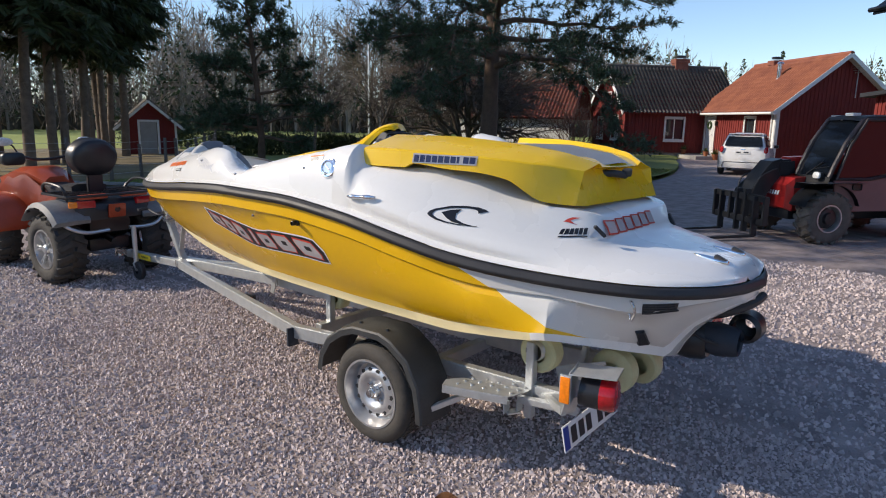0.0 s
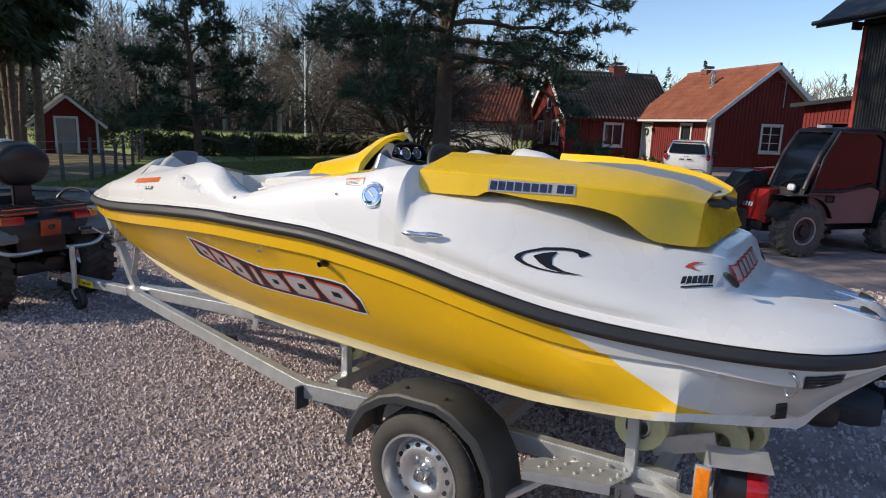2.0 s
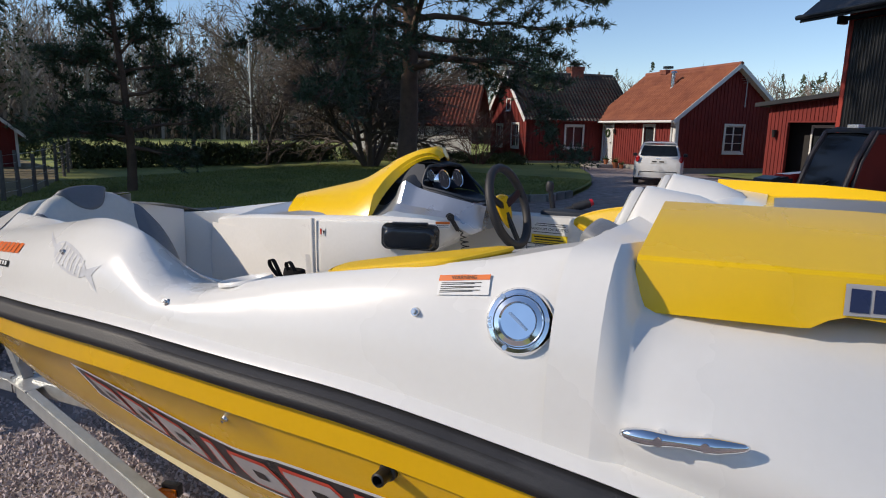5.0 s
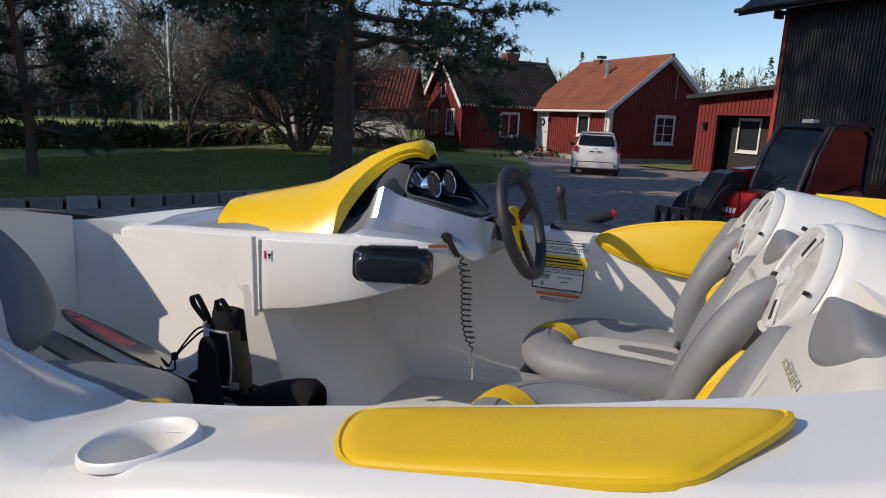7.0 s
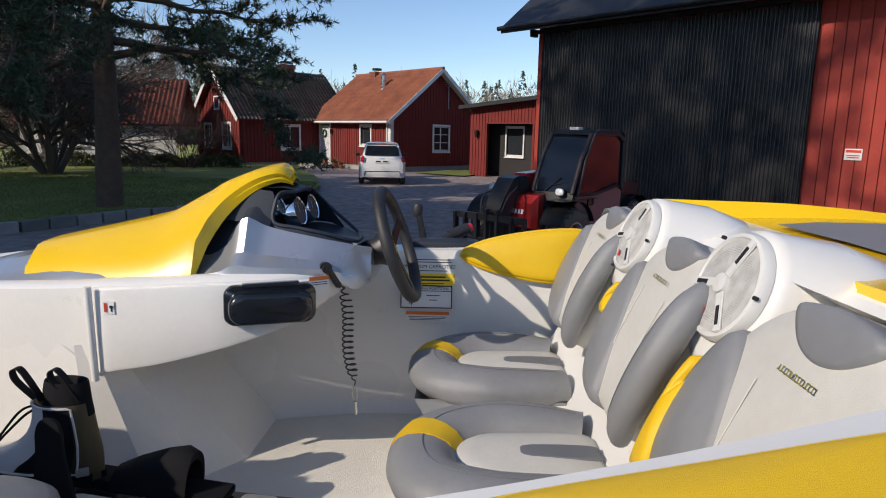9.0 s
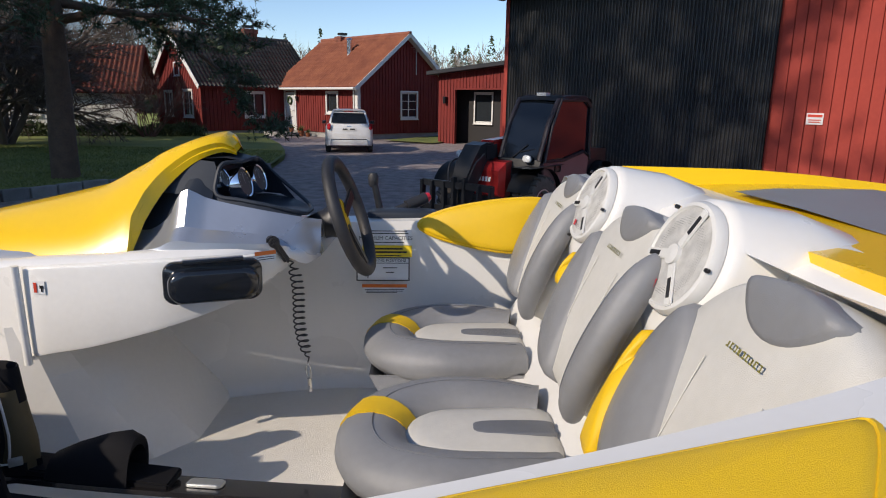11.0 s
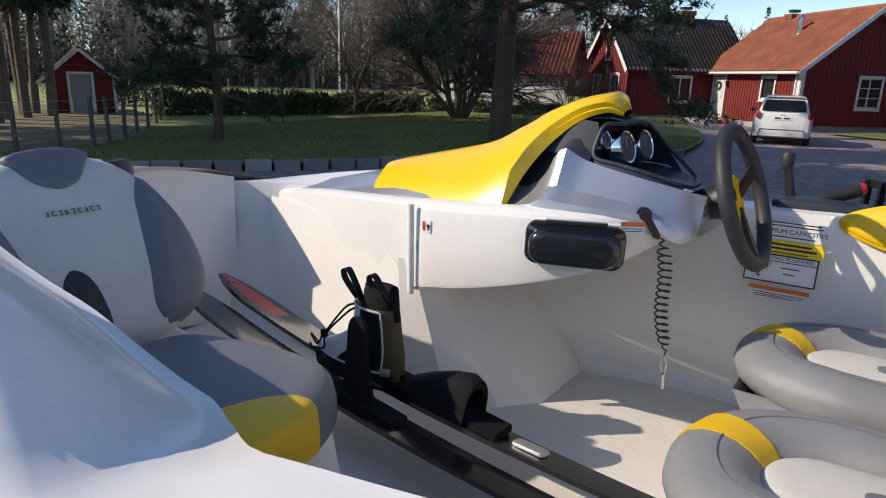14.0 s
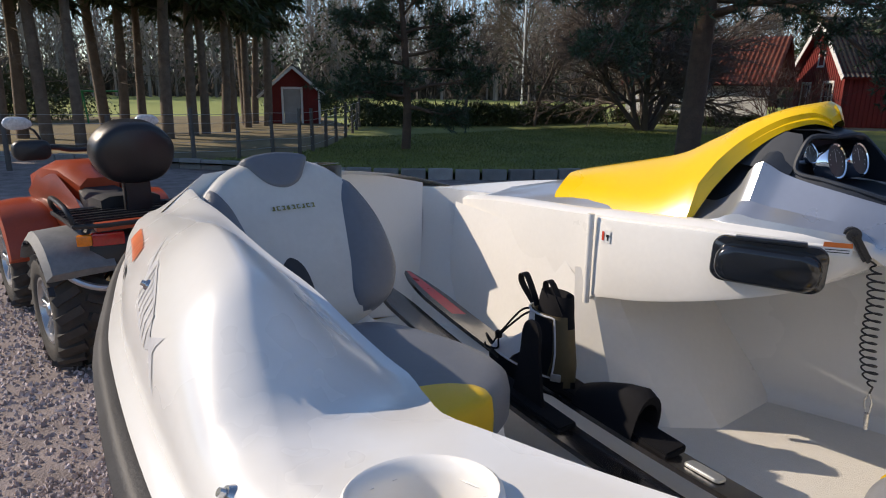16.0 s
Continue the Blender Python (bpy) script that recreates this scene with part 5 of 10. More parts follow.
def make_ski(y_off, label, with_tip):
    ski = thing("water_ski", pose(0, 0, 0), label, "water ski", "water skis in the boat")
    rings = []
    for i in range(27):
        t = i / 26
        w = 0.062 * min(1, (t * 9 + 0.05) ** 0.5) * (1 - 0.25 * max(0, t - 0.55) / 0.45)
        rings.append([ski_at(y_off, t, k * w, h) for k, h in ((-1, 0), (-0.96, 0.011), (-0.5, 0.012), (0.5, 0.012), (0.96, 0.011), (1, 0), (0, -0.008))])
    bm = bmesh.new()
    loft(bm, rings, closed=True, cap=True, mat=lambda i, j: 1 if with_tip and i < 5 and j == 2 else 0)
    part("ski_blade", bm, [SKI_BLACK, SKI_RED], ski, "black ski with a red tip" if with_tip else "black ski", angle=40)
    return ski


axis, side, up = SKI_AXIS, SKI_SIDE, Vector((0, 0, 1))
ski = make_ski(0.0, "black water ski with a boot binding lying in the cockpit", True)
at = lambda t, s_=0.0, h=0.0: ski_at(0.0, t, s_, h)
BOOT_AT = Vector((-1.66, 0.105, 0.925))
BOOT_RINGS = [(0.0, -0.27, 0.078, 0.054), (0.03, -0.275, 0.082, 0.057), (0.07, -0.235, 0.082, 0.056), (0.10, -0.17, 0.08, 0.053), (0.14, -0.115, 0.072, 0.050), (0.19, -0.092, 0.064, 0.048), (0.235, -0.087, 0.058, 0.046)]


def boot_point(h, q, lift=0.0):
    """A point of the boot's skin at height h; q = 0 at the heel, 90 on the port side, 180 at the toe."""
    l0, l1, w = (curve_at(BOOT_RINGS, h, c) for c in (1, 2, 3))
    c, s_ = math.cos(radians(q)), math.sin(radians(q))
    return BOOT_AT + Vector((1, -0.06, 0)) * ((l0 + l1) / 2 + ((l1 - l0) / 2 + lift) * c) + Vector((0, -1, 0)) * (w + lift) * s_ + up * h


def boot_patch(name, mat, label, h0, h1, qs, lift):
    """A sewn-on piece: qs gives its first and last angle at the bottom and at the top."""
    bm = bmesh.new()
    loft(bm, [[boot_point(h0 + (h1 - h0) * k / 8, a + (b - a) * i / 10, lift) for i in range(11) for a, b in (((qs[0] + (qs[2] - qs[0]) * k / 8), (qs[1] + (qs[3] - qs[1]) * k / 8)),)] for k in range(9)])
    part(name, bm, mat, ski, label, angle=70)


bm = bmesh.new()
loft(bm, [[boot_point(h, 20 * k) for k in range(18)] for h in (0.0, 0.015, 0.03, 0.05, 0.07, 0.085, 0.10, 0.12, 0.14, 0.165, 0.19, 0.215, 0.235)] + [[boot_point(0.232, 20 * k, -0.008) for k in range(18)], [boot_point(0.19, 20 * k, -0.012) for k in range(18)]], closed=True)
part("boot_shell", bm, BOOT_BROWN, ski, "brown boot shell", angle=70)
boot_patch("boot_sole", BOOT_BLACK, "black boot sole", 0.0, 0.05, (-180, 178, -180, 178), 0.004)
boot_patch("boot_panel", BOOT_GREY, "silver-white mesh panel", 0.052, 0.232, (104, 252, 108, 250), 0.004)
boot_patch("boot_frame", BOOT_BLACK, "black side frame", 0.062, 0.225, (52, 103, 60, 107), 0.004)
bm = bmesh.new()
edge = [boot_point(0.056, q, 0.005) for q in range(150, 44, -8)] + [boot_point(h, 46 + (h - 0.056) * 50, 0.005) for h in (0.09, 0.13, 0.18, 0.228)] + [boot_point(0.231, q, 0.005) for q in range(62, 180, 8)]
tube(bm, edge, 0.0032, 6)
part("boot_piping", bm, BOOT_GREY, ski, "silver piping")
bm = bmesh.new()
box(bm, boot_point(0.06, 40, 0.004), (0.03, 0.006, 0.022), (0, 0, 30), 0.002)
part("boot_tag", bm, GALV, ski, "grey woven tag")
bm = bmesh.new()
loft(bm, [[boot_point(h, 20 * k, l) + Vector((x, 0, max(0, h - 0.235))) for k in range(18)] for h, l, x in ((0.20, -0.010, 0.012), (0.235, -0.010, 0.012), (0.25, -0.012, 0.012), (0.262, -0.016, 0.014), (0.258, -0.022, 0.014), (0.21, -0.024, 0.012))], closed=True)
part("boot_liner", bm, BOOT_BLACK, ski, "black padded liner", angle=70)
for dx, tilt in ((-0.055, -0.05), (0.045, -0.055)):
    bm = bmesh.new()
    c = BOOT_AT + Vector((dx, -0.02, 0.24))
    loop = smooth_path([c, c + Vector((tilt * 0.55, 0, 0.05)), c + Vector((tilt, 0, 0.082)), c + Vector((tilt - 0.018, 0, 0.078)), c + Vector((tilt - 0.012, 0, 0.05)), c + Vector((-0.016, 0, 0.005))], 4)
    loft(bm, [[p + Vector((0, -0.011, 0)), p + Vector((0, 0.011, 0)), p + Vector((0.003, 0.011, 0.001)), p + Vector((0.003, -0.011, 0.001))] for p in loop], closed=True, cap=True)
    part("pull_tab", bm, BOOT_BLACK, ski, "black webbing loop")
bm = bmesh.new()
top, low = boot_point(0.225, 150, 0.004), boot_point(0.06, 160, 0.006)
mid = BOOT_AT + Vector((-0.185, -0.04, 0.115))
tube(bm, smooth_path([top, top + Vector((-0.035, -0.005, -0.02)), mid, mid + Vector((-0.03, 0, -0.04)), low + Vector((-0.03, 0, 0.02)), low], 5), 0.0032, 6)
tube(bm, smooth_path([top + Vector((0.0, 0, -0.012)), top + Vector((-0.03, -0.005, -0.035)), mid + Vector((0.006, 0, 0)), mid + Vector((-0.002, 0, -0.045)), mid + Vector((-0.05, 0, -0.055)), mid + Vector((-0.06, 0, -0.045))], 5), 0.0032, 6)
lathe(bm, [(-0.013, 0.004), (-0.009, 0.011), (0.009, 0.011), (0.013, 0.004)], mid, "z", 12)
part("lace", bm, BOOT_BLACK, ski, "black lace with a cord lock")
bm = bmesh.new()
rings = []
for t, h, w in ((0.526, 0.02, 0.048), (0.53, 0.058, 0.052), (0.56, 0.085, 0.054), (0.60, 0.112, 0.055), (0.63, 0.124, 0.056), (0.645, 0.112, 0.054), (0.643, 0.09, 0.046), (0.60, 0.075, 0.044)):
    rings.append([at(t, w * math.cos(q), 0.01 + h * max(0, math.sin(q)) ** 0.6) for q in [math.pi * k / 12 for k in range(13)]])
loft(bm, rings)
part("toe_binding", bm, BOOT_BLACK, ski, "black neoprene toe binding", angle=70)
bm = bmesh.new()
beam(bm, at(0.36, 0, 0.02), at(0.70, 0, 0.02), 0.08, 0.022)
part("binding_plate", bm, BOOT_BLACK, ski)
bm = bmesh.new()
pillow(bm, rounded(0.09, 0.045, 0.012), 0.008, 0.001, plane_at(at(0.745, 0, 0.014), axis, -side))
part("end_plate", bm, GALV, ski, "patterned metal end plate")
ski2 = make_ski(-0.15, "black water ski with a plain fin bracket beside the bow seat", False)
bm = bmesh.new()
c = ski_at(-0.15, 0.482)
pillow(bm, smooth_loop([(-0.055, 0.0), (-0.052, 0.05), (-0.032, 0.16), (-0.030, 0.215), (-0.015, 0.245), (0.015, 0.245), (0.032, 0.215), (0.036, 0.16), (0.05, 0.05), (0.055, 0.0)], 4), 0.014, 0.001, plane_at(c + up * 0.004, axis * -1, up))
part("heel_plate", bm, BOOT_BLACK, ski2, "upright black heel plate with a hole")
bm = bmesh.new()
lathe(bm, [(0.0145, 0.0005), (0.0155, 0.012), (0.0165, 0.012)], (0, 0, 0), "z", 16)
bmesh.ops.transform(bm, matrix=plane_at(c + up * 0.218, axis * -1, up), verts=bm.verts)
part("hole", bm, BOOT_GREY, ski2)
bm = bmesh.new()
beam(bm, ski_at(-0.15, 0.38, 0, 0.02), ski_at(-0.15, 0.57, 0, 0.02), 0.066, 0.016)
part("binding_plate", bm, BOOT_BLACK, ski2)


# ---- fittings and lettering-free decals on the boat's outside ----
from mathutils.bvhtree import BVHTree
SURF = []
for o in boat.children:
    if o.name.split(".")[0] in ("hull", "deck", "after_deck", "engine_cover"):
        me = o.data
        SURF.append(BVHTree.FromPolygons([v.co.copy() for v in me.vertices], [tuple(p.vertices) for p in me.polygons]))


def on_side(x, z, lift=0.003, way=(0, 1, 0), start=-3.0):
    """The point of the port side at x and z, a little proud of the surface."""
    o = Vector((x, start, z)) if way[1] else Vector((start, x, z))
    best = None
    for t in SURF:
        p, n, i, d = t.ray_cast(o, Vector(way))
        if p is not None and (best is None or d < best[2]):
            best = (p, n, d)
    if best is None:
        near = [t.find_nearest(Vector((x, -1.0, z))) if way[1] else t.find_nearest(Vector((1.6, x, z))) for t in SURF]
        p, n, i, d = min(near, key=lambda k: k[3])
        return p + n * lift
    n = best[1] if best[1].dot(Vector(way)) < 0 else -best[1]
    return best[0] + n * lift


def decal(parent, polys, mat, name, lift=0.003, sub=0.03):
    """Flat shapes (x, z polygons) laid on the port side, cut fine enough to follow it."""
    bm = bmesh.new()
    for poly in polys:
        f = bm.faces.new([bm.verts.new((x, 0, z)) for x, z in poly])
    bmesh.ops.remove_doubles(bm, verts=bm.verts, dist=0.0001)
    bmesh.ops.triangulate(bm, faces=bm.faces)
    for _ in range(3):
        es = [e for e in bm.edges if e.calc_length() > sub]
        if es:
            bmesh.ops.subdivide_edges(bm, edges=es, cuts=1)
            bmesh.ops.triangulate(bm, faces=[f for f in bm.faces if len(f.verts) > 3])
    for v in bm.verts:
        v.co = on_side(v.co.x, v.co.z, lift)
    return part(name, bm, mat, parent, angle=80)


def slab(x0, x1, zb, h, slope, skew=0.25, cut=0.2):
    """A slanting block with clipped corners, as lettering blocks are drawn."""
    z = lambda x: zb + slope * (x - x0)
    c = (x1 - x0) * cut
    k = skew * h
    return [(x0 + c, z(x0)), (x1, z(x1)), (x1, z(x1) + h * 0.3), (x1 - k, z(x1) + h - c), (x1 - k - c, z(x1) + h), (x0 - k, z(x0) + h), (x0 - k, z(x0) + h - c * 0.5), (x0, z(x0) + c)]


# big block emblem on the yellow side
emblem = new("side_emblem")
emblem.parent = boat
EM = [(-1.45, 1.085, 1.18), (-1.2, 1.025, 1.145), (-1.0, 0.985, 1.115), (-0.85, 0.985, 1.10), (-0.7, 0.99, 1.118), (-0.5, 0.993, 1.12), (-0.38, 0.99, 1.118), (-0.30, 0.985, 1.10), (-0.27, 0.99, 1.05)]


def band(shrink, x0, x1, n=18):
    xs = steps(x0, x1, n)
    lo = [(x, curve_at(EM, x, 1) + shrink) for x in xs]
    hi = [(x - 0.018, curve_at(EM, x, 2) - shrink) for x in xs]
    return [[lo[i], lo[i + 1], hi[i + 1], hi[i]] for i in range(n)]


decal(emblem, band(-0.008, -1.465, -0.262), DECAL_WHITE, "emblem_edge", 0.0022)
decal(emblem, band(0.0, -1.45, -0.27), DECAL_BLACK, "emblem_ground", 0.0032)
blocks = [(-1.42, -1.30), (-1.285, -1.175), (-1.16, -1.03), (-0.985, -0.945), (-0.90, -0.745), (-0.725, -0.545), (-0.52, -0.315)]
reds, greys, holes = [], [], []
for x0, x1 in blocks:
    xm = (x0 + x1) / 2
    zb, zt = curve_at(EM, xm, 1), curve_at(EM, xm, 2)
    h, sl = (zt - zb), (curve_at(EM, x1, 1) - curve_at(EM, x0, 1)) / (x1 - x0)
    b0 = curve_at(EM, x0, 1)
    reds.append(slab(x0 + 0.004, x1 + 0.004, b0 + 0.012, h - 0.024, sl))
    greys.append(slab(x0 + 0.010, x1 - 0.004, b0 + 0.018, h - 0.040, sl))
    if x1 - x0 > 0.1:
        w = (x1 - x0) * 0.26
        holes.append(slab(xm - w / 2, xm + w / 2, zb + h * 0.40, h * 0.2, sl, cut=0.1))
for polys, mat_, name, lift in ((reds, DECAL_RED, "emblem_outline", 0.0042), (greys, DECAL_GREY, "emblem_block", 0.0052), (holes, DECAL_BLACK, "emblem_hole", 0.0062)):
    for poly in polys:
        decal(emblem, [poly], mat_, name, lift)
# name band on the engine cover: ten dark blocks on a pale ground
name_band = new("cover_name_band")
name_band.parent = boat
decal(name_band, [[(0.245, 1.562), (0.56, 1.560), (0.56, 1.602), (0.245, 1.608)]], DECAL_GREY, "band_ground", 0.003)
NAVY = material("navy_decal", (0.015, 0.02, 0.07), 0.3, coat=0.3)
for i in range(10):
    x = 0.252 + 0.0305 * i
    w = 0.012 if i == 7 else 0.0255
    cut_ = [(x, 1.5675), (x + w, 1.567), (x + w, 1.600 - 0.0004 * i), (x, 1.6015 - 0.0004 * i)]
    decal(name_band, [cut_], NAVY, "band_block", 0.004)
# crescent wave on the white side
wave = new("wave_emblem")
wave.parent = boat
W_OUT = [(0.647, 1.284), (0.56, 1.290), (0.50, 1.2985), (0.45, 1.311), (0.42, 1.325), (0.411, 1.334), (0.418, 1.346), (0.44, 1.356), (0.491, 1.368), (0.55, 1.369), (0.60, 1.363), (0.635, 1.353), (0.645, 1.346)]
W_IN = [(0.645, 1.286), (0.56, 1.2935), (0.505, 1.303), (0.462, 1.3155), (0.438, 1.328), (0.434, 1.336), (0.44, 1.345), (0.46, 1.3525), (0.495, 1.3595), (0.55, 1.3605), (0.585, 1.357), (0.605, 1.349), (0.615, 1.338)]
fin = [(0.471, 1.341), (0.498, 1.351), (0.541, 1.355), (0.532, 1.336), (0.542, 1.315), (0.587, 1.296), (0.647, 1.284), (0.575, 1.2935), (0.53, 1.3035), (0.502, 1.318)]
decal(wave, [[W_OUT[i], W_OUT[i + 1], W_IN[i + 1], W_IN[i]] for i in range(12)] + [fin], DECAL_BLACK, "wave_shape", 0.003)
# small emblem on the stern quarter: red swoosh over a black bar
stern = new("stern_emblem")
stern.parent = boat
decal(stern, [[(0.943, 1.312), (0.955, 1.324), (0.973, 1.332), (1.005, 1.331), (0.985, 1.325), (0.968, 1.318), (0.962, 1.309)], [(0.962, 1.309), (0.968, 1.318), (0.98, 1.307), (1.002, 1.297)]], DECAL_RED, "swoosh", 0.003)
for i in range(6):
    x = 0.945 + 0.0165 * i
    decal(stern, [[(x, 1.255), (x + 0.0135, 1.256), (x + 0.0135, 1.280 + 0.0012 * i), (x, 1.279 + 0.0012 * i)]], DECAL_BLACK, "bar", 0.003)
decal(stern, [[(0.95, 1.244), (1.045, 1.245), (1.045, 1.250), (0.95, 1.249)]], DECAL_BLACK, "underline", 0.003)
# orange blocks near the bow
bow_mark = new("bow_mark")
bow_mark.parent = boat
for i in range(9):
    x, z = -2.135 + 0.039 * i, 1.404 + 0.0042 * i
    decal(bow_mark, [[(x, z), (x + 0.031, z + 0.003), (x + 0.037, z + 0.029), (x + 0.006, z + 0.026)]], DECAL_ORANGE, "mark_block", 0.003)
decal(bow_mark, [[(-1.94, 1.388), (-1.83, 1.398), (-1.83, 1.416), (-1.94, 1.406)]], DECAL_BLACK, "mark_bar", 0.003)
for i in range(4):
    x = -1.93 + 0.024 * i
    decal(bow_mark, [[(x, 1.394 + 0.002 * i), (x + 0.015, 1.395 + 0.002 * i), (x + 0.015, 1.406 + 0.002 * i), (x, 1.405 + 0.002 * i)]], DECAL_WHITE, "mark_dash", 0.0038)
# faded fish-shaped sticker
faded = new("faded_sticker")
faded.parent = boat
fish = lambda u, w: (-1.45 + u, 1.474 - 0.16 * u + w)
decal(faded, [[fish(0.11 * math.cos(math.tau * k / 18), 0.030 * math.sin(math.tau * k / 18)) for k in range(18)]], DECAL_FAINT, "fish_body", 0.0012)
decal(faded, [[fish(*q) for q in ((0.10, 0.004), (0.165, 0.034), (0.135, 0.002), (0.17, -0.03), (0.10, -0.006))]], DECAL_FAINT, "fish_tail", 0.0012)
decal(faded, [[fish(*q) for q in ((-0.105, 0.004), (-0.22, 0.004), (-0.105, -0.006))]], DECAL_FAINT, "fish_bill", 0.0012)
for i in range(7):
    u = -0.075 + 0.024 * i
    decal(faded, [[fish(*q) for q in ((u, -0.022), (u + 0.008, -0.022), (u + 0.018, 0.022), (u + 0.010, 0.022))]], GEL_WHITE, "fish_stripe", 0.002)
# warning label above the fuel filler
label = new("fuel_warning_label")
label.parent = boat
decal(label, [[(-0.361, 1.54), (-0.268, 1.55), (-0.272, 1.581), (-0.364, 1.569)]], STICKER_WHITE, "sheet", 0.003)
decal(label, [[(-0.3635, 1.561), (-0.2715, 1.573), (-0.272, 1.581), (-0.364, 1.569)]], STICKER_ORANGE, "orange_band", 0.0038)
for i in range(6):
    z, x1 = 1.558 - 0.0029 * i, -0.285 - 0.012 * (i % 2)
    decal(label, [[(-0.357, z), (x1, z + 0.0085), (x1, z + 0.0096), (-0.357, z + 0.0011)]], INK, "print", 0.0038)
pc, pr, pu = on_side(-0.318, 1.571, 0.0048), on_side(-0.30, 1.5731, 0.0048), on_side(-0.318, 1.5665, 0.0048)
text_part("WARNING", plane_at(pc, pr - pc, pc - pu), 0.0095, INK, label)

# chrome fuel filler cap
pc = on_side(-0.208, 1.517, 0.0)
m = plane_at(pc, on_side(-0.18, 1.517, 0) - on_side(-0.235, 1.517, 0), on_side(-0.208, 1.55, 0) - on_side(-0.208, 1.48, 0))
cap = thing("fuel_cap", m, "round chrome fuel filler cap on the boat's side", "fuel cap")
bm = bmesh.new()
lathe(bm, [(-0.005, 0.056), (0.004, 0.056), (0.010, 0.051), (0.011, 0.045), (0.008, 0.043)], (0, 0, 0), "z", 36)
part("flange", bm, CHROME, cap)
bm = bmesh.new()
lathe(bm, [(0.006, 0.043), (0.012, 0.040), (0.014, 0.032), (0.011, 0.029), (0.0105, 0.0005)], (0, 0, 0), "z", 36)
part("lid", bm, CHROME, cap, "chrome lid")
bm = bmesh.new()
beam(bm, (-0.016, 0.012, 0.013), (0.016, -0.012, 0.013), 0.004, 0.006, 0.001)
part("key_bar", bm, STEEL, cap)
for q in (90, 210, 330):
    bm = bmesh.new()
    c = Vector((0.048 * math.cos(radians(q + 40)), 0.048 * math.sin(radians(q + 40)), 0.0))
    rod(bm, c + Vector((0, 0, 0.008)), c + Vector((0, 0, 0.0125)), 0.0045, seg=10)
    part("screw", bm, STEEL, cap)
    text_part("GAS", pose(0.0475 * math.cos(radians(q - 20)), 0.0475 * math.sin(radians(q - 20)), 0.0118, 0, 0, q - 110), 0.011, STEEL, cap)

# folding chrome cleat
cl = thing("deck_cleat", pose(0, 0, 0), "chrome folding cleat on the boat's white side", "cleat")
A, B = on_side(-0.03, 1.386, 0.016), on_side(0.14, 1.386, 0.016)
bm = bmesh.new()
tube(bm, smooth_path([A, A * 0.75 + B * 0.25 + Vector((0, -0.006, 0)), (A + B) / 2 + Vector((0, -0.007, 0)), A * 0.25 + B * 0.75 + Vector((0, -0.006, 0)), B], 4), [0.004, 0.008, 0.011, 0.0125, 0.0125, 0.011, 0.010, 0.009, 0.009, 0.010, 0.011, 0.0125, 0.0125, 0.011, 0.009, 0.007, 0.004], 12)
part("bar", bm, CHROME, cl, angle=80)
for u in (0.32, 0.68):
    bm = bmesh.new()
    c = A * (1 - u) + B * u
    rod(bm, c + Vector((0, 0.02, 0)), c + Vector((0, -0.019, 0)), 0.007, seg=12)
    part("stud", bm, CHROME, cl)
# bolts, drain plug, tow eye, vent, scupper
for x, z in ((-1.49, 1.485), (-1.03, 1.432), (-0.395, 1.508), (-0.86, 1.20), (0.245, 1.535)):
    b0 = on_side(x, z, 0.0)
    n = (on_side(x, z, 0.01) - b0).normalized()
    bm = bmesh.new()
    rod(bm, b0 - n * 0.002, b0 + n * 0.005, 0.0095, 0.007, seg=14)
    rod(bm, b0 + n * 0.004, b0 + n * 0.011, 0.0045, 0.004, seg=10)
    part("snap_stud", bm, STEEL, boat, "steel snap stud")
b0 = on_side(-0.435, 1.205, 0.0)
bm = bmesh.new()
lathe(bm, [(0.01, 0.018), (-0.008, 0.018), (-0.012, 0.014), (-0.04, 0.0135), (-0.042, 0.010), (-0.02, 0.009)], b0, "y", 16)
part("bilge_outlet", bm, BLACK_PLASTIC, boat, "black bilge outlet")


def near_hull(x, z, lift):
    return on_side(x, z, lift)


vent = new("side_vent")
vent.parent = boat
decal(vent, [[(1.383, 0.970), (1.490, 0.973), (1.502, 1.020), (1.386, 1.017)]], BLACK_PLASTIC, "vent_frame", 0.004)
for i in range(4):
    bm = bmesh.new()
    z = 0.978 + 0.0105 * i
    tube(bm, [near_hull(1.389, z, 0.006), near_hull(1.44, z + 0.001, 0.006), near_hull(1.491, z + 0.002, 0.006)], 0.003, 6)
    part("vent_slat", bm, FENDER_PLASTIC, vent)
bm = bmesh.new()
P = lambda dx, dz, l: near_hull(1.342 + dx, 0.995 + dz, l)
tube(bm, smooth_path([P(0, 0.03, 0.0), P(0.004, 0.032, 0.028), P(0.012, 0.0, 0.036), P(0.0, -0.032, 0.028), P(-0.008, -0.03, 0.0)], 5), 0.006, 8)
part("tow_eye", bm, STEEL, boat, "stainless tow eye")
bm = bmesh.new()
vs = [near_hull(x, z, 0.012) for x, z in ((1.297, 0.752), (1.340, 0.765), (1.338, 0.842), (1.312, 0.836))]
vb = [near_hull(x, z, -0.004) for x, z in ((1.292, 0.748), (1.346, 0.762), (1.344, 0.848), (1.308, 0.842))]
loft(bm, [vb, vs], closed=True)
bm.faces.new([bm.verts.new(p) for p in vs])
part("scupper_flap", bm, BLACK_PLASTIC, boat, "black transom scupper flap", smooth=False)
# second block emblem across the stern face of the engine box
stern_name = new("stern_name")
stern_name.parent = boat


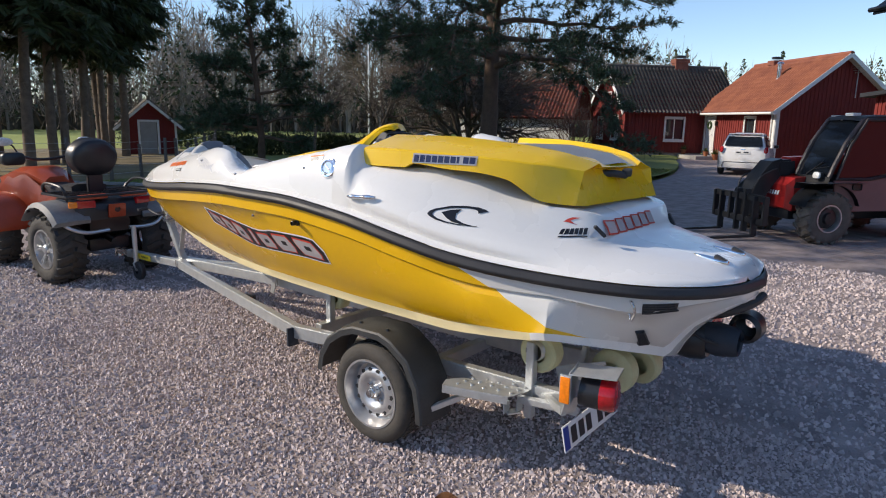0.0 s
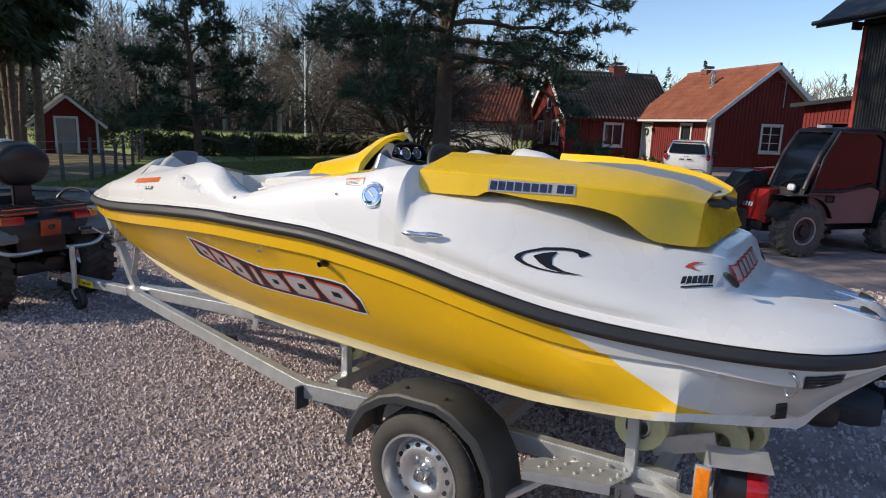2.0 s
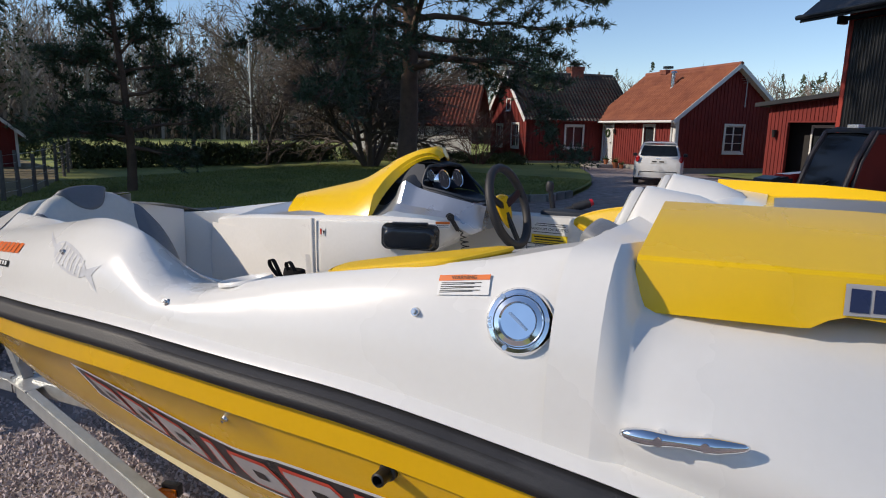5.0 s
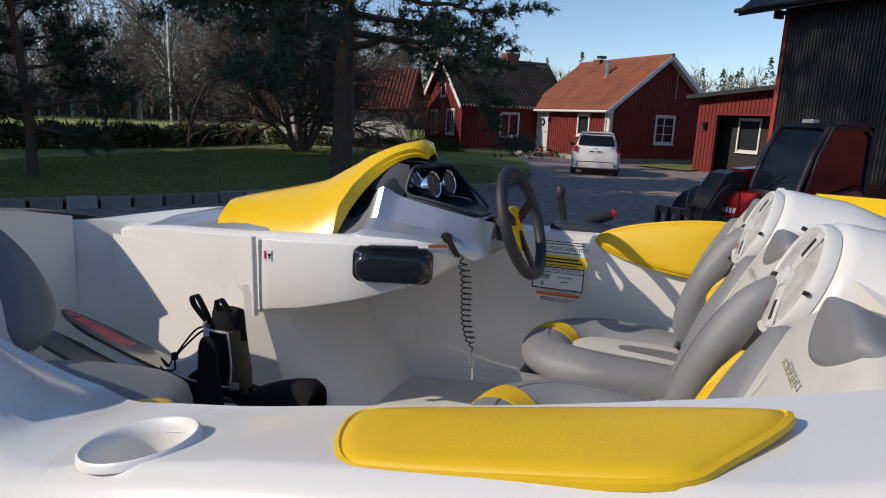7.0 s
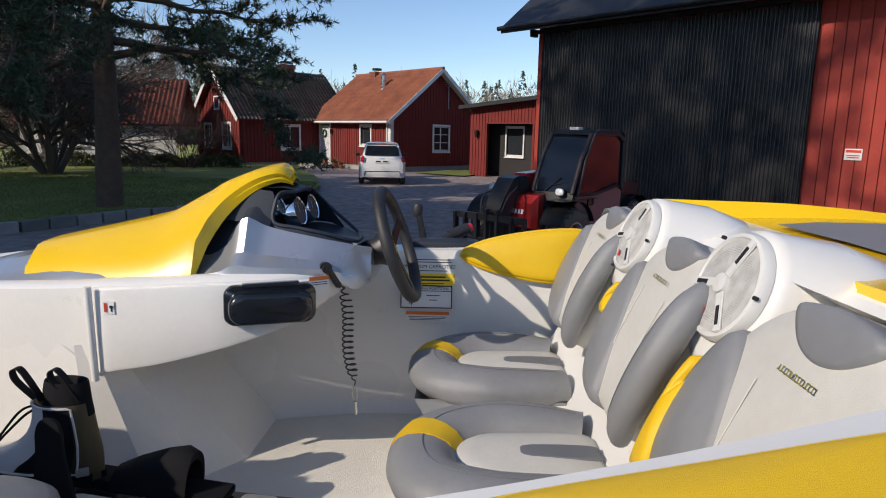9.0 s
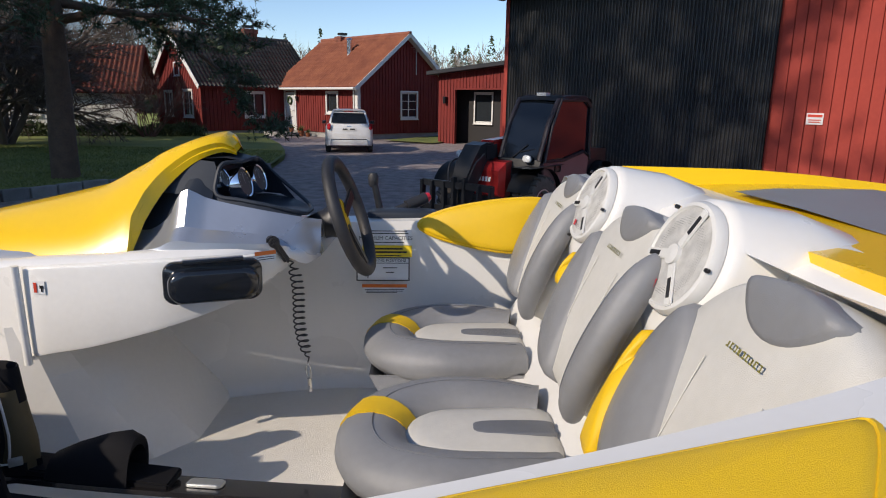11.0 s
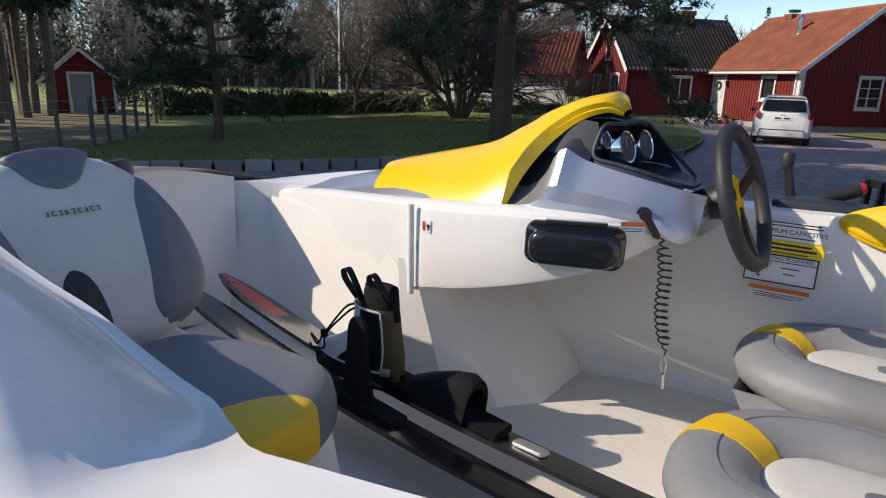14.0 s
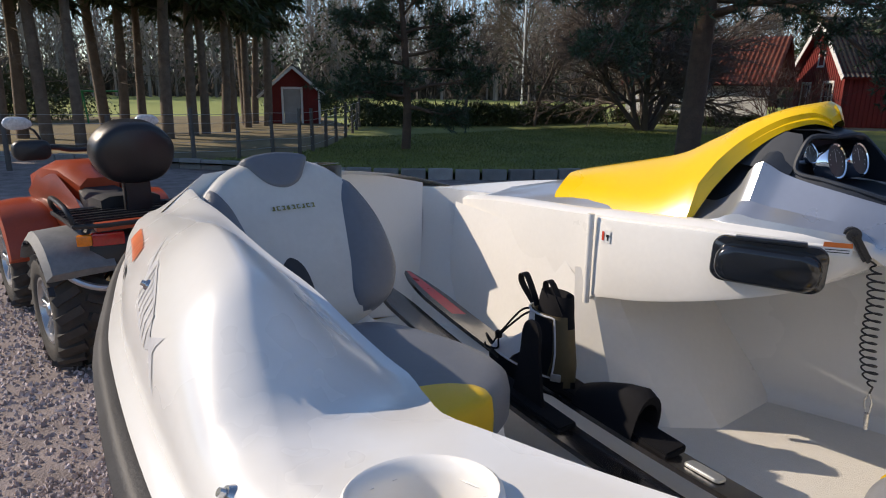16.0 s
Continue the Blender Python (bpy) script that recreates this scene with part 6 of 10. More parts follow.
def stern_decal(poly, mat, name, lift):
    bm = bmesh.new()
    bm.faces.new([bm.verts.new((0, y, z)) for y, z in poly])
    for _ in range(3):
        bmesh.ops.subdivide_edges(bm, edges=[e for e in bm.edges if e.calc_length() > 0.02], cuts=1, use_grid_fill=True)
    for v in bm.verts:
        v.co = on_side(v.co.y, v.co.z, lift, (-1, 0, 0), 3.0)
    return part(name, bm, mat, stern_name, angle=80)


for i in range(6):
    y = -0.47 + 0.094 * i
    stern_decal([(y, 1.250), (y + 0.088, 1.246), (y + 0.088, 1.312), (y, 1.318)], DECAL_RED, "block_edge", 0.004)
    stern_decal([(y + 0.008, 1.257), (y + 0.08, 1.253), (y + 0.08, 1.305), (y + 0.008, 1.311)], DECAL_GREY, "block", 0.006)
# black strap hooks at the engine cover, rear handle, stern cleats
for p, q in (((1.085, -0.565, 1.302), (1.125, -0.535, 1.255)), ((1.085, 0.415, 1.262), (1.125, 0.42, 1.195))):
    bm = bmesh.new()
    beam(bm, p, q, 0.035, 0.018, 0.004)
    part("strap_hook", bm, BLACK_RUBBER, boat, "black rubber strap hook")
bm = bmesh.new()
tube(bm, smooth_path([(0.99, -0.02, 1.50), (0.96, -0.10, 1.512), (0.905, -0.17, 1.515)], 4), 0.019, 10)
box(bm, (0.99, 0.0, 1.515), (0.05, 0.09, 0.04), (0, 0, 20), 0.01)
part("rear_handle", bm, BLACK_RUBBER, boat, "black rubber grab handle", angle=60)
for y in (-0.205, 0.10):
    bm = bmesh.new()
    z = curve_at(AFT, 1.52, 9) - LEAN * (y + 1) + 0.002
    pillow(bm, smooth_loop([(-0.09, 0), (-0.03, 0.022), (0.05, 0.03), (0.075, 0.0), (0.05, -0.03), (-0.03, -0.022)], 4), 0.012, 0.006, pose(1.52, y, z - 0.01, 0, 7, 0))
    part("stern_cleat", bm, CHROME, boat, "recessed stern cleat", angle=60)
    bm = bmesh.new()
    beam(bm, (1.53, y, z + 0.012), (1.585, y, z - 0.012), 0.03, 0.02, 0.004)
    part("cleat_clip", bm, BLACK_RUBBER, boat)
for y, x in ((-0.10, 1.642), (0.02, 1.648)):
    bm = bmesh.new()
    box(bm, (x, y, 1.118 - LEAN * (y + 1) + 0.0), (0.012, 0.06, 0.004), (0, 38, 0), 0)
    part("rating_sticker", bm, STICKER_ORANGE, boat, "small orange sticker")
# jet pump and steering nozzle under the stern
jet = new("jet_drive")
jet.parent = boat
bm = bmesh.new()
lathe(bm, [(1.36, 0.10), (1.44, 0.105), (1.50, 0.095), (1.52, 0.08), (1.515, 0.06), (1.44, 0.055)], (0, YC - 0.06, 0.72), "x", 24)
part("pump_housing", bm, BLACK_PLASTIC, jet, "black jet pump housing")
bm = bmesh.new()
lathe(bm, [(1.50, 0.075), (1.56, 0.085), (1.64, 0.072), (1.66, 0.062), (1.65, 0.052), (1.54, 0.055)], (0, YC - 0.06, 0.74), "x", 24)
part("steering_nozzle", bm, DARK_PLASTIC, jet, "dark steering nozzle")
bm = bmesh.new()
lathe(bm, [(0.0, 0.055), (0.02, 0.075), (0.10, 0.08), (0.14, 0.07), (0.16, 0.03)], (1.66, YC - 0.02, 0.80), "y", 20)
part("reverse_bucket", bm, BLACK_PLASTIC, jet, "black reverse bucket")
bm = bmesh.new()
tube(bm, smooth_path([(1.5, YC - 0.1, 0.86), (1.60, YC - 0.12, 0.90), (1.68, YC + 0.02, 0.93), (1.70, YC + 0.12, 0.95)], 5), 0.022, 8)
tube(bm, smooth_path([(1.42, YC - 0.13, 0.80), (1.5, YC - 0.16, 0.76), (1.58, YC - 0.14, 0.74)], 5), 0.009, 6)
box(bm, (1.46, YC - 0.15, 0.775), (0.03, 0.03, 0.03), (10, 20, 0), 0.006)
part("linkage", bm, BLACK_RUBBER, jet, "dark steering linkage")
bm = bmesh.new()
box(bm, (1.45, YC - 0.155, 0.80), (0.05, 0.012, 0.014), (0, 30, 0), 0.003)
rod(bm, (1.47, YC - 0.17, 0.79), (1.47, YC - 0.14, 0.79), 0.008)
part("linkage_bolt", bm, STEEL, jet)
# dark panel in the middle of the engine cover and yellow trim at the bow
bm = bmesh.new()
loft(bm, [[(x, YC - w, curve_at(COWL, x, 7) + 0.006 - LEAN * 0.94), (x, YC - w * 0.5, curve_at(COWL, x, 7) + 0.008 - LEAN * 0.95), (x, YC, curve_at(COWL, x, 7) + 0.010 - LEAN * 0.96), (x, YC + w * 0.5, curve_at(COWL, x, 7) + 0.008 - LEAN * 0.97), (x, YC + w, curve_at(COWL, x, 7) + 0.006 - LEAN * 0.98)] for x, w in ((0.14, 0.31), (0.25, 0.33), (0.5, 0.32), (0.8, 0.25), (0.95, 0.15))])
part("cover_panel", bm, GREY_VINYL, boat, "grey vinyl panel on the engine cover")
bm = bmesh.new()
rows = []
for x in steps(-3.15, -2.42, 10):
    hc, zc = curve_at(CREST, x, 1), curve_at(CREST, x, 2)
    w = 0.10 * min(1, (x + 3.2) / 0.3)
    rows.append([(x, YC - hc * u, zc + rise_at(x) * (1 - u * u) + 0.004 - LEAN * (0.96 - hc * u)) for u in (0.80, 0.80 - w, 0.80 - 2 * w, 0.80 - 3 * w)])
loft(bm, rows)
part("bow_stripe", bm, GEL_YELLOW, boat, "yellow stripe on the foredeck")
bm = bmesh.new()
p0 = Vector((-3.30, -0.26, 1.245))
lathe(bm, [(-0.01, 0.03), (0.01, 0.03), (0.03, 0.02), (0.04, 0.001)], p0, "z", 14)
tube(bm, [p0 + Vector((-0.05, 0, 0.03)), p0 + Vector((0.05, 0.02, 0.035))], 0.01, 8)
part("bow_cleat", bm, CHROME, boat, "chrome bow cleat")


# ---- the boat trailer ----
trailer = thing("boat_trailer", pose(0, 0, 0), "galvanised single-axle boat trailer on gravel", "trailer")
PORT, STAR = -0.62, 0.58


def tpart(name, mat=GALV, label="", **k):
    global bm
    return part(name, bm, mat, trailer, label, **k)


bm = bmesh.new()
beam(bm, (-4.70, -0.02, 0.265), (-3.45, -0.02, 0.315), 0.07, 0.075, 0.006)
tpart("drawbar")
for y, n in ((PORT, "port"), (STAR, "star")):
    bm = bmesh.new()
    s = -1 if y < 0 else 1
    beam(bm, (-3.52, -0.02 + s * 0.05, 0.325), (-0.82, y - 0.16 * -s * -1 * 0 + s * 0.16, 0.415), 0.055, 0.085, 0.006)
    beam(bm, (-0.84, y + s * 0.16, 0.415), (0.25, y + s * 0.02, 0.43), 0.055, 0.085, 0.006)
    beam(bm, (0.25, y + s * 0.02, 0.43), (1.02, y - s * 0.0, 0.44), 0.055, 0.085, 0.006)
    tpart("side_frame")
    bm = bmesh.new()
    box(bm, (-0.84, y + s * 0.19, 0.385), (0.02, 0.075, 0.12), (0, 0, 10 * s), 0.003)
    tpart("bracket", DARK_PLASTIC)
bm = bmesh.new()
beam(bm, (-3.45, -0.02, 0.345), (-2.0, -0.02, 0.41), 0.06, 0.09, 0.006)
beam(bm, (-2.0, -0.02, 0.41), (0.9, -0.02, 0.40), 0.06, 0.09, 0.006)
tpart("keel_beam")
for x, z in ((-0.75, 0.42), (0.12, 0.36), (0.93, 0.42)):
    bm = bmesh.new()
    beam(bm, (x, PORT - 0.05, z), (x, STAR + 0.05, z), 0.06, 0.07, 0.005)
    tpart("cross_member")
bm = bmesh.new()
beam(bm, (0, -0.80, 0.29), (0, 0.76, 0.29), 0.07, 0.07, 0.008)
tpart("axle")
# gusset where the frame meets the drawbar
bm = bmesh.new()
pillow(bm, [(-0.10, -0.08), (0.16, -0.13), (0.16, 0.13), (-0.10, 0.08)], 0.006, 0.0, pose(-3.5, -0.02, 0.37))
tpart("gusset_plate", smooth=False)
for x in (-3.62, -3.56):
    bm = bmesh.new()
    tube(bm, [(x, -0.065, 0.285), (x, -0.065, 0.375), (x, 0.025, 0.375), (x, 0.025, 0.285)], 0.006, 6, closed=True)
    tpart("u_bolt", STEEL)
# winch post, bow stop and winch
bm = bmesh.new()
beam(bm, (-3.55, -0.02, 0.36), (-3.98, -0.02, 1.10), 0.06, 0.06, 0.005)
tpart("winch_post")
bm = bmesh.new()
beam(bm, (-3.78, -0.02, 0.74), (-3.42, -0.02, 0.90), 0.05, 0.05, 0.004)
beam(bm, (-3.60, -0.02, 0.40), (-3.45, -0.02, 0.86), 0.045, 0.012, 0.002)
tpart("bow_stop_arm")
bm = bmesh.new()
lathe(bm, [(-0.06, 0.02), (-0.06, 0.055), (-0.02, 0.035), (0.02, 0.035), (0.06, 0.055), (0.06, 0.02)], (-3.40, -0.02, 0.92), "y", 18)
tpart("bow_roller", BLACK_RUBBER, "black rubber bow roller")
bm = bmesh.new()
lathe(bm, [(-0.055, 0.01), (-0.055, 0.06), (-0.045, 0.06), (-0.04, 0.03), (0.04, 0.03), (0.045, 0.06), (0.055, 0.06), (0.055, 0.01)], (-3.74, -0.02, 0.80), "y", 18)
box(bm, (-3.74, -0.02, 0.765), (0.10, 0.13, 0.05), (0, -30, 0), 0.004)
tpart("winch", STEEL, "hand winch")
bm = bmesh.new()
tube(bm, smooth_path([(-3.76, -0.08, 0.80), (-3.80, -0.12, 0.80), (-3.98, -0.13, 0.84)], 4), 0.009, 8)
rod(bm, (-3.98, -0.13, 0.84), (-3.98, -0.23, 0.84), 0.015)
tpart("winch_handle", BLACK_RUBBER)
bm = bmesh.new()
tube(bm, [(-3.74, -0.02, 0.83), (-3.50, -0.03, 0.93)], 0.012, 8)
tpart("winch_strap", DECAL_RED, "red winch strap")
# coupling, jockey wheel, tag
bm = bmesh.new()
beam(bm, (-4.95, -0.02, 0.27), (-4.66, -0.02, 0.275), 0.08, 0.07, 0.012)
rod(bm, (-4.92, -0.02, 0.21), (-4.92, -0.02, 0.30), 0.05, 0.04, seg=18)
tpart("coupling", STEEL)
bm = bmesh.new()
rod(bm, (-4.38, -0.10, 0.2), (-4.38, -0.10, 0.62), 0.024)
tpart("jockey_tube", GALV)
bm = bmesh.new()
lathe(bm, [(-0.03, 0.03), (-0.028, 0.088), (-0.015, 0.1), (0.015, 0.1), (0.028, 0.088), (0.03, 0.03)], (-4.32, -0.10, 0.135), "y", 22)
tpart("jockey_wheel", BLACK_RUBBER, "black jockey wheel")
bm = bmesh.new()
beam(bm, (-4.38, -0.10, 0.22), (-4.32, -0.10, 0.135), 0.08, 0.012, 0.003)
tpart("jockey_fork")
bars(trailer, plane_at((-4.30, -0.058, 0.281), (1, 0, 0), (0, 0, 1)), [(0, 0, 0.30, 0.06)], STICKER_YELLOW, "maker_tag")
bars(trailer, plane_at((-4.30, -0.060, 0.281), (1, 0, 0), (0, 0, 1)), [(-0.03 + 0.022 * i, 0, 0.013, 0.022) for i in range(7)], INK, "tag_print")

# wheels
bmw = None


def make_wheel(y, s):
    hubm = new("wheel")
    hubm.parent = trailer
    hubm.matrix_basis = pose(0, y, 0.285)
    f = s   # outward
    bm = bmesh.new()
    prof = [(-0.075, 0.19), (-0.085, 0.20), (-0.09, 0.235), (-0.082, 0.265), (-0.066, 0.279), (-0.05, 0.285), (0.05, 0.285), (0.066, 0.279), (0.082, 0.265), (0.09, 0.235), (0.085, 0.20), (0.075, 0.19)]
    lathe(bm, [(a, r) for a, r in prof], (0, 0, 0), "y", 56)
    part("tyre", bm, TYRE, hubm, "worn road tyre", angle=50)
    bm = bmesh.new()
    for k in range(56):
        a0 = math.tau * k / 56
        for off in (-0.042, 0.0, 0.042):
            c = Vector((0.2862 * math.cos(a0 + off), off * 0.9, 0.2862 * math.sin(a0 + off)))
            t = pose(*c, 0, 0, 0) @ Matrix.Rotation(-a0 - off, 4, "Y")
            r = bmesh.ops.create_cube(bm, size=1.0, matrix=t @ Matrix.Diagonal((0.006, 0.034, 0.022, 1)))
    part("tread", bm, TYRE, hubm, smooth=False)
    bm = bmesh.new()
    lathe(bm, [(f * 0.078, 0.196), (f * 0.088, 0.197), (f * 0.088, 0.186), (f * 0.070, 0.180), (f * 0.045, 0.172), (f * 0.02, 0.165), (f * 0.015, 0.150), (f * 0.04, 0.140), (f * 0.052, 0.118), (f * 0.054, 0.10), (f * 0.045, 0.082), (f * 0.030, 0.065), (f * 0.028, 0.05), (f * 0.028, 0.034)], (0, 0, 0), "y", 48)
    part("rim", bm, RIM_STEEL, hubm, "silver pressed steel rim", angle=35)
    for k in range(14):
        a0 = math.tau * k / 14
        bm = bmesh.new()
        c = Vector((0.129 * math.cos(a0), f * 0.047, 0.129 * math.sin(a0)))
        rod(bm, c - Vector((0, f * 0.002, 0)), c + Vector((0, f * 0.003, 0)), 0.0125, seg=12)
        part("rim_hole", bm, BLACK_RUBBER, hubm)
    bm = bmesh.new()
    lathe(bm, [(f * 0.02, 0.036), (f * 0.062, 0.034), (f * 0.072, 0.028), (f * 0.074, 0.022), (f * 0.09, 0.02), (f * 0.092, 0.001)], (0, 0, 0), "y", 24)
    part("hub_cap", bm, STEEL, hubm, "dusty hub with grease cap")
    for k in range(4):
        a0 = math.tau * (k + 0.5) / 4
        bm = bmesh.new()
        c = Vector((0.052 * math.cos(a0), f * 0.03, 0.052 * math.sin(a0)))
        rod(bm, c, c + Vector((0, f * 0.022, 0)), 0.0105, 0.009, seg=6)
        part("wheel_bolt", bm, STEEL, hubm)
    return hubm


make_wheel(-0.87, -1)
make_wheel(0.83, 1)
# mudguards: an angular plastic arch
ARCHP = [(-0.40, 0.345), (-0.375, 0.45), (-0.31, 0.55), (-0.20, 0.625), (-0.10, 0.66), (0.10, 0.665), (0.18, 0.64), (0.30, 0.56), (0.375, 0.43), (0.40, 0.30), (0.405, 0.235)]
for y0, y1 in ((-0.985, -0.745), (0.705, 0.945)):
    bm = bmesh.new()
    out = y0 if y0 < 0 else y1
    inn = y1 if y0 < 0 else y0
    d = 1 if y0 < 0 else -1
    rings = []
    for x, z in ARCHP:
        n = Vector((x, 0, z - 0.25)).normalized()
        P = lambda y, k: (x + n.x * k, y, z + n.z * k)
        rings.append([P(out, -0.042), P(out - d * 0.002, -0.01), P(out + d * 0.006, 0.0), P(out + d * 0.05, 0.008), P((out + inn) / 2 - d * 0.02, 0.009), P((out + inn) / 2, 0.013), P(inn - d * 0.04, 0.012), P(inn, 0.002), P(inn, -0.035), P(inn - d * 0.01, -0.030), P(inn - d * 0.02, -0.006), P(out + d * 0.02, -0.012), P(out + d * 0.006, -0.04)])
    loft(bm, rings, closed=True, cap=True)
    tpart("mudguard", FENDER_PLASTIC, "weathered black plastic mudguard", angle=35)
    for x in (-0.09, 0.11):
        bm = bmesh.new()
        rod(bm, (x, (out + inn) / 2 - d * 0.06, 0.668), (x, (out + inn) / 2 - d * 0.06, 0.679), 0.012, 0.009, seg=10)
        tpart("rivet", BLACK_PLASTIC)
bm = bmesh.new()
beam(bm, (0.37, -0.93, 0.29), (0.62, -0.64, 0.42), 0.03, 0.03, 0.003)
tpart("mudguard_stay", GALV)

# chequered step plate behind the wheel
step = new("step_plate")
step.parent = trailer
bm = bmesh.new()
q = [(0.44, -0.835), (0.47, -0.905), (0.80, -0.81), (0.845, -0.69), (0.84, -0.66), (0.50, -0.76)]
pillow(bm, q, 0.006, 0.0, pose(0, 0, 0.452), rings=(1.0, 1.0, 1.0))
pillow(bm, [(0.47, -0.905), (0.80, -0.81), (0.80, -0.805), (0.47, -0.90)], 0.04, 0.0, pose(0, 0, 0.415), rings=(1.0, 1.0, 1.0))
part("plate", bm, GALV, step, smooth=False)
for i in range(5):
    for j in range(3):
        bm = bmesh.new()
        c = Vector((0.52 + 0.068 * i + 0.012 * j, -0.84 + 0.019 * i + 0.052 * j + (0.012 if i % 2 else 0), 0.458))
        lathe(bm, [(0, 0.010), (0.005, 0.009), (0.007, 0.005), (0.006, 0.001)], c, "z", 10)
        part("stud", bm, GALV, step)
# rear posts with rollers
def roller(name, c, r, w, axis="y"):
    bm = bmesh.new()
    lathe(bm, [(-w / 2, r * 0.45), (-w / 2, r * 0.86), (-w * 0.4, r * 0.97), (-w * 0.15, r), (w * 0.15, r), (w * 0.4, r * 0.97), (w / 2, r * 0.86), (w / 2, r * 0.45), (w * 0.3, r * 0.4), (w * 0.28, r * 0.12)], c, axis, 30)
    return part(name, bm, ROLLER, trailer, "cream polyurethane keel roller")


for s, y in ((-1, -0.66), (1, 0.62)):
    bm = bmesh.new()
    beam(bm, (0.83, y - s * 0.02, 0.30), (0.83, y - s * 0.02, 0.70), 0.045, 0.045, 0.004, up=(1, 0, 0))
    tpart("roller_post")
    roller("side_roller", (0.84, y - s * 0.10, 0.63), 0.105, 0.10)
    bm = bmesh.new()
    lathe(bm, [(-0.03, 0.045), (-0.01, 0.052), (0.0, 0.045), (0.01, 0.052), (0.03, 0.045)], (0.84, y - s * 0.045, 0.65), "y", 18)
    tpart("roller_hub", GALV)
    bm = bmesh.new()
    beam(bm, (-0.74, y - s * 0.09, 0.33), (-0.74, y - s * 0.09, 0.66), 0.045, 0.045, 0.004, up=(1, 0, 0))
    tpart("front_post")
    roller("front_roller", (-0.74, y - s * 0.16, 0.61), 0.085, 0.08)
for y, x, r in ((-0.24, 1.10, 0.12), (0.13, 1.10, 0.12), (-0.06, 1.18, 0.10)):
    roller("stern_roller", (x, y, 0.50), r, 0.10)
bm = bmesh.new()
beam(bm, (0.86, -0.42, 0.47), (1.10, -0.34, 0.535), 0.012, 0.085, 0.003)
beam(bm, (0.86, -0.14, 0.47), (1.12, -0.16, 0.52), 0.012, 0.085, 0.003)
beam(bm, (0.55, -0.02, 0.44), (1.10, -0.02, 0.47), 0.06, 0.06, 0.004)
rod(bm, (1.10, -0.36, 0.50), (1.10, 0.26, 0.50), 0.012)
tpart("rocker_arm")
bm = bmesh.new()
beam(bm, (0.94, -0.30, 0.44), (0.96, -0.30, 0.62), 0.04, 0.03, 0.004, up=(1, 0, 0))
tpart("rocker_post")
# hull cradle bracket half way
bm = bmesh.new()
beam(bm, (-2.02, -0.09, 0.31), (-1.96, -0.09, 0.52), 0.05, 0.01, 0.002, up=(0, 1, 0))
beam(bm, (-2.02, -0.13, 0.50), (-1.90, -0.05, 0.52), 0.05, 0.006, 0.002)
tpart("cradle_bracket")
# rear light bar, lamp cluster and number plate
bm = bmesh.new()
beam(bm, (0.80, -0.70, 0.41), (1.12, -0.70, 0.44), 0.035, 0.035, 0.003)
beam(bm, (0.90, -0.62, 0.43), (1.10, -0.80, 0.47), 0.03, 0.04, 0.003)
tpart("lamp_arm")
bm = bmesh.new()
for a_, b_ in (((0.76, -0.75, 0.34), (0.80, -0.69, 0.34)), ((0.80, -0.69, 0.34), (0.80, -0.69, 0.40)), ((0.76, -0.75, 0.34), (0.76, -0.75, 0.40))):
    beam(bm, a_, b_, 0.05, 0.008, 0.001)
tpart("clamp")
lampm = pose(1.235, -0.80, 0.585, 0, 0, 12)
lamp = new("tail_lamp")
lamp.parent = trailer
lamp.matrix_basis = lampm
bm = bmesh.new()
box(bm, (0.0, 0.05, 0.098), (0.21, 0.16, 0.006), (0, -4, 0), 0.001)
box(bm, (-0.10, 0.05, 0.02), (0.006, 0.15, 0.16), (0, 0, 0), 0.001)
beam(bm, (-0.10, 0.05, -0.05), (-0.12, 0.06, -0.13), 0.10, 0.006, 0.001)
part("lamp_bracket", bm, GALV, lamp, "bent galvanised bracket", smooth=False)
bm = bmesh.new()
rod(bm, (-0.06, 0.05, 0.005), (0.03, 0.05, 0.0), 0.074, seg=28)
part("lamp_housing", bm, BLACK_PLASTIC, lamp)
bm = bmesh.new()
lathe(bm, [(0.03, 0.076), (0.085, 0.075), (0.098, 0.068), (0.104, 0.05), (0.106, 0.001)], (0, 0.05, 0.0), "x", 28)
part("red_lens", bm, RED_LENS, lamp, "round red tail lamp lens")
bm = bmesh.new()
box(bm, (-0.115, -0.03, 0.02), (0.055, 0.016, 0.135), (0, 0, -10), 0.003)
part("side_reflector", bm, GALV, lamp)
bm = bmesh.new()
box(bm, (-0.115, -0.04, 0.02), (0.046, 0.01, 0.122), (0, 0, -10), 0.002)
part("amber_reflector", bm, AMBER, lamp, "amber side reflector")
plate = new("number_plate")
plate.parent = trailer
plate.matrix_basis = plane_at((1.13, -0.56, 0.352), (0.05, 1.0, 0.05), (-0.18, 0, 1))
bm = bmesh.new()
box(bm, (0, 0, 0), (0.52, 0.125, 0.006), (0, 0, 0), 0.002)
part("plate_board", bm, PLATE_WHITE, plate, "white number plate")
bars(plate, pose(-0.235, 0, 0.0035), [(0, 0, 0.045, 0.11)], PLATE_BLUE, "blue_band")
bars(plate, pose(0, 0, 0.0035), [(-0.17, 0, 0.05, 0.08), (-0.10, 0, 0.05, 0.08), (-0.03, 0, 0.05, 0.08), (0.08, 0, 0.05, 0.08), (0.15, 0, 0.05, 0.08), (0.22, 0, 0.04, 0.08)], INK, "plate_bar")
lamp2 = copy_thing(lamp, pose(1.235, 0.72, 0.585, 0, 0, -12))
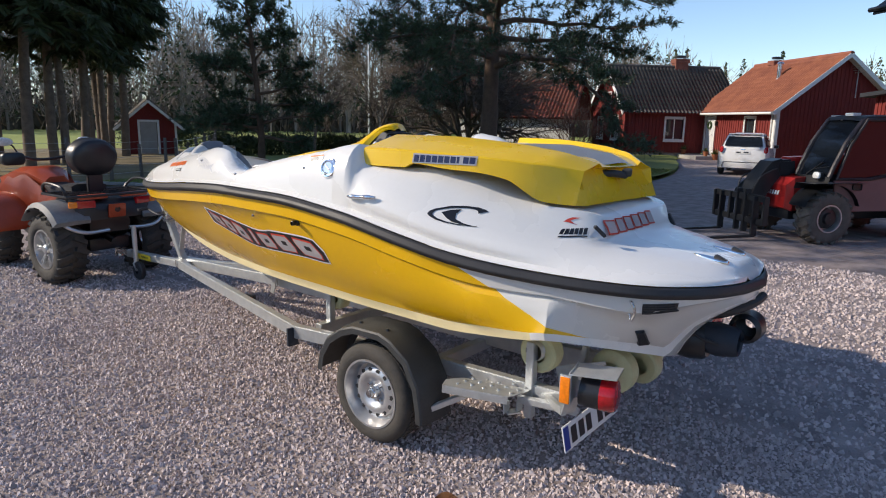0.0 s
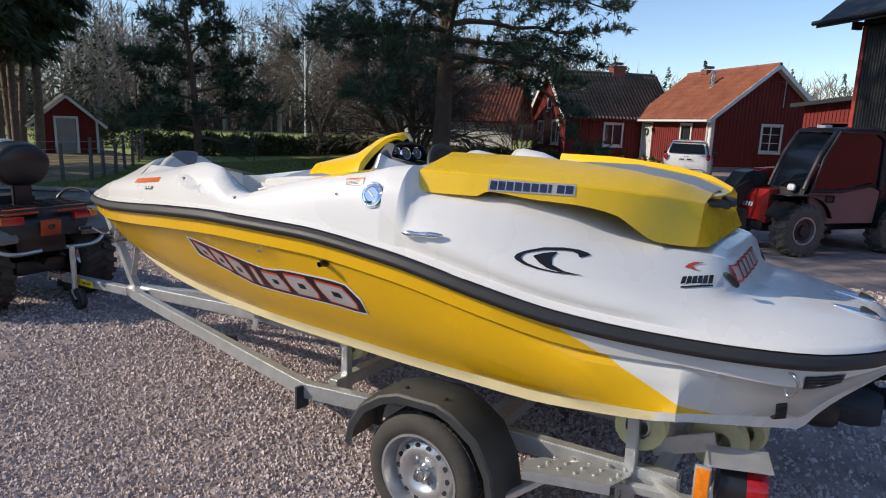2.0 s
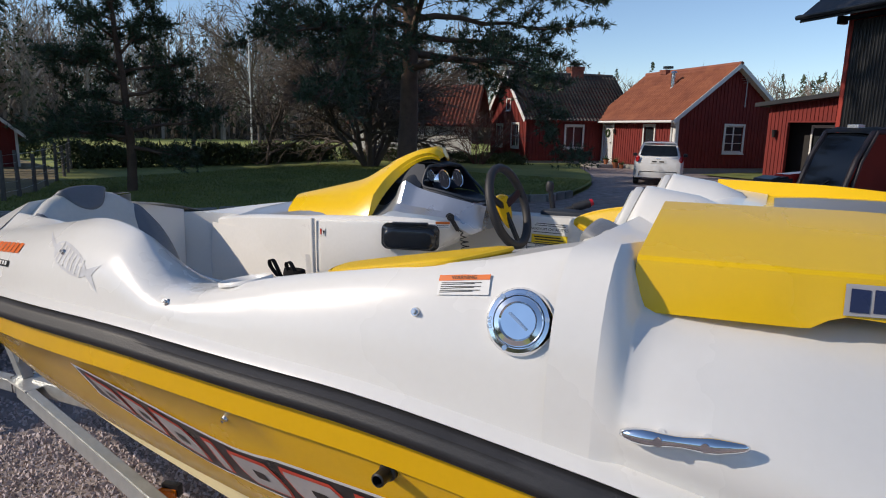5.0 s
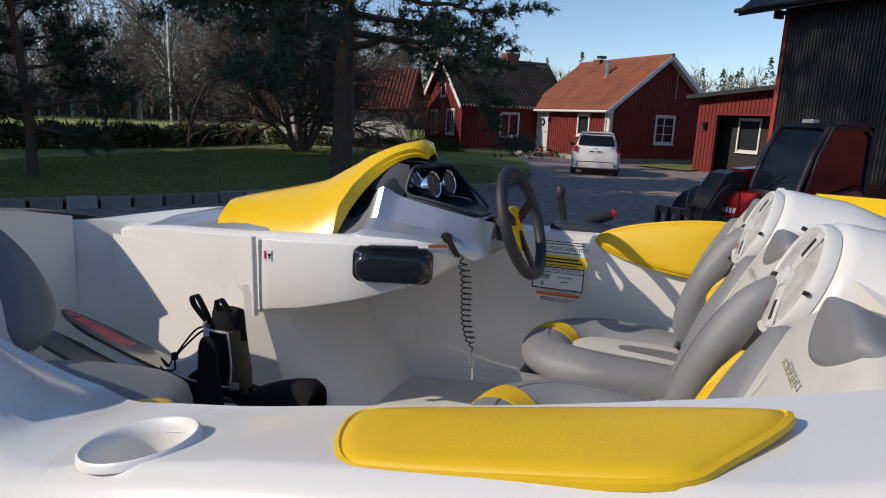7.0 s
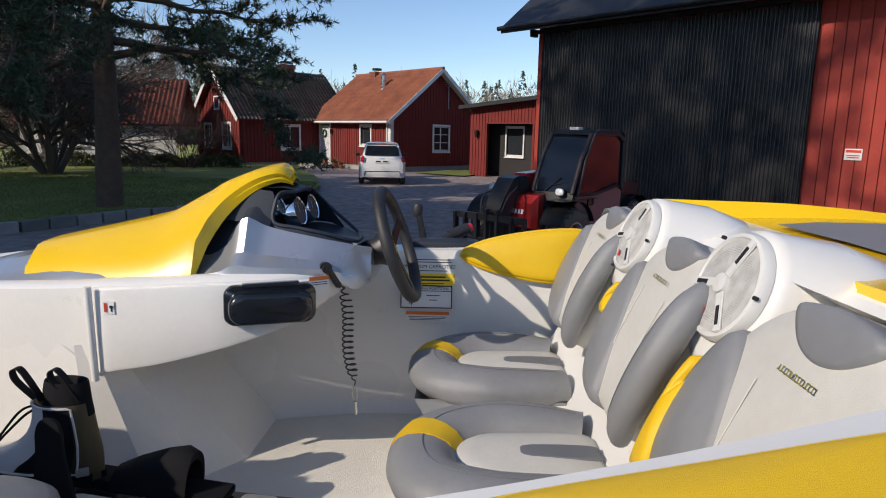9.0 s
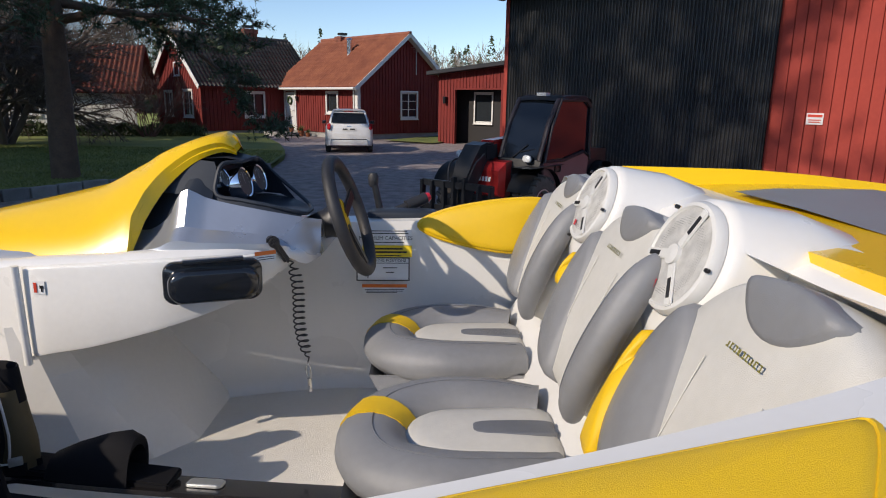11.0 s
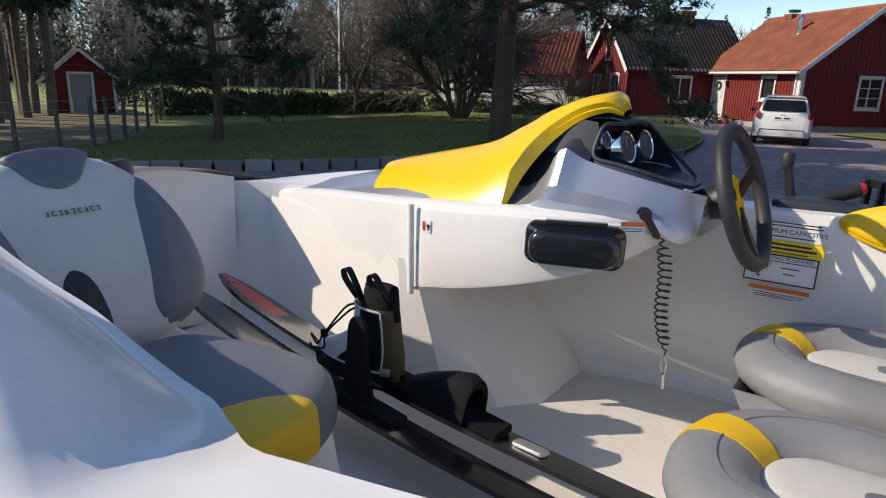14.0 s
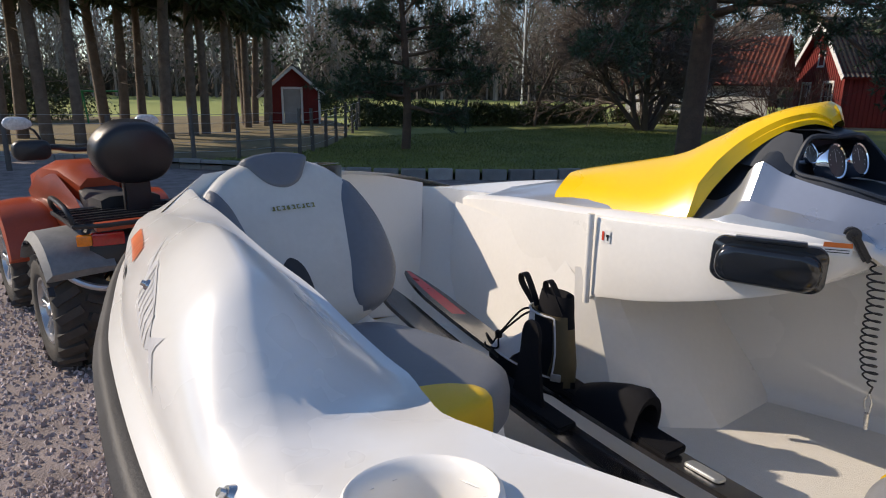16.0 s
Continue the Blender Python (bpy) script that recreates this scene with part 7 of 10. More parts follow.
# amber side markers
for y in (-0.335, 0.29):
    bm = bmesh.new()
    s = -1 if y < 0 else 1
    box(bm, (-1.93, y + s * 0.055, 0.335), (0.075, 0.022, 0.035), (0, 0, 13 * -s), 0.004)
    tpart("side_marker", AMBER, "amber side marker lamp")
    bm = bmesh.new()
    box(bm, (-1.93, y + s * 0.03, 0.345), (0.08, 0.03, 0.05), (0, 0, 13 * -s), 0.003)
    tpart("marker_base", BLACK_PLASTIC)


# ---- ground, yard, lawn and kerb ----
GRAVEL = material("crushed_granite", (0.13, 0.107, 0.102), 0.9, scale=4, second=(0.43, 0.36, 0.34), fine=75, bump=0.03, bump_scale=75)
PEBBLE = material("granite_chippings", (0.40, 0.335, 0.325), 0.8, scale=30, second=(0.58, 0.50, 0.485), fine=200, island=True)
GRASS = material("spring_lawn", (0.085, 0.12, 0.022), 0.9, scale=0.6, second=(0.27, 0.28, 0.07), fine=40, bump=0.03, bump_scale=45)
BLADE = material("grass_blades", (0.085, 0.12, 0.022), 0.7, scale=0.5, second=(0.27, 0.29, 0.07), fine=5, island=True)
FIELD = material("pale_field_grass", (0.20, 0.25, 0.05), 0.95, scale=0.05, second=(0.34, 0.36, 0.10), fine=3, bump=0.03, bump_scale=8)
LITTER = material("needle_litter", (0.13, 0.095, 0.05), 0.95, scale=0.7, second=(0.26, 0.21, 0.10), fine=22, bump=0.03, bump_scale=25)
KERB = material("cast_concrete_kerb", (0.20, 0.195, 0.18), 0.85, scale=5, second=(0.33, 0.32, 0.30), fine=90, bump=0.006, bump_scale=150, per_object=True)
LEAF = material("dry_brown_leaf", (0.22, 0.09, 0.03), 0.7, vary=0.3, scale=30)
rng = np.random.default_rng(7)


def sheet(name, outline, z, mat, label, category, kind="structure"):
    bm = bmesh.new()
    bm.faces.new([bm.verts.new((x, y, z)) for x, y in outline])
    bmesh.ops.triangulate(bm, faces=bm.faces[:])
    return tagged(link_mesh(name, bm, mat, smooth=False), label, category, kind=kind)


bm = bmesh.new()
bmesh.ops.create_grid(bm, x_segments=8, y_segments=8, size=1.0, matrix=Matrix.Translation((0, 0, -0.03)) @ Matrix.Diagonal((500, 500, 1, 1)))
ground = tagged(link_mesh("ground", bm, FIELD), "pale green spring field reaching to the woods", "ground", kind="structure")
KERB_LINE = [(-17.5, 0.0), (-13.5, 3.5), (-11.2, 5.0), (-9.3, 7.5), (-7.5, 11.2), (-5.1, 13.9)]
DRIVE_EDGE = [(-4.9, 15.5), (-5.2, 18.5), (-5.6, 20.5), (-6.6, 24.0), (-8.3, 28.5), (-9.0, 31.0)]
sheet("gravel_yard", [(-30, -16), (14, -16), (14, 30), (0, 32.5), (-9, 33.4)] + DRIVE_EDGE[::-1] + KERB_LINE[::-1], 0.0, GRAVEL, "pinkish crushed gravel yard and drive", "gravel")
sheet("lawn", KERB_LINE + DRIVE_EDGE + [(-14, 36), (-24, 36), (-20.9, 24.9), (-20.8, 18.5), (-22.8, 12), (-18, 9), (-15.6, 7), (-14.5, 5.3), (-14.4, 3.3), (-15.6, 1.8)], 0.13, GRASS, "mown lawn with long tree shadows", "lawn")
sheet("needle_floor", [(-15.55, 1.75), (-14.5, 3.2), (-14.5, 5.2), (-15.7, 7.05), (-18.1, 9.1), (-22.9, 12.1), (-31, 15), (-34, 2), (-32, -14), (-19, -14), (-17.5, 0)], 0.10, LITTER, "brown needle litter and thin grass beneath spruces", "forest floor")

# small lawn by the gable end
sheet("side_lawn", [(-2.9, 28.4), (-0.6, 26.7), (0.0, 28.0), (0.6, 33.4), (-0.2, 33.0)], 0.06, GRASS, "strip of grass along the red gable wall", "lawn")

kerb = thing("kerb", pose(0, 0, 0), "weathered concrete block kerb round the lawn", "kerb", kind="structure")
bm = bmesh.new()
box(bm, (0, 0, 0.08), (0.47, 0.14, 0.24), (0, 0, 0), 0.012, 1)
first = link_mesh("kerb_block", bm, KERB, kerb, smooth=False)
line = KERB_LINE + DRIVE_EDGE[:1]
k = 0
for (xa, ya), (xb, yb) in zip(line, line[1:]):
    n = max(1, round(math.hypot(xb - xa, yb - ya) / 0.485))
    for i in range(n):
        u = (i + 0.5) / n
        m = pose(xa + (xb - xa) * u, ya + (yb - ya) * u, 0.008 * math.sin(k * 2.3), 0, 0, math.degrees(math.atan2(yb - ya, xb - xa)) + 1.5 * math.sin(k * 1.7))
        ob = first if k == 0 else new("kerb_block", first.data)
        ob.parent = kerb
        ob.matrix_basis = m
        k += 1

# loose stones: irregular four-sided chips
def chips(n, x0, x1, y0, y1, s0, s1):
    tet = np.array([(1, 0.1, -0.3), (-0.5, 0.85, -0.3), (-0.55, -0.8, -0.3), (0.25, 0.3, 0.55), (-0.35, -0.2, 0.5)])
    tri = np.array([(0, 1, 3), (1, 4, 3), (1, 2, 4), (2, 0, 4), (0, 3, 4)])
    s = rng.uniform(s0, s1, n) * rng.choice([0.7, 1.0, 1.0, 1.35], n)
    a = rng.uniform(0, math.tau, n)
    jit = tet[None] * rng.uniform(0.7, 1.3, (n, 5, 3)) * s[:, None, None]
    jit[:, :, 2] *= rng.uniform(0.8, 1.6, n)[:, None]
    c, sn = np.cos(a)[:, None], np.sin(a)[:, None]
    v = np.stack([jit[..., 0] * c - jit[..., 1] * sn, jit[..., 0] * sn + jit[..., 1] * c, jit[..., 2]], -1)
    v += np.stack([rng.uniform(x0, x1, n), rng.uniform(y0, y1, n), s * 0.22], -1)[:, None]
    return v.reshape(-1, 3), (tri[None] + 5 * np.arange(n)[:, None, None]).reshape(-1, 3)


va, fa = chips(78000, -3.6, 3.6, -2.6, 0.6, 0.008, 0.0155)
vb, fb = chips(50000, -7.5, 5.5, 0.3, 6.0, 0.012, 0.021)
vc, fc = chips(12000, -7.0, -3.4, -3.0, 0.2, 0.010, 0.018)
vd, fd = chips(46000, -7.0, 7.0, -6.5, -2.5, 0.011, 0.019)
tagged(raw_mesh("gravel_stones", np.concatenate([va, vb, vc, vd]), np.concatenate([fa, fb + len(va), fc + len(va) + len(vb), fd + len(va) + len(vb) + len(vc)]), PEBBLE), "loose pinkish grey granite chippings on the yard", "gravel", kind="stuff")

# grass blades over the lawn where it lies nearest
def inside(px, py, poly):
    r = np.zeros(len(px), bool)
    for (xa, ya), (xb, yb) in zip(poly, poly[1:] + poly[:1]):
        r ^= ((ya > py) != (yb > py)) & (px < (xb - xa) * (py - ya) / (yb - ya + 1e-9) + xa)
    return r


def slivers(B, D, w):
    """Thin triangles from points B along D, w wide at the foot."""
    s = np.cross(D, rng.normal(size=D.shape))
    s *= (np.asarray(w) / (np.linalg.norm(s, axis=1) + 1e-9) * 0.5)[:, None]
    v = np.stack([B - s, B + s, B + D], 1).reshape(-1, 3)
    return v, np.arange(len(v)).reshape(-1, 3)


n = 90000
gx, gy = rng.uniform(-18, -5, n), rng.uniform(2, 22, n)
keep = inside(gx, gy, [(x - 0.1, y + 0.12) for x, y in KERB_LINE + DRIVE_EDGE[:3]] + [(-20, 22), (-18, 9), (-15.6, 7), (-14.5, 5.3), (-14.4, 3.3)])
gx, gy = gx[keep], gy[keep]
D = rng.normal(size=(len(gx), 3)) * (0.025, 0.025, 0.008) + (0, 0, 0.045)
v, f = slivers(np.stack([gx, gy, np.full(len(gx), 0.128)], -1), D, np.full(len(gx), 0.018))
tagged(raw_mesh("grass", v, f, BLADE), "short mown grass blades", "grass", kind="stuff")

bm = bmesh.new()
loft(bm, [[(0.06 * u, w * 0.035 * math.sin(math.pi * (u + 1.02) / 2.04) * 1.2, 0.012 + 0.016 * abs(w) + 0.01 * math.sin(u * 2 + w)) for w in (-1, -0.5, 0, 0.5, 1)] for u in steps(-1, 1, 8)])
bmesh.ops.solidify(bm, geom=bm.faces[:], thickness=0.0012)
leaf = link_mesh("fallen_leaf", bm, LEAF)
leaf.matrix_basis = pose(0.70, -1.16, 0.012, 0, 0, 40)
tagged(leaf, "curled dry brown leaf lying on gravel", "leaf")


# ---- all-terrain vehicle that tows the trailer ----
ATV_ORANGE = material("dusty_orange_plastic", (0.40, 0.06, 0.018), 0.38, vary=0.15, scale=6, coat=0.2)
ATV_GREY = material("scuffed_grey_plastic", (0.20, 0.20, 0.195), 0.6, vary=0.2, scale=18)
ALLOY = material("brushed_alloy", (0.6, 0.6, 0.6), 0.3, metal=0.9, vary=0.1)
atv = thing("quad_bike", pose(-5.72, -0.20, 0, 0, 0, 184) @ Matrix.Scale(1.12, 4), "orange and black quad bike with a rear rack", "quad bike")


def vpart(name, mat, owner, label="", **k):
    return part(name, bm, mat, owner, label, **k)


def knobby(owner, c, r, w, rim, lugs, depth, s, rim_mat, label, rubber=TYRE):
    """A wheel with a lugged tyre, its axle along y; s is the outer side."""
    wheel = new("wheel")
    wheel.parent = owner
    wheel.matrix_basis = pose(*c)
    bm = bmesh.new()
    lathe(bm, [(-w * 0.42, rim), (-w * 0.5, rim * 1.15), (-w * 0.5, r * 0.86), (-w * 0.42, r * 0.94), (-w * 0.2, r * 0.965), (w * 0.2, r * 0.965), (w * 0.42, r * 0.94), (w * 0.5, r * 0.86), (w * 0.5, rim * 1.15), (w * 0.42, rim)], (0, 0, 0), "y", 40)
    part("tyre", bm, rubber, wheel, label, angle=50)
    bm = bmesh.new()
    for k in range(lugs):
        for side in (-1, 1):
            a0 = math.tau * (k + (0.5 if side > 0 else 0)) / lugs
            t = Matrix.Rotation(-a0, 4, "Y") @ pose(r * 0.955, side * w * 0.27, 0, side * 24, 0, side * 14)
            bmesh.ops.create_cube(bm, size=1.0, matrix=t @ Matrix.Diagonal((depth, w * 0.5, r * math.tau / lugs * 0.42, 1)))
    part("tread", bm, rubber, wheel, smooth=False)
    bm = bmesh.new()
    lathe(bm, [(s * w * 0.40, rim * 1.02), (s * w * 0.46, rim * 1.02), (s * w * 0.46, rim * 0.94), (s * w * 0.36, rim * 0.9), (s * w * 0.05, rim * 0.85), (s * w * 0.0, rim * 0.4)], (0, 0, 0), "y", 32)
    part("rim", bm, rim_mat, wheel)
    return wheel


for x, y, r, w in ((-0.62, 0.43, 0.33, 0.27), (-0.62, -0.43, 0.33, 0.27), (0.68, 0.43, 0.33, 0.22), (0.68, -0.43, 0.33, 0.22)):
    s = 1 if y > 0 else -1
    wheel = knobby(atv, (x, y, r), r, w, 0.185, 20, 0.035, s, ALLOY, "muddy lugged quad tyre")
    for k in range(6):
        a0 = math.tau * k / 6
        for d in (-0.11, 0.11):
            bm = bmesh.new()
            c1, c2 = a0 + d * 0.4, a0 + d
            beam(bm, (0.03 * math.cos(c1), s * w * 0.33, 0.03 * math.sin(c1)), (0.165 * math.cos(c2), s * w * 0.40, 0.165 * math.sin(c2)), 0.02, 0.016, 0.004, up=(0, 1, 0))
            part("spoke", bm, ALLOY, wheel)
    bm = bmesh.new()
    lathe(bm, [(s * w * 0.1, 0.05), (s * w * 0.40, 0.042), (s * w * 0.44, 0.03), (s * w * 0.44, 0.001)], (0, 0, 0), "y", 16)
    part("hub", bm, ALLOY, wheel)
bm = bmesh.new()   # central body and engine
loft(bm, [[(x, -w, z0), (x, -w, (z0 + z1) / 2), (x, -w * 0.7, z1), (x, w * 0.7, z1), (x, w, (z0 + z1) / 2), (x, w, z0)] for x, w, z0, z1 in ((-0.80, 0.20, 0.45, 0.66), (-0.5, 0.22, 0.30, 0.70), (0.0, 0.22, 0.26, 0.62), (0.4, 0.22, 0.28, 0.66), (0.85, 0.18, 0.4, 0.62))], closed=True, cap=True)
vpart("chassis", BLACK_PLASTIC, atv)
bm = bmesh.new()   # rear bodywork
loft(bm, [[(x, -w, z0), (x, -w, z1 - 0.03), (x, -w + 0.04, z1), (x, 0, z1 + 0.01), (x, w - 0.04, z1), (x, w, z1 - 0.03), (x, w, z0)] for x, w, z0, z1 in ((-0.93, 0.30, 0.60, 0.74), (-0.88, 0.36, 0.57, 0.78), (-0.7, 0.36, 0.62, 0.80), (-0.40, 0.30, 0.62, 0.80))], cap=True)
vpart("tail", BLACK_PLASTIC, atv, "black rear bodywork")
for s in (-1, 1):
    bm = bmesh.new()   # mudguards
    rings = []
    for a0 in range(38, 150, 8):
        c, sn = math.cos(radians(a0)), math.sin(radians(a0))
        rr = 0.43
        rings.append([(-0.62 + rr * c, s * 0.26, 0.35 + rr * sn), (-0.62 + rr * c, s * 0.40, 0.355 + rr * sn), (-0.62 + (rr - 0.01) * c, s * 0.56, 0.345 + rr * sn), (-0.62 + (rr - 0.03) * c, s * 0.59, 0.33 + (rr - 0.03) * sn), (-0.62 + (rr - 0.035) * c, s * 0.57, 0.33 + (rr - 0.04) * sn), (-0.62 + (rr - 0.025) * c, s * 0.26, 0.33 + (rr - 0.02) * sn)])
    loft(bm, rings, closed=True, cap=True)
    vpart("rear_mudguard", ATV_GREY, atv, "scuffed grey rear mudguard", angle=40)
    for k in range(5):
        bm = bmesh.new()
        a0 = radians(62 + 22 * k)
        box(bm, (-0.62 + 0.385 * math.cos(a0), s * 0.577, 0.335 + 0.385 * math.sin(a0)), (0.05, 0.03, 0.014), (0, 90 - math.degrees(a0), 0), 0.003)
        vpart("mudguard_lug", BLACK_PLASTIC, atv)
    bm = bmesh.new()
    rings = []
    for a0 in range(10, 180, 10):
        c, sn = math.cos(radians(a0)), math.sin(radians(a0))
        rr = 0.40
        rings.append([(0.68 + rr * c, s * 0.22, 0.36 + rr * sn), (0.68 + rr * c, s * 0.40, 0.365 + rr * sn), (0.68 + (rr - 0.01) * c, s * 0.55, 0.35 + rr * sn), (0.68 + (rr - 0.04) * c, s * 0.56, 0.33 + (rr - 0.04) * sn), (0.68 + (rr - 0.025) * c, s * 0.22, 0.33 + (rr - 0.02) * sn)])
    loft(bm, rings, closed=True, cap=True)
    vpart("front_mudguard", ATV_ORANGE, atv, "orange front mudguard", angle=40)
    bm = bmesh.new()
    box(bm, (-0.915, s * 0.275, 0.755), (0.05, 0.16, 0.07), (0, 0, s * -12), 0.012)
    vpart("tail_lamp", RED_LENS, atv, "red tail lamp")
    bm = bmesh.new()
    box(bm, (-0.90, s * 0.385, 0.757), (0.05, 0.075, 0.06), (0, 0, s * -20), 0.012)
    vpart("indicator", AMBER, atv, "amber indicator")
    bm = bmesh.new()
    box(bm, (-0.90, s * 0.20, 0.82), (0.06, 0.26, 0.045), (0, 0, 0), 0.01)
    vpart("tail_trim", ATV_ORANGE, atv, "orange tail trim")
    bm = bmesh.new()   # side panel in front of the seat
    loft(bm, [[(x, s * w, z0), (x, s * (w + 0.03), (z0 + z1) / 2), (x, s * (w - 0.03), z1)] for x, w, z0, z1 in ((-0.35, 0.25, 0.55, 0.78), (-0.1, 0.22, 0.5, 0.76), (0.15, 0.20, 0.5, 0.82), (0.4, 0.24, 0.6, 0.95), (0.7, 0.3, 0.7, 0.92), (0.95, 0.26, 0.7, 0.85))])
    bmesh.ops.solidify(bm, geom=bm.faces[:], thickness=0.015)
    vpart("side_panel", ATV_ORANGE, atv, "orange side panel", angle=50)
    bm = bmesh.new()
    tube(bm, smooth_path([(-0.86, s * 0.42, 0.84), (-0.82, s * 0.44, 0.92), (-0.55, s * 0.44, 0.94), (-0.42, s * 0.42, 0.88), (-0.40, s * 0.38, 0.82)], 5), 0.014, 8)
    vpart("rack_rail", BLACK_PLASTIC, atv, "black tube rack rail")
    bm = bmesh.new()
    tube(bm, smooth_path([(-0.96, s * 0.10, 0.50), (-0.97, s * 0.32, 0.50), (-0.92, s * 0.46, 0.56), (-0.86, s * 0.52, 0.66)], 5), 0.018, 8)
    vpart("rear_bumper", ALLOY, atv, "worn metal bumper tube")
    bm = bmesh.new()
    tube(bm, smooth_path([(-0.55, s * 0.02, 0.62), (-0.60, s * 0.30, 0.36)], 3), 0.03, 8)
    vpart("shock_absorber", STEEL, atv)
for i in range(7):
    bm = bmesh.new()
    x = -0.42 - 0.075 * i
    beam(bm, (x, -0.42, 0.83), (x, 0.42, 0.83), 0.02 if i % 2 else 0.035, 0.014, 0.003)
    vpart("rack_slat", BLACK_PLASTIC, atv)
bm = bmesh.new()
tube(bm, [(-0.40, -0.42, 0.83), (-0.88, -0.42, 0.83), (-0.93, -0.3, 0.83), (-0.93, 0.3, 0.83), (-0.88, 0.42, 0.83), (-0.40, 0.42, 0.83)], 0.013, 8, closed=True)
vpart("rear_rack", BLACK_PLASTIC, atv, "black tube rear rack")
bm = bmesh.new()
box(bm, (-0.945, 0.0, 0.675), (0.02, 0.17, 0.13), (0, -10, 0), 0.015)
vpart("tail_badge", ATV_ORANGE, atv, "orange tail plate")
bm = bmesh.new()
lathe(bm, [(-0.012, 0.03), (-0.016, 0.025), (-0.014, 0.001)], (-0.945, 0, 0.69), "x", 16)
vpart("badge", DECAL_BLACK, atv)
bm = bmesh.new()   # seat
loft(bm, [[(x, -w, z - 0.09), (x, -w, z - 0.02), (x, -w * 0.7, z), (x, w * 0.7, z), (x, w, z - 0.02), (x, w, z - 0.09)] for x, w, z in ((-0.45, 0.17, 0.90), (-0.3, 0.18, 0.90), (0.0, 0.15, 0.84), (0.2, 0.13, 0.87), (0.3, 0.10, 0.90))], closed=True, cap=True)
vpart("seat", BLACK_RUBBER, atv, "black saddle", angle=60)
bm = bmesh.new()   # passenger backrest
m = plane_at((-0.62, 0, 0.985), (0, -1, 0), (-0.12, 0, 1)) @ Matrix.Diagonal((1.32, 1.38, 1.2, 1))
pillow(bm, smooth_loop([(0, 0.0), (0.11, 0.02), (0.165, 0.10), (0.16, 0.18), (0.09, 0.245), (0, 0.26), (-0.09, 0.245), (-0.16, 0.18), (-0.165, 0.10), (-0.11, 0.02)], 4), 0.10, 0.03, m @ pose(0, 0.0, -0.1))
pillow(bm, smooth_loop([(0, 0.0), (0.11, 0.02), (0.165, 0.10), (0.16, 0.18), (0.09, 0.245), (0, 0.26), (-0.09, 0.245), (-0.16, 0.18), (-0.165, 0.10), (-0.11, 0.02)][::-1], 4), -0.03, -0.03, m @ pose(0, 0.0, -0.1))
vpart("backrest", BLACK_PLASTIC, atv, "black padded passenger backrest", angle=70)
bm = bmesh.new()
beam(bm, (-0.57, 0, 0.82), (-0.57, 0, 1.12), 0.15, 0.05, 0.01)
vpart("backrest_stem", BLACK_PLASTIC, atv)
bm = bmesh.new()   # tank and nose
loft(bm, [[(x, -w, z - 0.16), (x, -w, z - 0.05), (x, -w * 0.6, z), (x, w * 0.6, z), (x, w, z - 0.05), (x, w, z - 0.16)] for x, w, z in ((0.2, 0.12, 0.93), (0.4, 0.2, 1.02), (0.6, 0.26, 1.02), (0.85, 0.28, 0.95), (1.02, 0.2, 0.84))], closed=True, cap=True)
vpart("nose", ATV_ORANGE, atv, "orange nose and tank cover", angle=45)
bm = bmesh.new()
tube(bm, smooth_path([(0.32, 0.40, 1.12), (0.38, 0.22, 1.13), (0.47, 0.08, 1.10), (0.47, -0.08, 1.10), (0.38, -0.22, 1.13), (0.32, -0.40, 1.12)], 5), 0.016, 8)
vpart("handlebar", BLACK_PLASTIC, atv)
for s in (-1, 1):
    bm = bmesh.new()
    pillow(bm, rounded(0.22, 0.13, 0.05), 0.06, 0.02, plane_at((0.37, s * 0.34, 1.12), (0, -1, 0), (0, 0, 1)))
    vpart("hand_guard", BLACK_PLASTIC, atv, "black grip guard", angle=60)
    bm = bmesh.new()
    tube(bm, [(0.40, s * 0.25, 1.14), (0.40, s * 0.30, 1.24), (0.38, s * 0.34, 1.27)], 0.008, 6)
    vpart("mirror_stem", BLACK_PLASTIC, atv)
    bm = bmesh.new()
    pillow(bm, smooth_loop([(0.085, 0.0), (0.05, 0.04), (-0.05, 0.045), (-0.08, 0.0), (-0.04, -0.035), (0.05, -0.03)], 4), 0.025, 0.01, plane_at((0.37, s * 0.40, 1.29), (0, -1, 0), (-0.2, 0, 1)))
    vpart("mirror", CLEAR_LENS, atv, "silver mirror")
bm = bmesh.new()
rod(bm, (-0.95, 0.05, 0.38), (-0.55, 0.0, 0.42), 0.03)
box(bm, (-0.62, 0, 0.33), (0.30, 0.40, 0.12), (0, 0, 0), 0.02)
vpart("rear_axle", BLACK_PLASTIC, atv)

# ---- telehandler ----
TH_RED = material("red_machine_paint", (0.36, 0.018, 0.016), 0.35, vary=0.15, scale=4, coat=0.3)
TH_BLACK = material("black_machine_paint", (0.02, 0.021, 0.023), 0.4, vary=0.2, scale=5)
TH_GREY = material("grey_purple_cab_paint", (0.19, 0.105, 0.105), 0.45, vary=0.12, scale=4)
CAB_FRAME = material("dark_cab_frame", (0.028, 0.02, 0.022), 0.45, vary=0.15, scale=5)
DUSTY_TYRE = material("mud_caked_tyre", (0.075, 0.065, 0.055), 0.9, scale=9, second=(0.15, 0.13, 0.11), fine=60, bump=0.004, bump_scale=120)
CAB_GLASS = material("tinted_cab_glass", (0.008, 0.011, 0.016), 0.05, vary=0.1, spec=0.4, coat=0.15)
tele = thing("telehandler", pose(0.99, 9.15, 0, 0, 0, 229), "compact red and black telehandler parked in the yard", "telehandler")
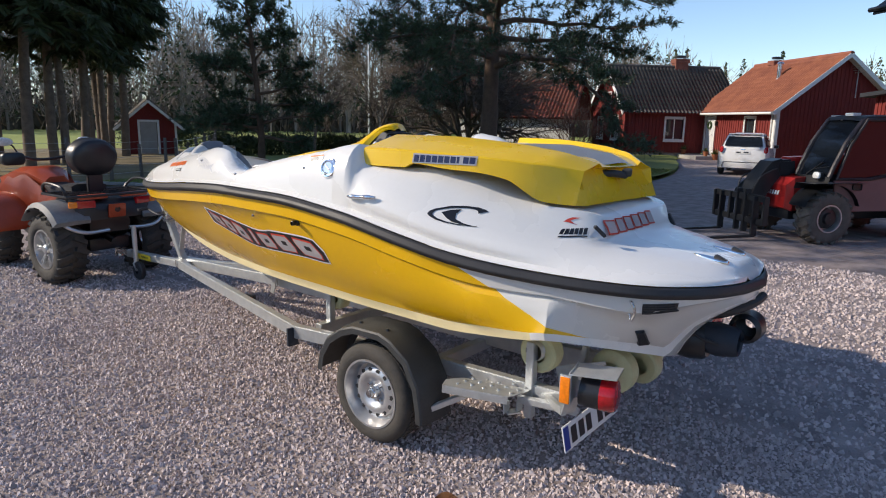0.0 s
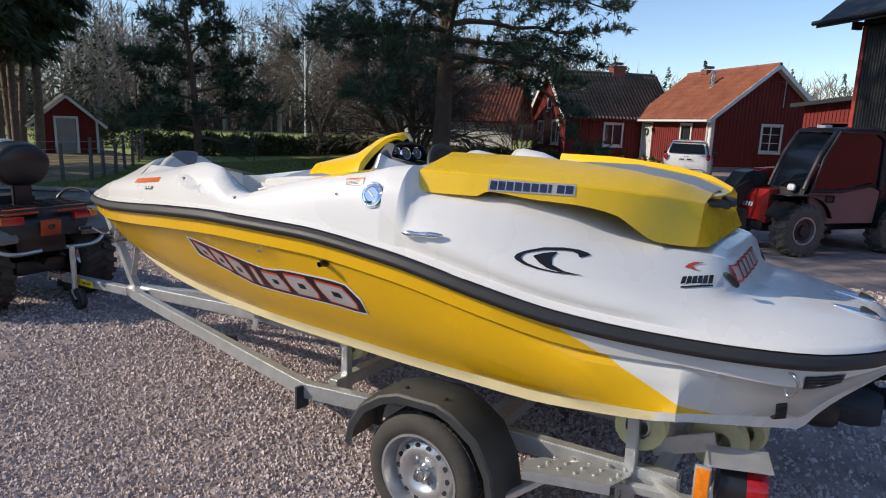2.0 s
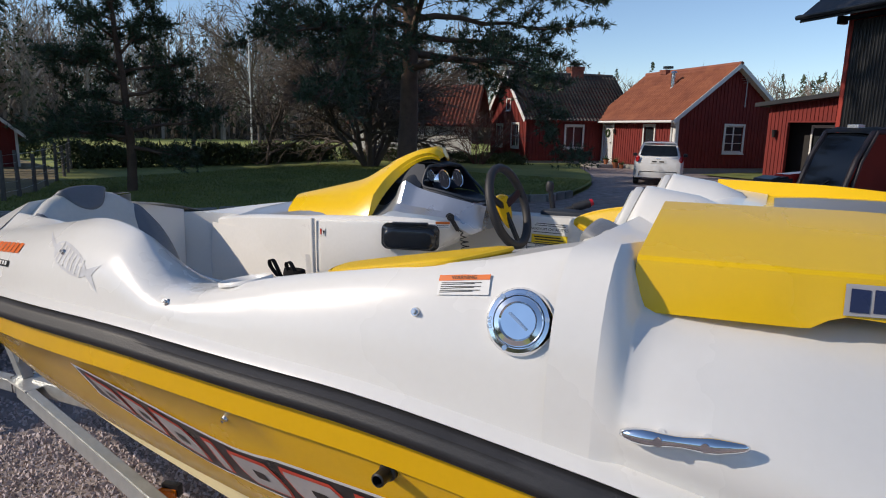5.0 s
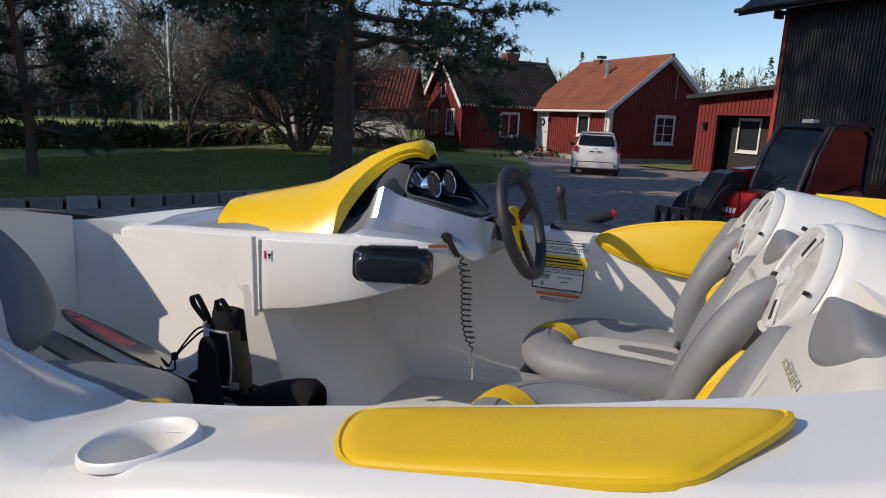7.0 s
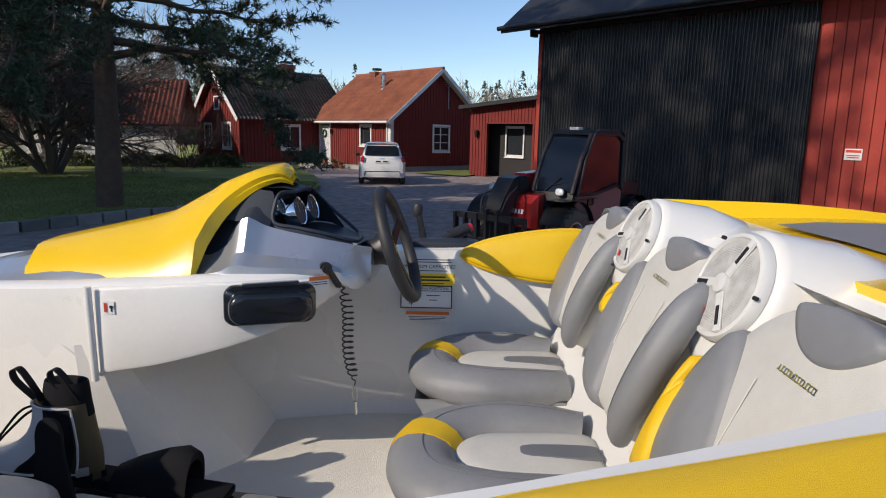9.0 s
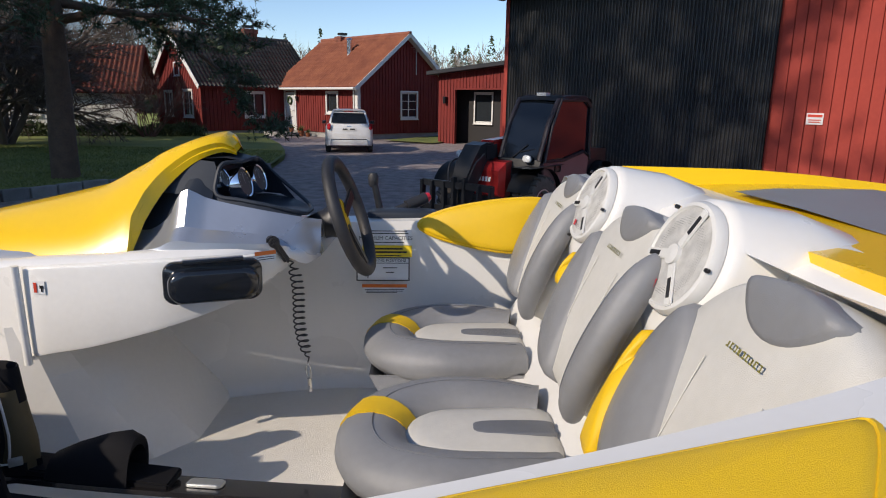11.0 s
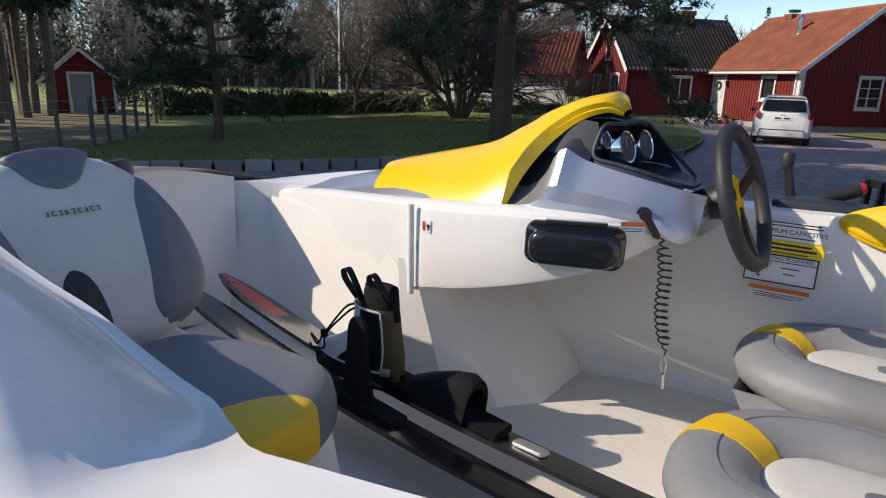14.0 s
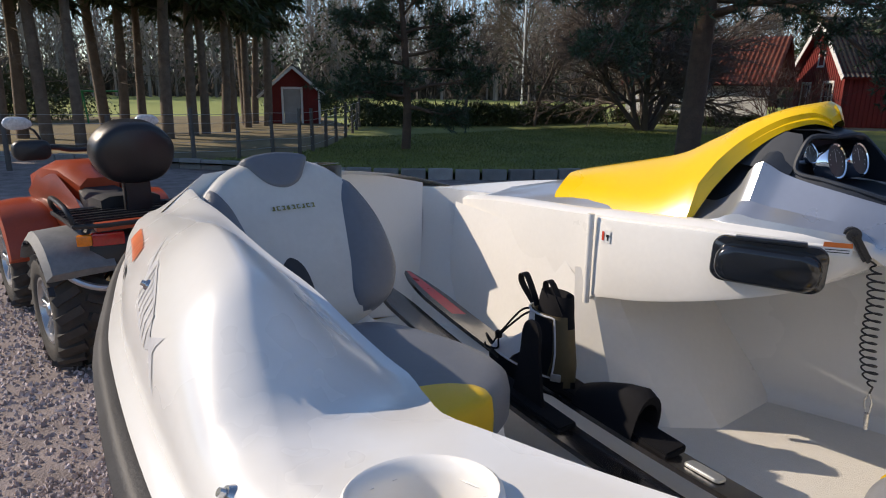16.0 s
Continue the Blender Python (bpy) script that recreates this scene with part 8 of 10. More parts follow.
for x, y in ((0.95, 0.72), (0.95, -0.72), (-0.95, 0.72), (-0.95, -0.72)):
    s = 1 if y > 0 else -1
    wheel = knobby(tele, (x, y, 0.40), 0.41, 0.30, 0.21, 18, 0.05, s, RIM_STEEL, "chunky dirty machine tyre", DUSTY_TYRE)
    bm = bmesh.new()
    lathe(bm, [(s * 0.02, 0.16), (s * 0.09, 0.15), (s * 0.10, 0.10), (s * 0.15, 0.09), (s * 0.155, 0.001)], (0, 0, 0), "y", 20)
    part("hub", bm, TH_BLACK, wheel)
bm = bmesh.new()
box(bm, (0, -0.05, 0.52), (2.5, 0.75, 0.42), (0, 0, 0), 0.05)
vpart("chassis", TH_BLACK, tele)
bm = bmesh.new()
loft(bm, [[(x, y0, z0), (x, y0, z1), (x, y1, z1), (x, y1, z0)] for x, y0, y1, z0, z1 in ((1.32, -0.35, 0.30, 0.50, 0.86), (1.22, -0.42, 0.36, 0.45, 0.98), (0.9, -0.42, 0.3, 0.5, 1.0), (0.5, -0.42, 0.2, 0.6, 1.0))], closed=True, cap=True)
vpart("front_frame", TH_RED, tele, "red front frame", angle=30)
bars(tele, plane_at((1.329, -0.03, 0.73), (0, 1, 0), (-0.25, 0, 1)), [(-0.17 + 0.058 * i, 0, 0.04, 0.07) for i in range(7)], DECAL_WHITE, "name_block")
bm = bmesh.new()
beam(bm, (-1.35, -0.12, 1.25), (1.05, -0.12, 1.12), 0.26, 0.32, 0.02)
vpart("boom", TH_RED, tele, "red telescopic boom")
bars(tele, plane_at((0.42, 0.012, 1.16), (1, 0, -0.05), (0, 0, 1)), [(-0.2 + 0.085 * i, 0, 0.06, 0.10) for i in range(7)], DECAL_WHITE, "boom_block")
bm = bmesh.new()
beam(bm, (0.95, -0.12, 1.13), (1.28, -0.12, 1.10), 0.30, 0.26, 0.03)
loft(bm, [[(x, -0.12 - w, z0), (x, -0.12 - w, z1), (x, -0.12 + w, z1), (x, -0.12 + w, z0)] for x, w, z0, z1 in ((1.22, 0.14, 0.98, 1.26), (1.40, 0.15, 0.75, 1.22), (1.62, 0.15, 0.42, 0.95), (1.72, 0.12, 0.35, 0.72))], closed=True, cap=True)
vpart("boom_head", TH_BLACK, tele, "black boom head", angle=30)
carriage = new("fork_carriage")
carriage.parent = tele
for z in (0.30, 0.66):
    bm = bmesh.new()
    beam(bm, (1.82, -0.72, z), (1.82, 0.55, z), 0.06, 0.10, 0.008)
    part("carriage_bar", bm, TH_BLACK, carriage)
for y in (-0.72, -0.30, -0.12, 0.08, 0.55):
    bm = bmesh.new()
    beam(bm, (1.83, y, 0.10 if y in (-0.12, 0.08) else 0.26), (1.83, y, 0.78 if y in (-0.12, 0.08) else 0.7), 0.09, 0.05, 0.006, up=(0, 1, 0))
    part("carriage_upright", bm, TH_BLACK, carriage)
for y in (-0.5, 0.36):
    bm = bmesh.new()
    beam(bm, (1.86, y, 0.06), (1.86, y, 0.7), 0.10, 0.04, 0.006, up=(0, 1, 0))
    beam(bm, (1.86, y, 0.07), (2.75, y, 0.05), 0.10, 0.035, 0.006)
    part("fork", bm, TH_BLACK, carriage)
bm = bmesh.new()
tube(bm, smooth_path([(1.3, 0.02, 1.1), (1.5, 0.12, 1.06), (1.68, 0.14, 0.96), (1.72, 0.05, 0.72)], 6), 0.014, 6)
tube(bm, smooth_path([(1.3, -0.24, 1.0), (1.5, -0.36, 1.0), (1.66, -0.36, 0.9), (1.74, -0.3, 0.66)], 6), 0.014, 6)
vpart("hose", BLACK_RUBBER, tele)
cab = new("cab")
cab.parent = tele
WS = [(0.98, 1.02), (0.93, 1.16), (0.76, 1.55), (0.52, 1.88)]   # windscreen profile
bm = bmesh.new()
loft(bm, [[(x, 0.10, z), (x - 0.004, 0.42, z), (x - 0.02, 0.74, z)] for x, z in WS])
part("windscreen", bm, CAB_GLASS, cab, "tinted windscreen")
bm = bmesh.new()
for y in (0.09, 0.77):
    tube(bm, [(x + 0.005, y, z) for x, z in WS] + [(0.30, y, 1.93), (-0.30, y, 1.93), (-0.50, y, 1.80), (-0.55, y, 0.95)], 0.035, 8)
part("cab_pillar", bm, CAB_FRAME, cab, "grey cab frame")
bm = bmesh.new()
loft(bm, [[(x, 0.05, z), (x, 0.43, z + 0.02), (x, 0.80, z)] for x, z in ((0.56, 1.87), (0.48, 1.93), (0.0, 1.955), (-0.40, 1.93), (-0.52, 1.86))])
bmesh.ops.solidify(bm, geom=bm.faces[:], thickness=0.04)
part("cab_roof", bm, TH_BLACK, cab, "black cab roof")
bm = bmesh.new()
loft(bm, [[(1.02, y, 0.70), (1.04, y, 0.86), (0.98, y, 1.03)] for y in (0.06, 0.42, 0.80)])
loft(bm, [[(x, y, 0.84 + (0.10 if k else 0)) for x in (0.42, 0.66, 0.95, 1.2, 1.40)] for k, y in ((0, 0.56), (1, 0.60), (1, 0.90))])
part("cab_nose", bm, TH_BLACK, cab)
bm = bmesh.new()
O = [(0.90, 0.98), (0.86, 0.72), (0.55, 0.50), (-0.45, 0.50), (-0.50, 1.0), (-0.30, 1.10), (0.3, 1.0)]
pillow(bm, [(x, z) for x, z in O], 0.04, 0.0, Matrix(((1, 0, 0, 0), (0, 0, 1, 0.76), (0, 1, 0, 0), (0, 0, 0, 1))), rings=(1.0, 1.0, 0.98))
part("door_panel", bm, TH_GREY, cab, "grey cab door")
bm = bmesh.new()
O = [(0.88, 1.02), (0.3, 1.03), (-0.30, 1.14), (-0.46, 1.05), (-0.46, 1.78), (-0.30, 1.88), (0.46, 1.88), (0.72, 1.50)]
pillow(bm, [(x, z) for x, z in O], 0.012, 0.0, Matrix(((1, 0, 0, 0), (0, 0, 1, 0.77), (0, 1, 0, 0), (0, 0, 0, 1))), rings=(1.0, 1.0, 1.0))
part("door_glass", bm, CAB_GLASS, cab, "tinted door glass", smooth=False)
bm = bmesh.new()
tube(bm, [(0.88, 0.80, 1.0), (0.72, 0.80, 1.5), (0.48, 0.80, 1.89), (-0.28, 0.80, 1.89), (-0.46, 0.80, 1.78), (-0.48, 0.80, 1.02), (-0.30, 0.80, 1.1), (0.3, 0.80, 1.0)], 0.028, 8, closed=True)
part("door_frame", bm, CAB_FRAME, cab)
bm = bmesh.new()
box(bm, (0.50, 0.80, 0.88), (0.16, 0.02, 0.10), (0, 0, 0), 0.03)
part("door_handle", bm, BLACK_PLASTIC, cab)
bm = bmesh.new()
tube(bm, [(0.99, 0.30, 1.04), (0.90, 0.52, 1.24)], 0.01, 6)
tube(bm, [(0.95, 0.42, 1.13), (0.90, 0.66, 1.18)], 0.008, 6)
part("wiper", bm, BLACK_PLASTIC, cab)
for y in (0.62, -0.62):
    bm = bmesh.new()
    pillow(bm, smooth_loop([(0.07, 0), (0.04, 0.05), (-0.05, 0.05), (-0.07, 0), (-0.04, -0.045), (0.05, -0.045)], 4), 0.03, 0.015, plane_at((1.06, y, 1.04), (0, 1, 0), (-0.2, 0, 1)))
    vpart("headlamp", CLEAR_LENS, tele, "clear headlamp")
    bm = bmesh.new()
    rod(bm, (0.98, y, 1.04), (1.06, y, 1.04), 0.05, 0.065)
    vpart("headlamp_shell", BLACK_PLASTIC, tele)
bm = bmesh.new()
box(bm, (0.42, 0.45, 1.97), (0.14, 0.16, 0.05), (0, 0, 0), 0.01)
vpart("work_lamp", CLEAR_LENS, tele)
bm = bmesh.new()
loft(bm, [[(x, y0, z0), (x, y0, z1), (x, y1, z1), (x, y1, z0)] for x, y0, y1, z0, z1 in ((-0.55, 0.05, 0.75, 0.55, 1.15), (-1.3, 0.0, 0.70, 0.55, 1.10), (-1.5, -0.5, 0.6, 0.55, 1.0))], closed=True, cap=True)
box(bm, (-0.5, -0.58, 0.85), (1.3, 0.4, 0.6), (0, 0, 0), 0.05)
vpart("engine_cover", TH_BLACK, tele, angle=30)
for s in (-1, 1):
    bm = bmesh.new()
    loft(bm, [[(-0.95 + 0.50 * math.cos(radians(a0)), s * y, 0.42 + 0.50 * math.sin(radians(a0))) for y in (0.45, 0.88)] for a0 in range(0, 181, 15)])
    bmesh.ops.solidify(bm, geom=bm.faces[:], thickness=0.02)
    vpart("rear_mudguard", TH_BLACK, tele)
    bm = bmesh.new()
    loft(bm, [[(0.95 + 0.50 * math.cos(radians(a0)), s * y, 0.42 + 0.50 * math.sin(radians(a0))) for y in (0.52, 0.88)] for a0 in range(20, 161, 14)])
    bmesh.ops.solidify(bm, geom=bm.faces[:], thickness=0.02)
    vpart("front_mudguard", TH_BLACK, tele)

# ---- white hatchback in front of the house ----
CAR_WHITE = material("white_car_paint", (0.82, 0.82, 0.81), 0.25, vary=0.02, coat=0.4)
CAR_GLASS = material("dark_car_glass", (0.015, 0.018, 0.02), 0.05, coat=0.7)
car = thing("hatchback_car", pose(-3.80, 23.25, 0, 0, 0, 8), "white five-door hatchback parked on the drive, seen from behind", "car")
bm = bmesh.new()   # lower body, tail at -y
SEC = [(-1.92, 0.60, 0.34, 0.60, 0.88), (-1.88, 0.74, 0.28, 0.78, 0.97), (-1.7, 0.83, 0.24, 0.84, 1.0), (-1.1, 0.85, 0.22, 0.85, 0.98), (0.4, 0.85, 0.22, 0.85, 0.95), (1.2, 0.84, 0.24, 0.82, 0.90), (1.7, 0.78, 0.28, 0.70, 0.78), (1.95, 0.55, 0.34, 0.50, 0.62)]
loft(bm, [[(-w * 0.95, y, z0), (-w, y, z0 + 0.12), (-w, y, z1 - 0.18), (-w * 0.94, y, z1), (0, y, z1 + 0.02), (w * 0.94, y, z1), (w, y, z1 - 0.18), (w, y, z0 + 0.12), (w * 0.95, y, z0)] for y, w, z0, _, z1 in SEC], closed=True, cap=True)
vpart("body", CAR_WHITE, car, angle=40)
bm = bmesh.new()   # cabin
CAB = [(-1.86, 0.72, 0.96, 0.98), (-1.74, 0.72, 0.96, 1.16), (-1.52, 0.70, 0.96, 1.42), (-1.35, 0.66, 0.96, 1.49), (-0.5, 0.64, 0.94, 1.525), (0.2, 0.64, 0.94, 1.49), (0.75, 0.68, 0.93, 1.18), (1.05, 0.70, 0.92, 0.96)]
loft(bm, [[(-w, y, z0), (-w * 0.97, y, z0 + (z1 - z0) * 0.45), (-w * 0.86, y, z1 - 0.03), (-w * 0.6, y, z1), (w * 0.6, y, z1), (w * 0.86, y, z1 - 0.03), (w * 0.97, y, z0 + (z1 - z0) * 0.45), (w, y, z0)] for y, w, z0, z1 in CAB], closed=True, cap=True)
vpart("cabin", CAR_WHITE, car, angle=45)
bm = bmesh.new()
loft(bm, [[(-0.62, -1.845, 1.05), (0, -1.87, 1.05), (0.62, -1.845, 1.05)], [(-0.60, -1.755, 1.20), (0, -1.785, 1.20), (0.60, -1.755, 1.20)], [(-0.53, -1.60, 1.39), (0, -1.625, 1.39), (0.53, -1.60, 1.39)]])
bmesh.ops.solidify(bm, geom=bm.faces[:], thickness=0.01)
vpart("rear_window", CAR_GLASS, car, "dark rear window")
for s in (-1, 1):
    bm = bmesh.new()
    loft(bm, [[(s * 0.725, y, 1.0), (s * 0.69, y, 1.2), (s * 0.60, y * 0.97, 1.42)] for y in (-1.55, -0.9, -0.2, 0.35)] + [[(s * 0.725, 0.75, 1.0), (s * 0.70, 0.62, 1.12), (s * 0.65, 0.48, 1.3)]])
    bmesh.ops.solidify(bm, geom=bm.faces[:], thickness=0.01)
    vpart("side_window", CAR_GLASS, car)
    bm = bmesh.new()
    pillow(bm, smooth_loop([(0.0, 0.08), (0.09, 0.10), (0.11, -0.02), (0.06, -0.12), (-0.02, -0.06)], 4), 0.03, 0.01, plane_at((s * 0.70, -1.90, 0.93), (s, 0.35, 0) if s > 0 else (1, -0.35, 0), (0, 0.15, 1)) if s > 0 else plane_at((-0.74, -1.90, 0.93), (1, -0.35, 0), (0, 0.15, 1)))
    vpart("tail_lamp", RED_LENS, car, "red tail lamp")
    bm = bmesh.new()
    box(bm, (s * 0.92, 0.55, 1.0), (0.16, 0.10, 0.12), (0, 0, 0), 0.03)
    vpart("door_mirror", BLACK_PLASTIC, car)
    for y in (-1.22, 1.28):
        wheel = new("wheel")
        wheel.parent = car
        wheel.matrix_basis = pose(s * 0.75, y, 0.30)
        bm = bmesh.new()
        lathe(bm, [(-0.09, 0.2), (-0.095, 0.26), (-0.07, 0.295), (0.07, 0.295), (0.095, 0.26), (0.09, 0.2)], (0, 0, 0), "x", 28)
        part("tyre", bm, TYRE, wheel)
        bm = bmesh.new()
        lathe(bm, [(s * 0.08, 0.2), (s * 0.06, 0.15), (s * 0.075, 0.04), (s * 0.075, 0.001)], (0, 0, 0), "x", 20)
        part("rim", bm, RIM_STEEL, wheel)
bm = bmesh.new()
loft(bm, [[(-0.66, -1.93, 0.30), (-0.62, -1.95, 0.50), (0.62, -1.95, 0.50), (0.66, -1.93, 0.30)], [(-0.55, -1.6, 0.24), (-0.5, -1.6, 0.24), (0.5, -1.6, 0.24), (0.55, -1.6, 0.24)]])
vpart("lower_bumper", BLACK_PLASTIC, car, "black lower bumper")
bm = bmesh.new()
box(bm, (0, -1.92, 0.83), (0.52, 0.012, 0.11), (-6, 0, 0), 0.004)
vpart("number_plate", PLATE_WHITE, car)
bars(car, plane_at((0, -1.928, 0.83), (1, 0, 0), (0, -0.1, 1)), [(-0.14, 0, 0.16, 0.06), (0.11, 0, 0.16, 0.06)], INK, "plate_bar")
bm = bmesh.new()
box(bm, (0, -1.90, 0.93), (0.16, 0.02, 0.05), (0, 0, 0), 0.01)
vpart("badge", CHROME, car)
bm = bmesh.new()
box(bm, (0, -1.50, 1.475), (1.1, 0.18, 0.02), (-8, 0, 0), 0.008)
vpart("roof_spoiler", CAR_WHITE, car)
bm = bmesh.new()
box(bm, (0, -1.63, 1.445), (0.3, 0.02, 0.02), (0, 0, 0), 0.004)
vpart("brake_lamp", RED_LENS, car)


# ---- red house ----
FALU = material("falu_red_boards", (0.15, 0.016, 0.013), 0.85, scale=2.0, second=(0.22, 0.028, 0.022), fine=14, bump=0.004, bump_scale=60)
TRIM = material("white_trim_paint", (0.72, 0.71, 0.68), 0.6, vary=0.06, scale=5)
CLAY = material("orange_clay_tile", (0.18, 0.05, 0.03), 0.8, scale=1.4, second=(0.36, 0.13, 0.07), fine=7, bump=0.004, bump_scale=40)
OLD_TILE = material("mossy_grey_tile", (0.045, 0.04, 0.035), 0.8, scale=1.0, second=(0.13, 0.115, 0.10), fine=9, bump=0.004, bump_scale=40)
BRICK = material("brown_chimney_brick", (0.24, 0.085, 0.055), 0.85, vary=0.25, scale=6, fine=20)
PLINTH = material("grey_concrete", (0.30, 0.29, 0.27), 0.85, scale=3, second=(0.40, 0.39, 0.37), fine=40, bump=0.004)
PANE = material("window_glass", (0.025, 0.03, 0.035), 0.04, vary=0.1, coat=0.6)
DOOR_WHITE = material("white_door_paint", (0.62, 0.63, 0.64), 0.5, vary=0.05)
WREATH = material("evergreen_wreath", (0.03, 0.06, 0.02), 0.8, vary=0.4, scale=30, bump=0.02)
TERRACOTTA = material("terracotta", (0.36, 0.13, 0.06), 0.8, vary=0.15)
PLANT = material("pot_plant_leaves", (0.05, 0.10, 0.02), 0.6, vary=0.3, scale=20)


def wall_frame(x, y, dx, dy):
    """Local axes: x along (dx, dy), z up, y to the left of x."""
    d = Vector((dx, dy, 0)).normalized()
    m = Matrix((d, Vector((-d.y, d.x, 0)), Vector((0, 0, 1)))).transposed().to_4x4()
    m.translation = (x, y, 0)
    return m


def quad_wall(bm, m, x0, x1, z0, top, thick=0.12, opening=()):
    """A wall in m's xz plane going thick inwards (+y); top(x) is its height; openings (x0, x1, z0, z1)."""
    xs = sorted({x0, x1, (x0 + x1) / 2} | {v for o in opening for v in o[:2]})
    for a, b in zip(xs, xs[1:]):
        cuts = [o for o in opening if o[0] <= a + 1e-6 and o[1] >= b - 1e-6]
        spans, z = [], z0
        for o in sorted(cuts, key=lambda o: o[2]):
            if o[2] > z + 1e-6:
                spans.append((z, o[2], z, o[2]))
            z = o[3]
        spans.append((z, top(a), z, top(b)))
        for za0, za1, zb0, zb1 in spans:
            P = [m @ Vector(p) for p in ((a, 0, za0), (b, 0, zb0), (b, 0, zb1), (a, 0, za1), (a, thick, za0), (b, thick, zb0), (b, thick, zb1), (a, thick, za1))]
            v = [bm.verts.new(p) for p in P]
            for q in ((0, 1, 2, 3), (7, 6, 5, 4), (0, 4, 5, 1), (3, 2, 6, 7), (0, 3, 7, 4), (1, 5, 6, 2)):
                bm.faces.new([v[i] for i in q])
    bmesh.ops.remove_doubles(bm, verts=bm.verts[:], dist=0.0001)


def battens(owner, m, x0, x1, z0, top, pitch, opening=(), w=0.05, t=0.028):
    n = int((x1 - x0) / pitch)
    for i in range(n + 1):
        x = x0 + (x1 - x0) * (i + 0.5) / (n + 1)
        spans, z = [], z0
        for o in sorted([o for o in opening if o[0] - 0.08 < x < o[1] + 0.08], key=lambda o: o[2]):
            if o[2] - 0.08 > z:
                spans.append((z, o[2] - 0.08))
            z = o[3] + 0.08
        spans.append((z, top(x)))
        for a, b in spans:
            bm = bmesh.new()
            bmesh.ops.create_cube(bm, size=1.0, matrix=m @ pose(x, -t / 2, (a + b) / 2) @ Matrix.Diagonal((w, t, b - a, 1)))
            part("batten", bm, FALU, owner, smooth=False)


def make_window(owner, m, x0, x1, z0, z1, cols=2, rows=2, trim=0.10, curtain=True):
    win = new("window")
    win.parent = owner
    win.matrix_basis = m @ pose((x0 + x1) / 2, 0, (z0 + z1) / 2)
    w, h = x1 - x0, z1 - z0
    bm = bmesh.new()
    for a, b in (((-w / 2 - trim, 0, -h / 2 - trim / 2), (w / 2 + trim, 0, -h / 2 - trim / 2)), ((-w / 2 - trim, 0, h / 2 + trim / 2), (w / 2 + trim, 0, h / 2 + trim / 2)), ((-w / 2 - trim / 2, 0, -h / 2), (-w / 2 - trim / 2, 0, h / 2)), ((w / 2 + trim / 2, 0, -h / 2), (w / 2 + trim / 2, 0, h / 2))):
        beam(bm, Vector(a) + Vector((0, -0.035, 0)), Vector(b) + Vector((0, -0.035, 0)), trim, 0.04, 0.004, up=(0, -1, 0))
    part("window_frame", bm, TRIM, win, smooth=False)
    rails = [((-w / 2 + w * i / cols, 0.03, -h / 2), (-w / 2 + w * i / cols, 0.03, h / 2), 0.055, 0.03) for i in range(1, cols)]
    rails += [((-w / 2, 0.035, -h / 2 + h * j / rows), (w / 2, 0.035, -h / 2 + h * j / rows), 0.03, 0.02) for j in range(1, rows)]
    rails += [((-w / 2, 0.03, z), (w / 2, 0.03, z), 0.05, 0.03) for z in (-h / 2 + 0.025, h / 2 - 0.025)]
    for a, b, wide, deep in rails:
        bm = bmesh.new()
        beam(bm, a, b, wide, deep, 0.003, up=(0, -1, 0))
        part("glazing_bar", bm, TRIM, win, smooth=False)
    for i in range(cols):
        for j in range(rows):
            bm = bmesh.new()
            box(bm, (-w / 2 + w * (i + 0.5) / cols, 0.05, -h / 2 + h * (j + 0.5) / rows), (w / cols - 0.005, 0.008, h / rows - 0.005))
            part("pane", bm, PANE, win, smooth=False)
    bm = bmesh.new()
    box(bm, (0, -0.05, -h / 2 - trim - 0.01), (w + 2.4 * trim, 0.10, 0.025), (0, 0, 0), 0.004)
    part("window_sill", bm, TRIM, win, smooth=False)
    return win


def tile_roof(name, owner, m, x0, x1, y_eave, z_eave, y_ridge, z_ridge, mat, wave=0.21, label=""):
    """Pantiles in waves along x and stepped courses up the slope, in the frame m."""
    L = math.hypot(y_ridge - y_eave, z_ridge - z_eave)
    rows = max(2, int(L / 0.34))
    cols = int((x1 - x0) / wave * 6)
    ny, nz = -(z_ridge - z_eave) / L, (y_ridge - y_eave) / L
    if nz < 0:
        ny, nz = -ny, -nz
    u = np.linspace(0, 1, cols + 1)
    X = x0 + (x1 - x0) * u
    ph = (X - x0) / wave * math.tau
    prof = 0.040 * np.sin(ph) + 0.014 * np.sin(2 * ph)
    V, F = [], []
    jig = np.random.default_rng(3)
    for r in range(rows):
        for k, (s, lift) in enumerate(((r / rows, 0.032), ((r + 1) / rows, 0.004))):
            d = prof + lift + jig.normal(0, 0.004, 1)
            yy, zz = y_eave + (y_ridge - y_eave) * s + ny * d, z_eave + (z_ridge - z_eave) * s + nz * d
            V.append(np.stack([X, yy, zz], -1))
    V = np.concatenate(V)
    w = cols + 1
    for r in range(2 * rows - 1):
        a = np.arange(cols) + r * w
        F.append(np.stack([a, a + 1, a + 1 + w, a + w], -1))
    M = np.array(m)
    V = V @ M[:3, :3].T + M[:3, 3]
    ob = raw_mesh(name, V, np.concatenate(F), mat, owner, smooth=True)
    if label:
        ob["label"] = label
    return ob


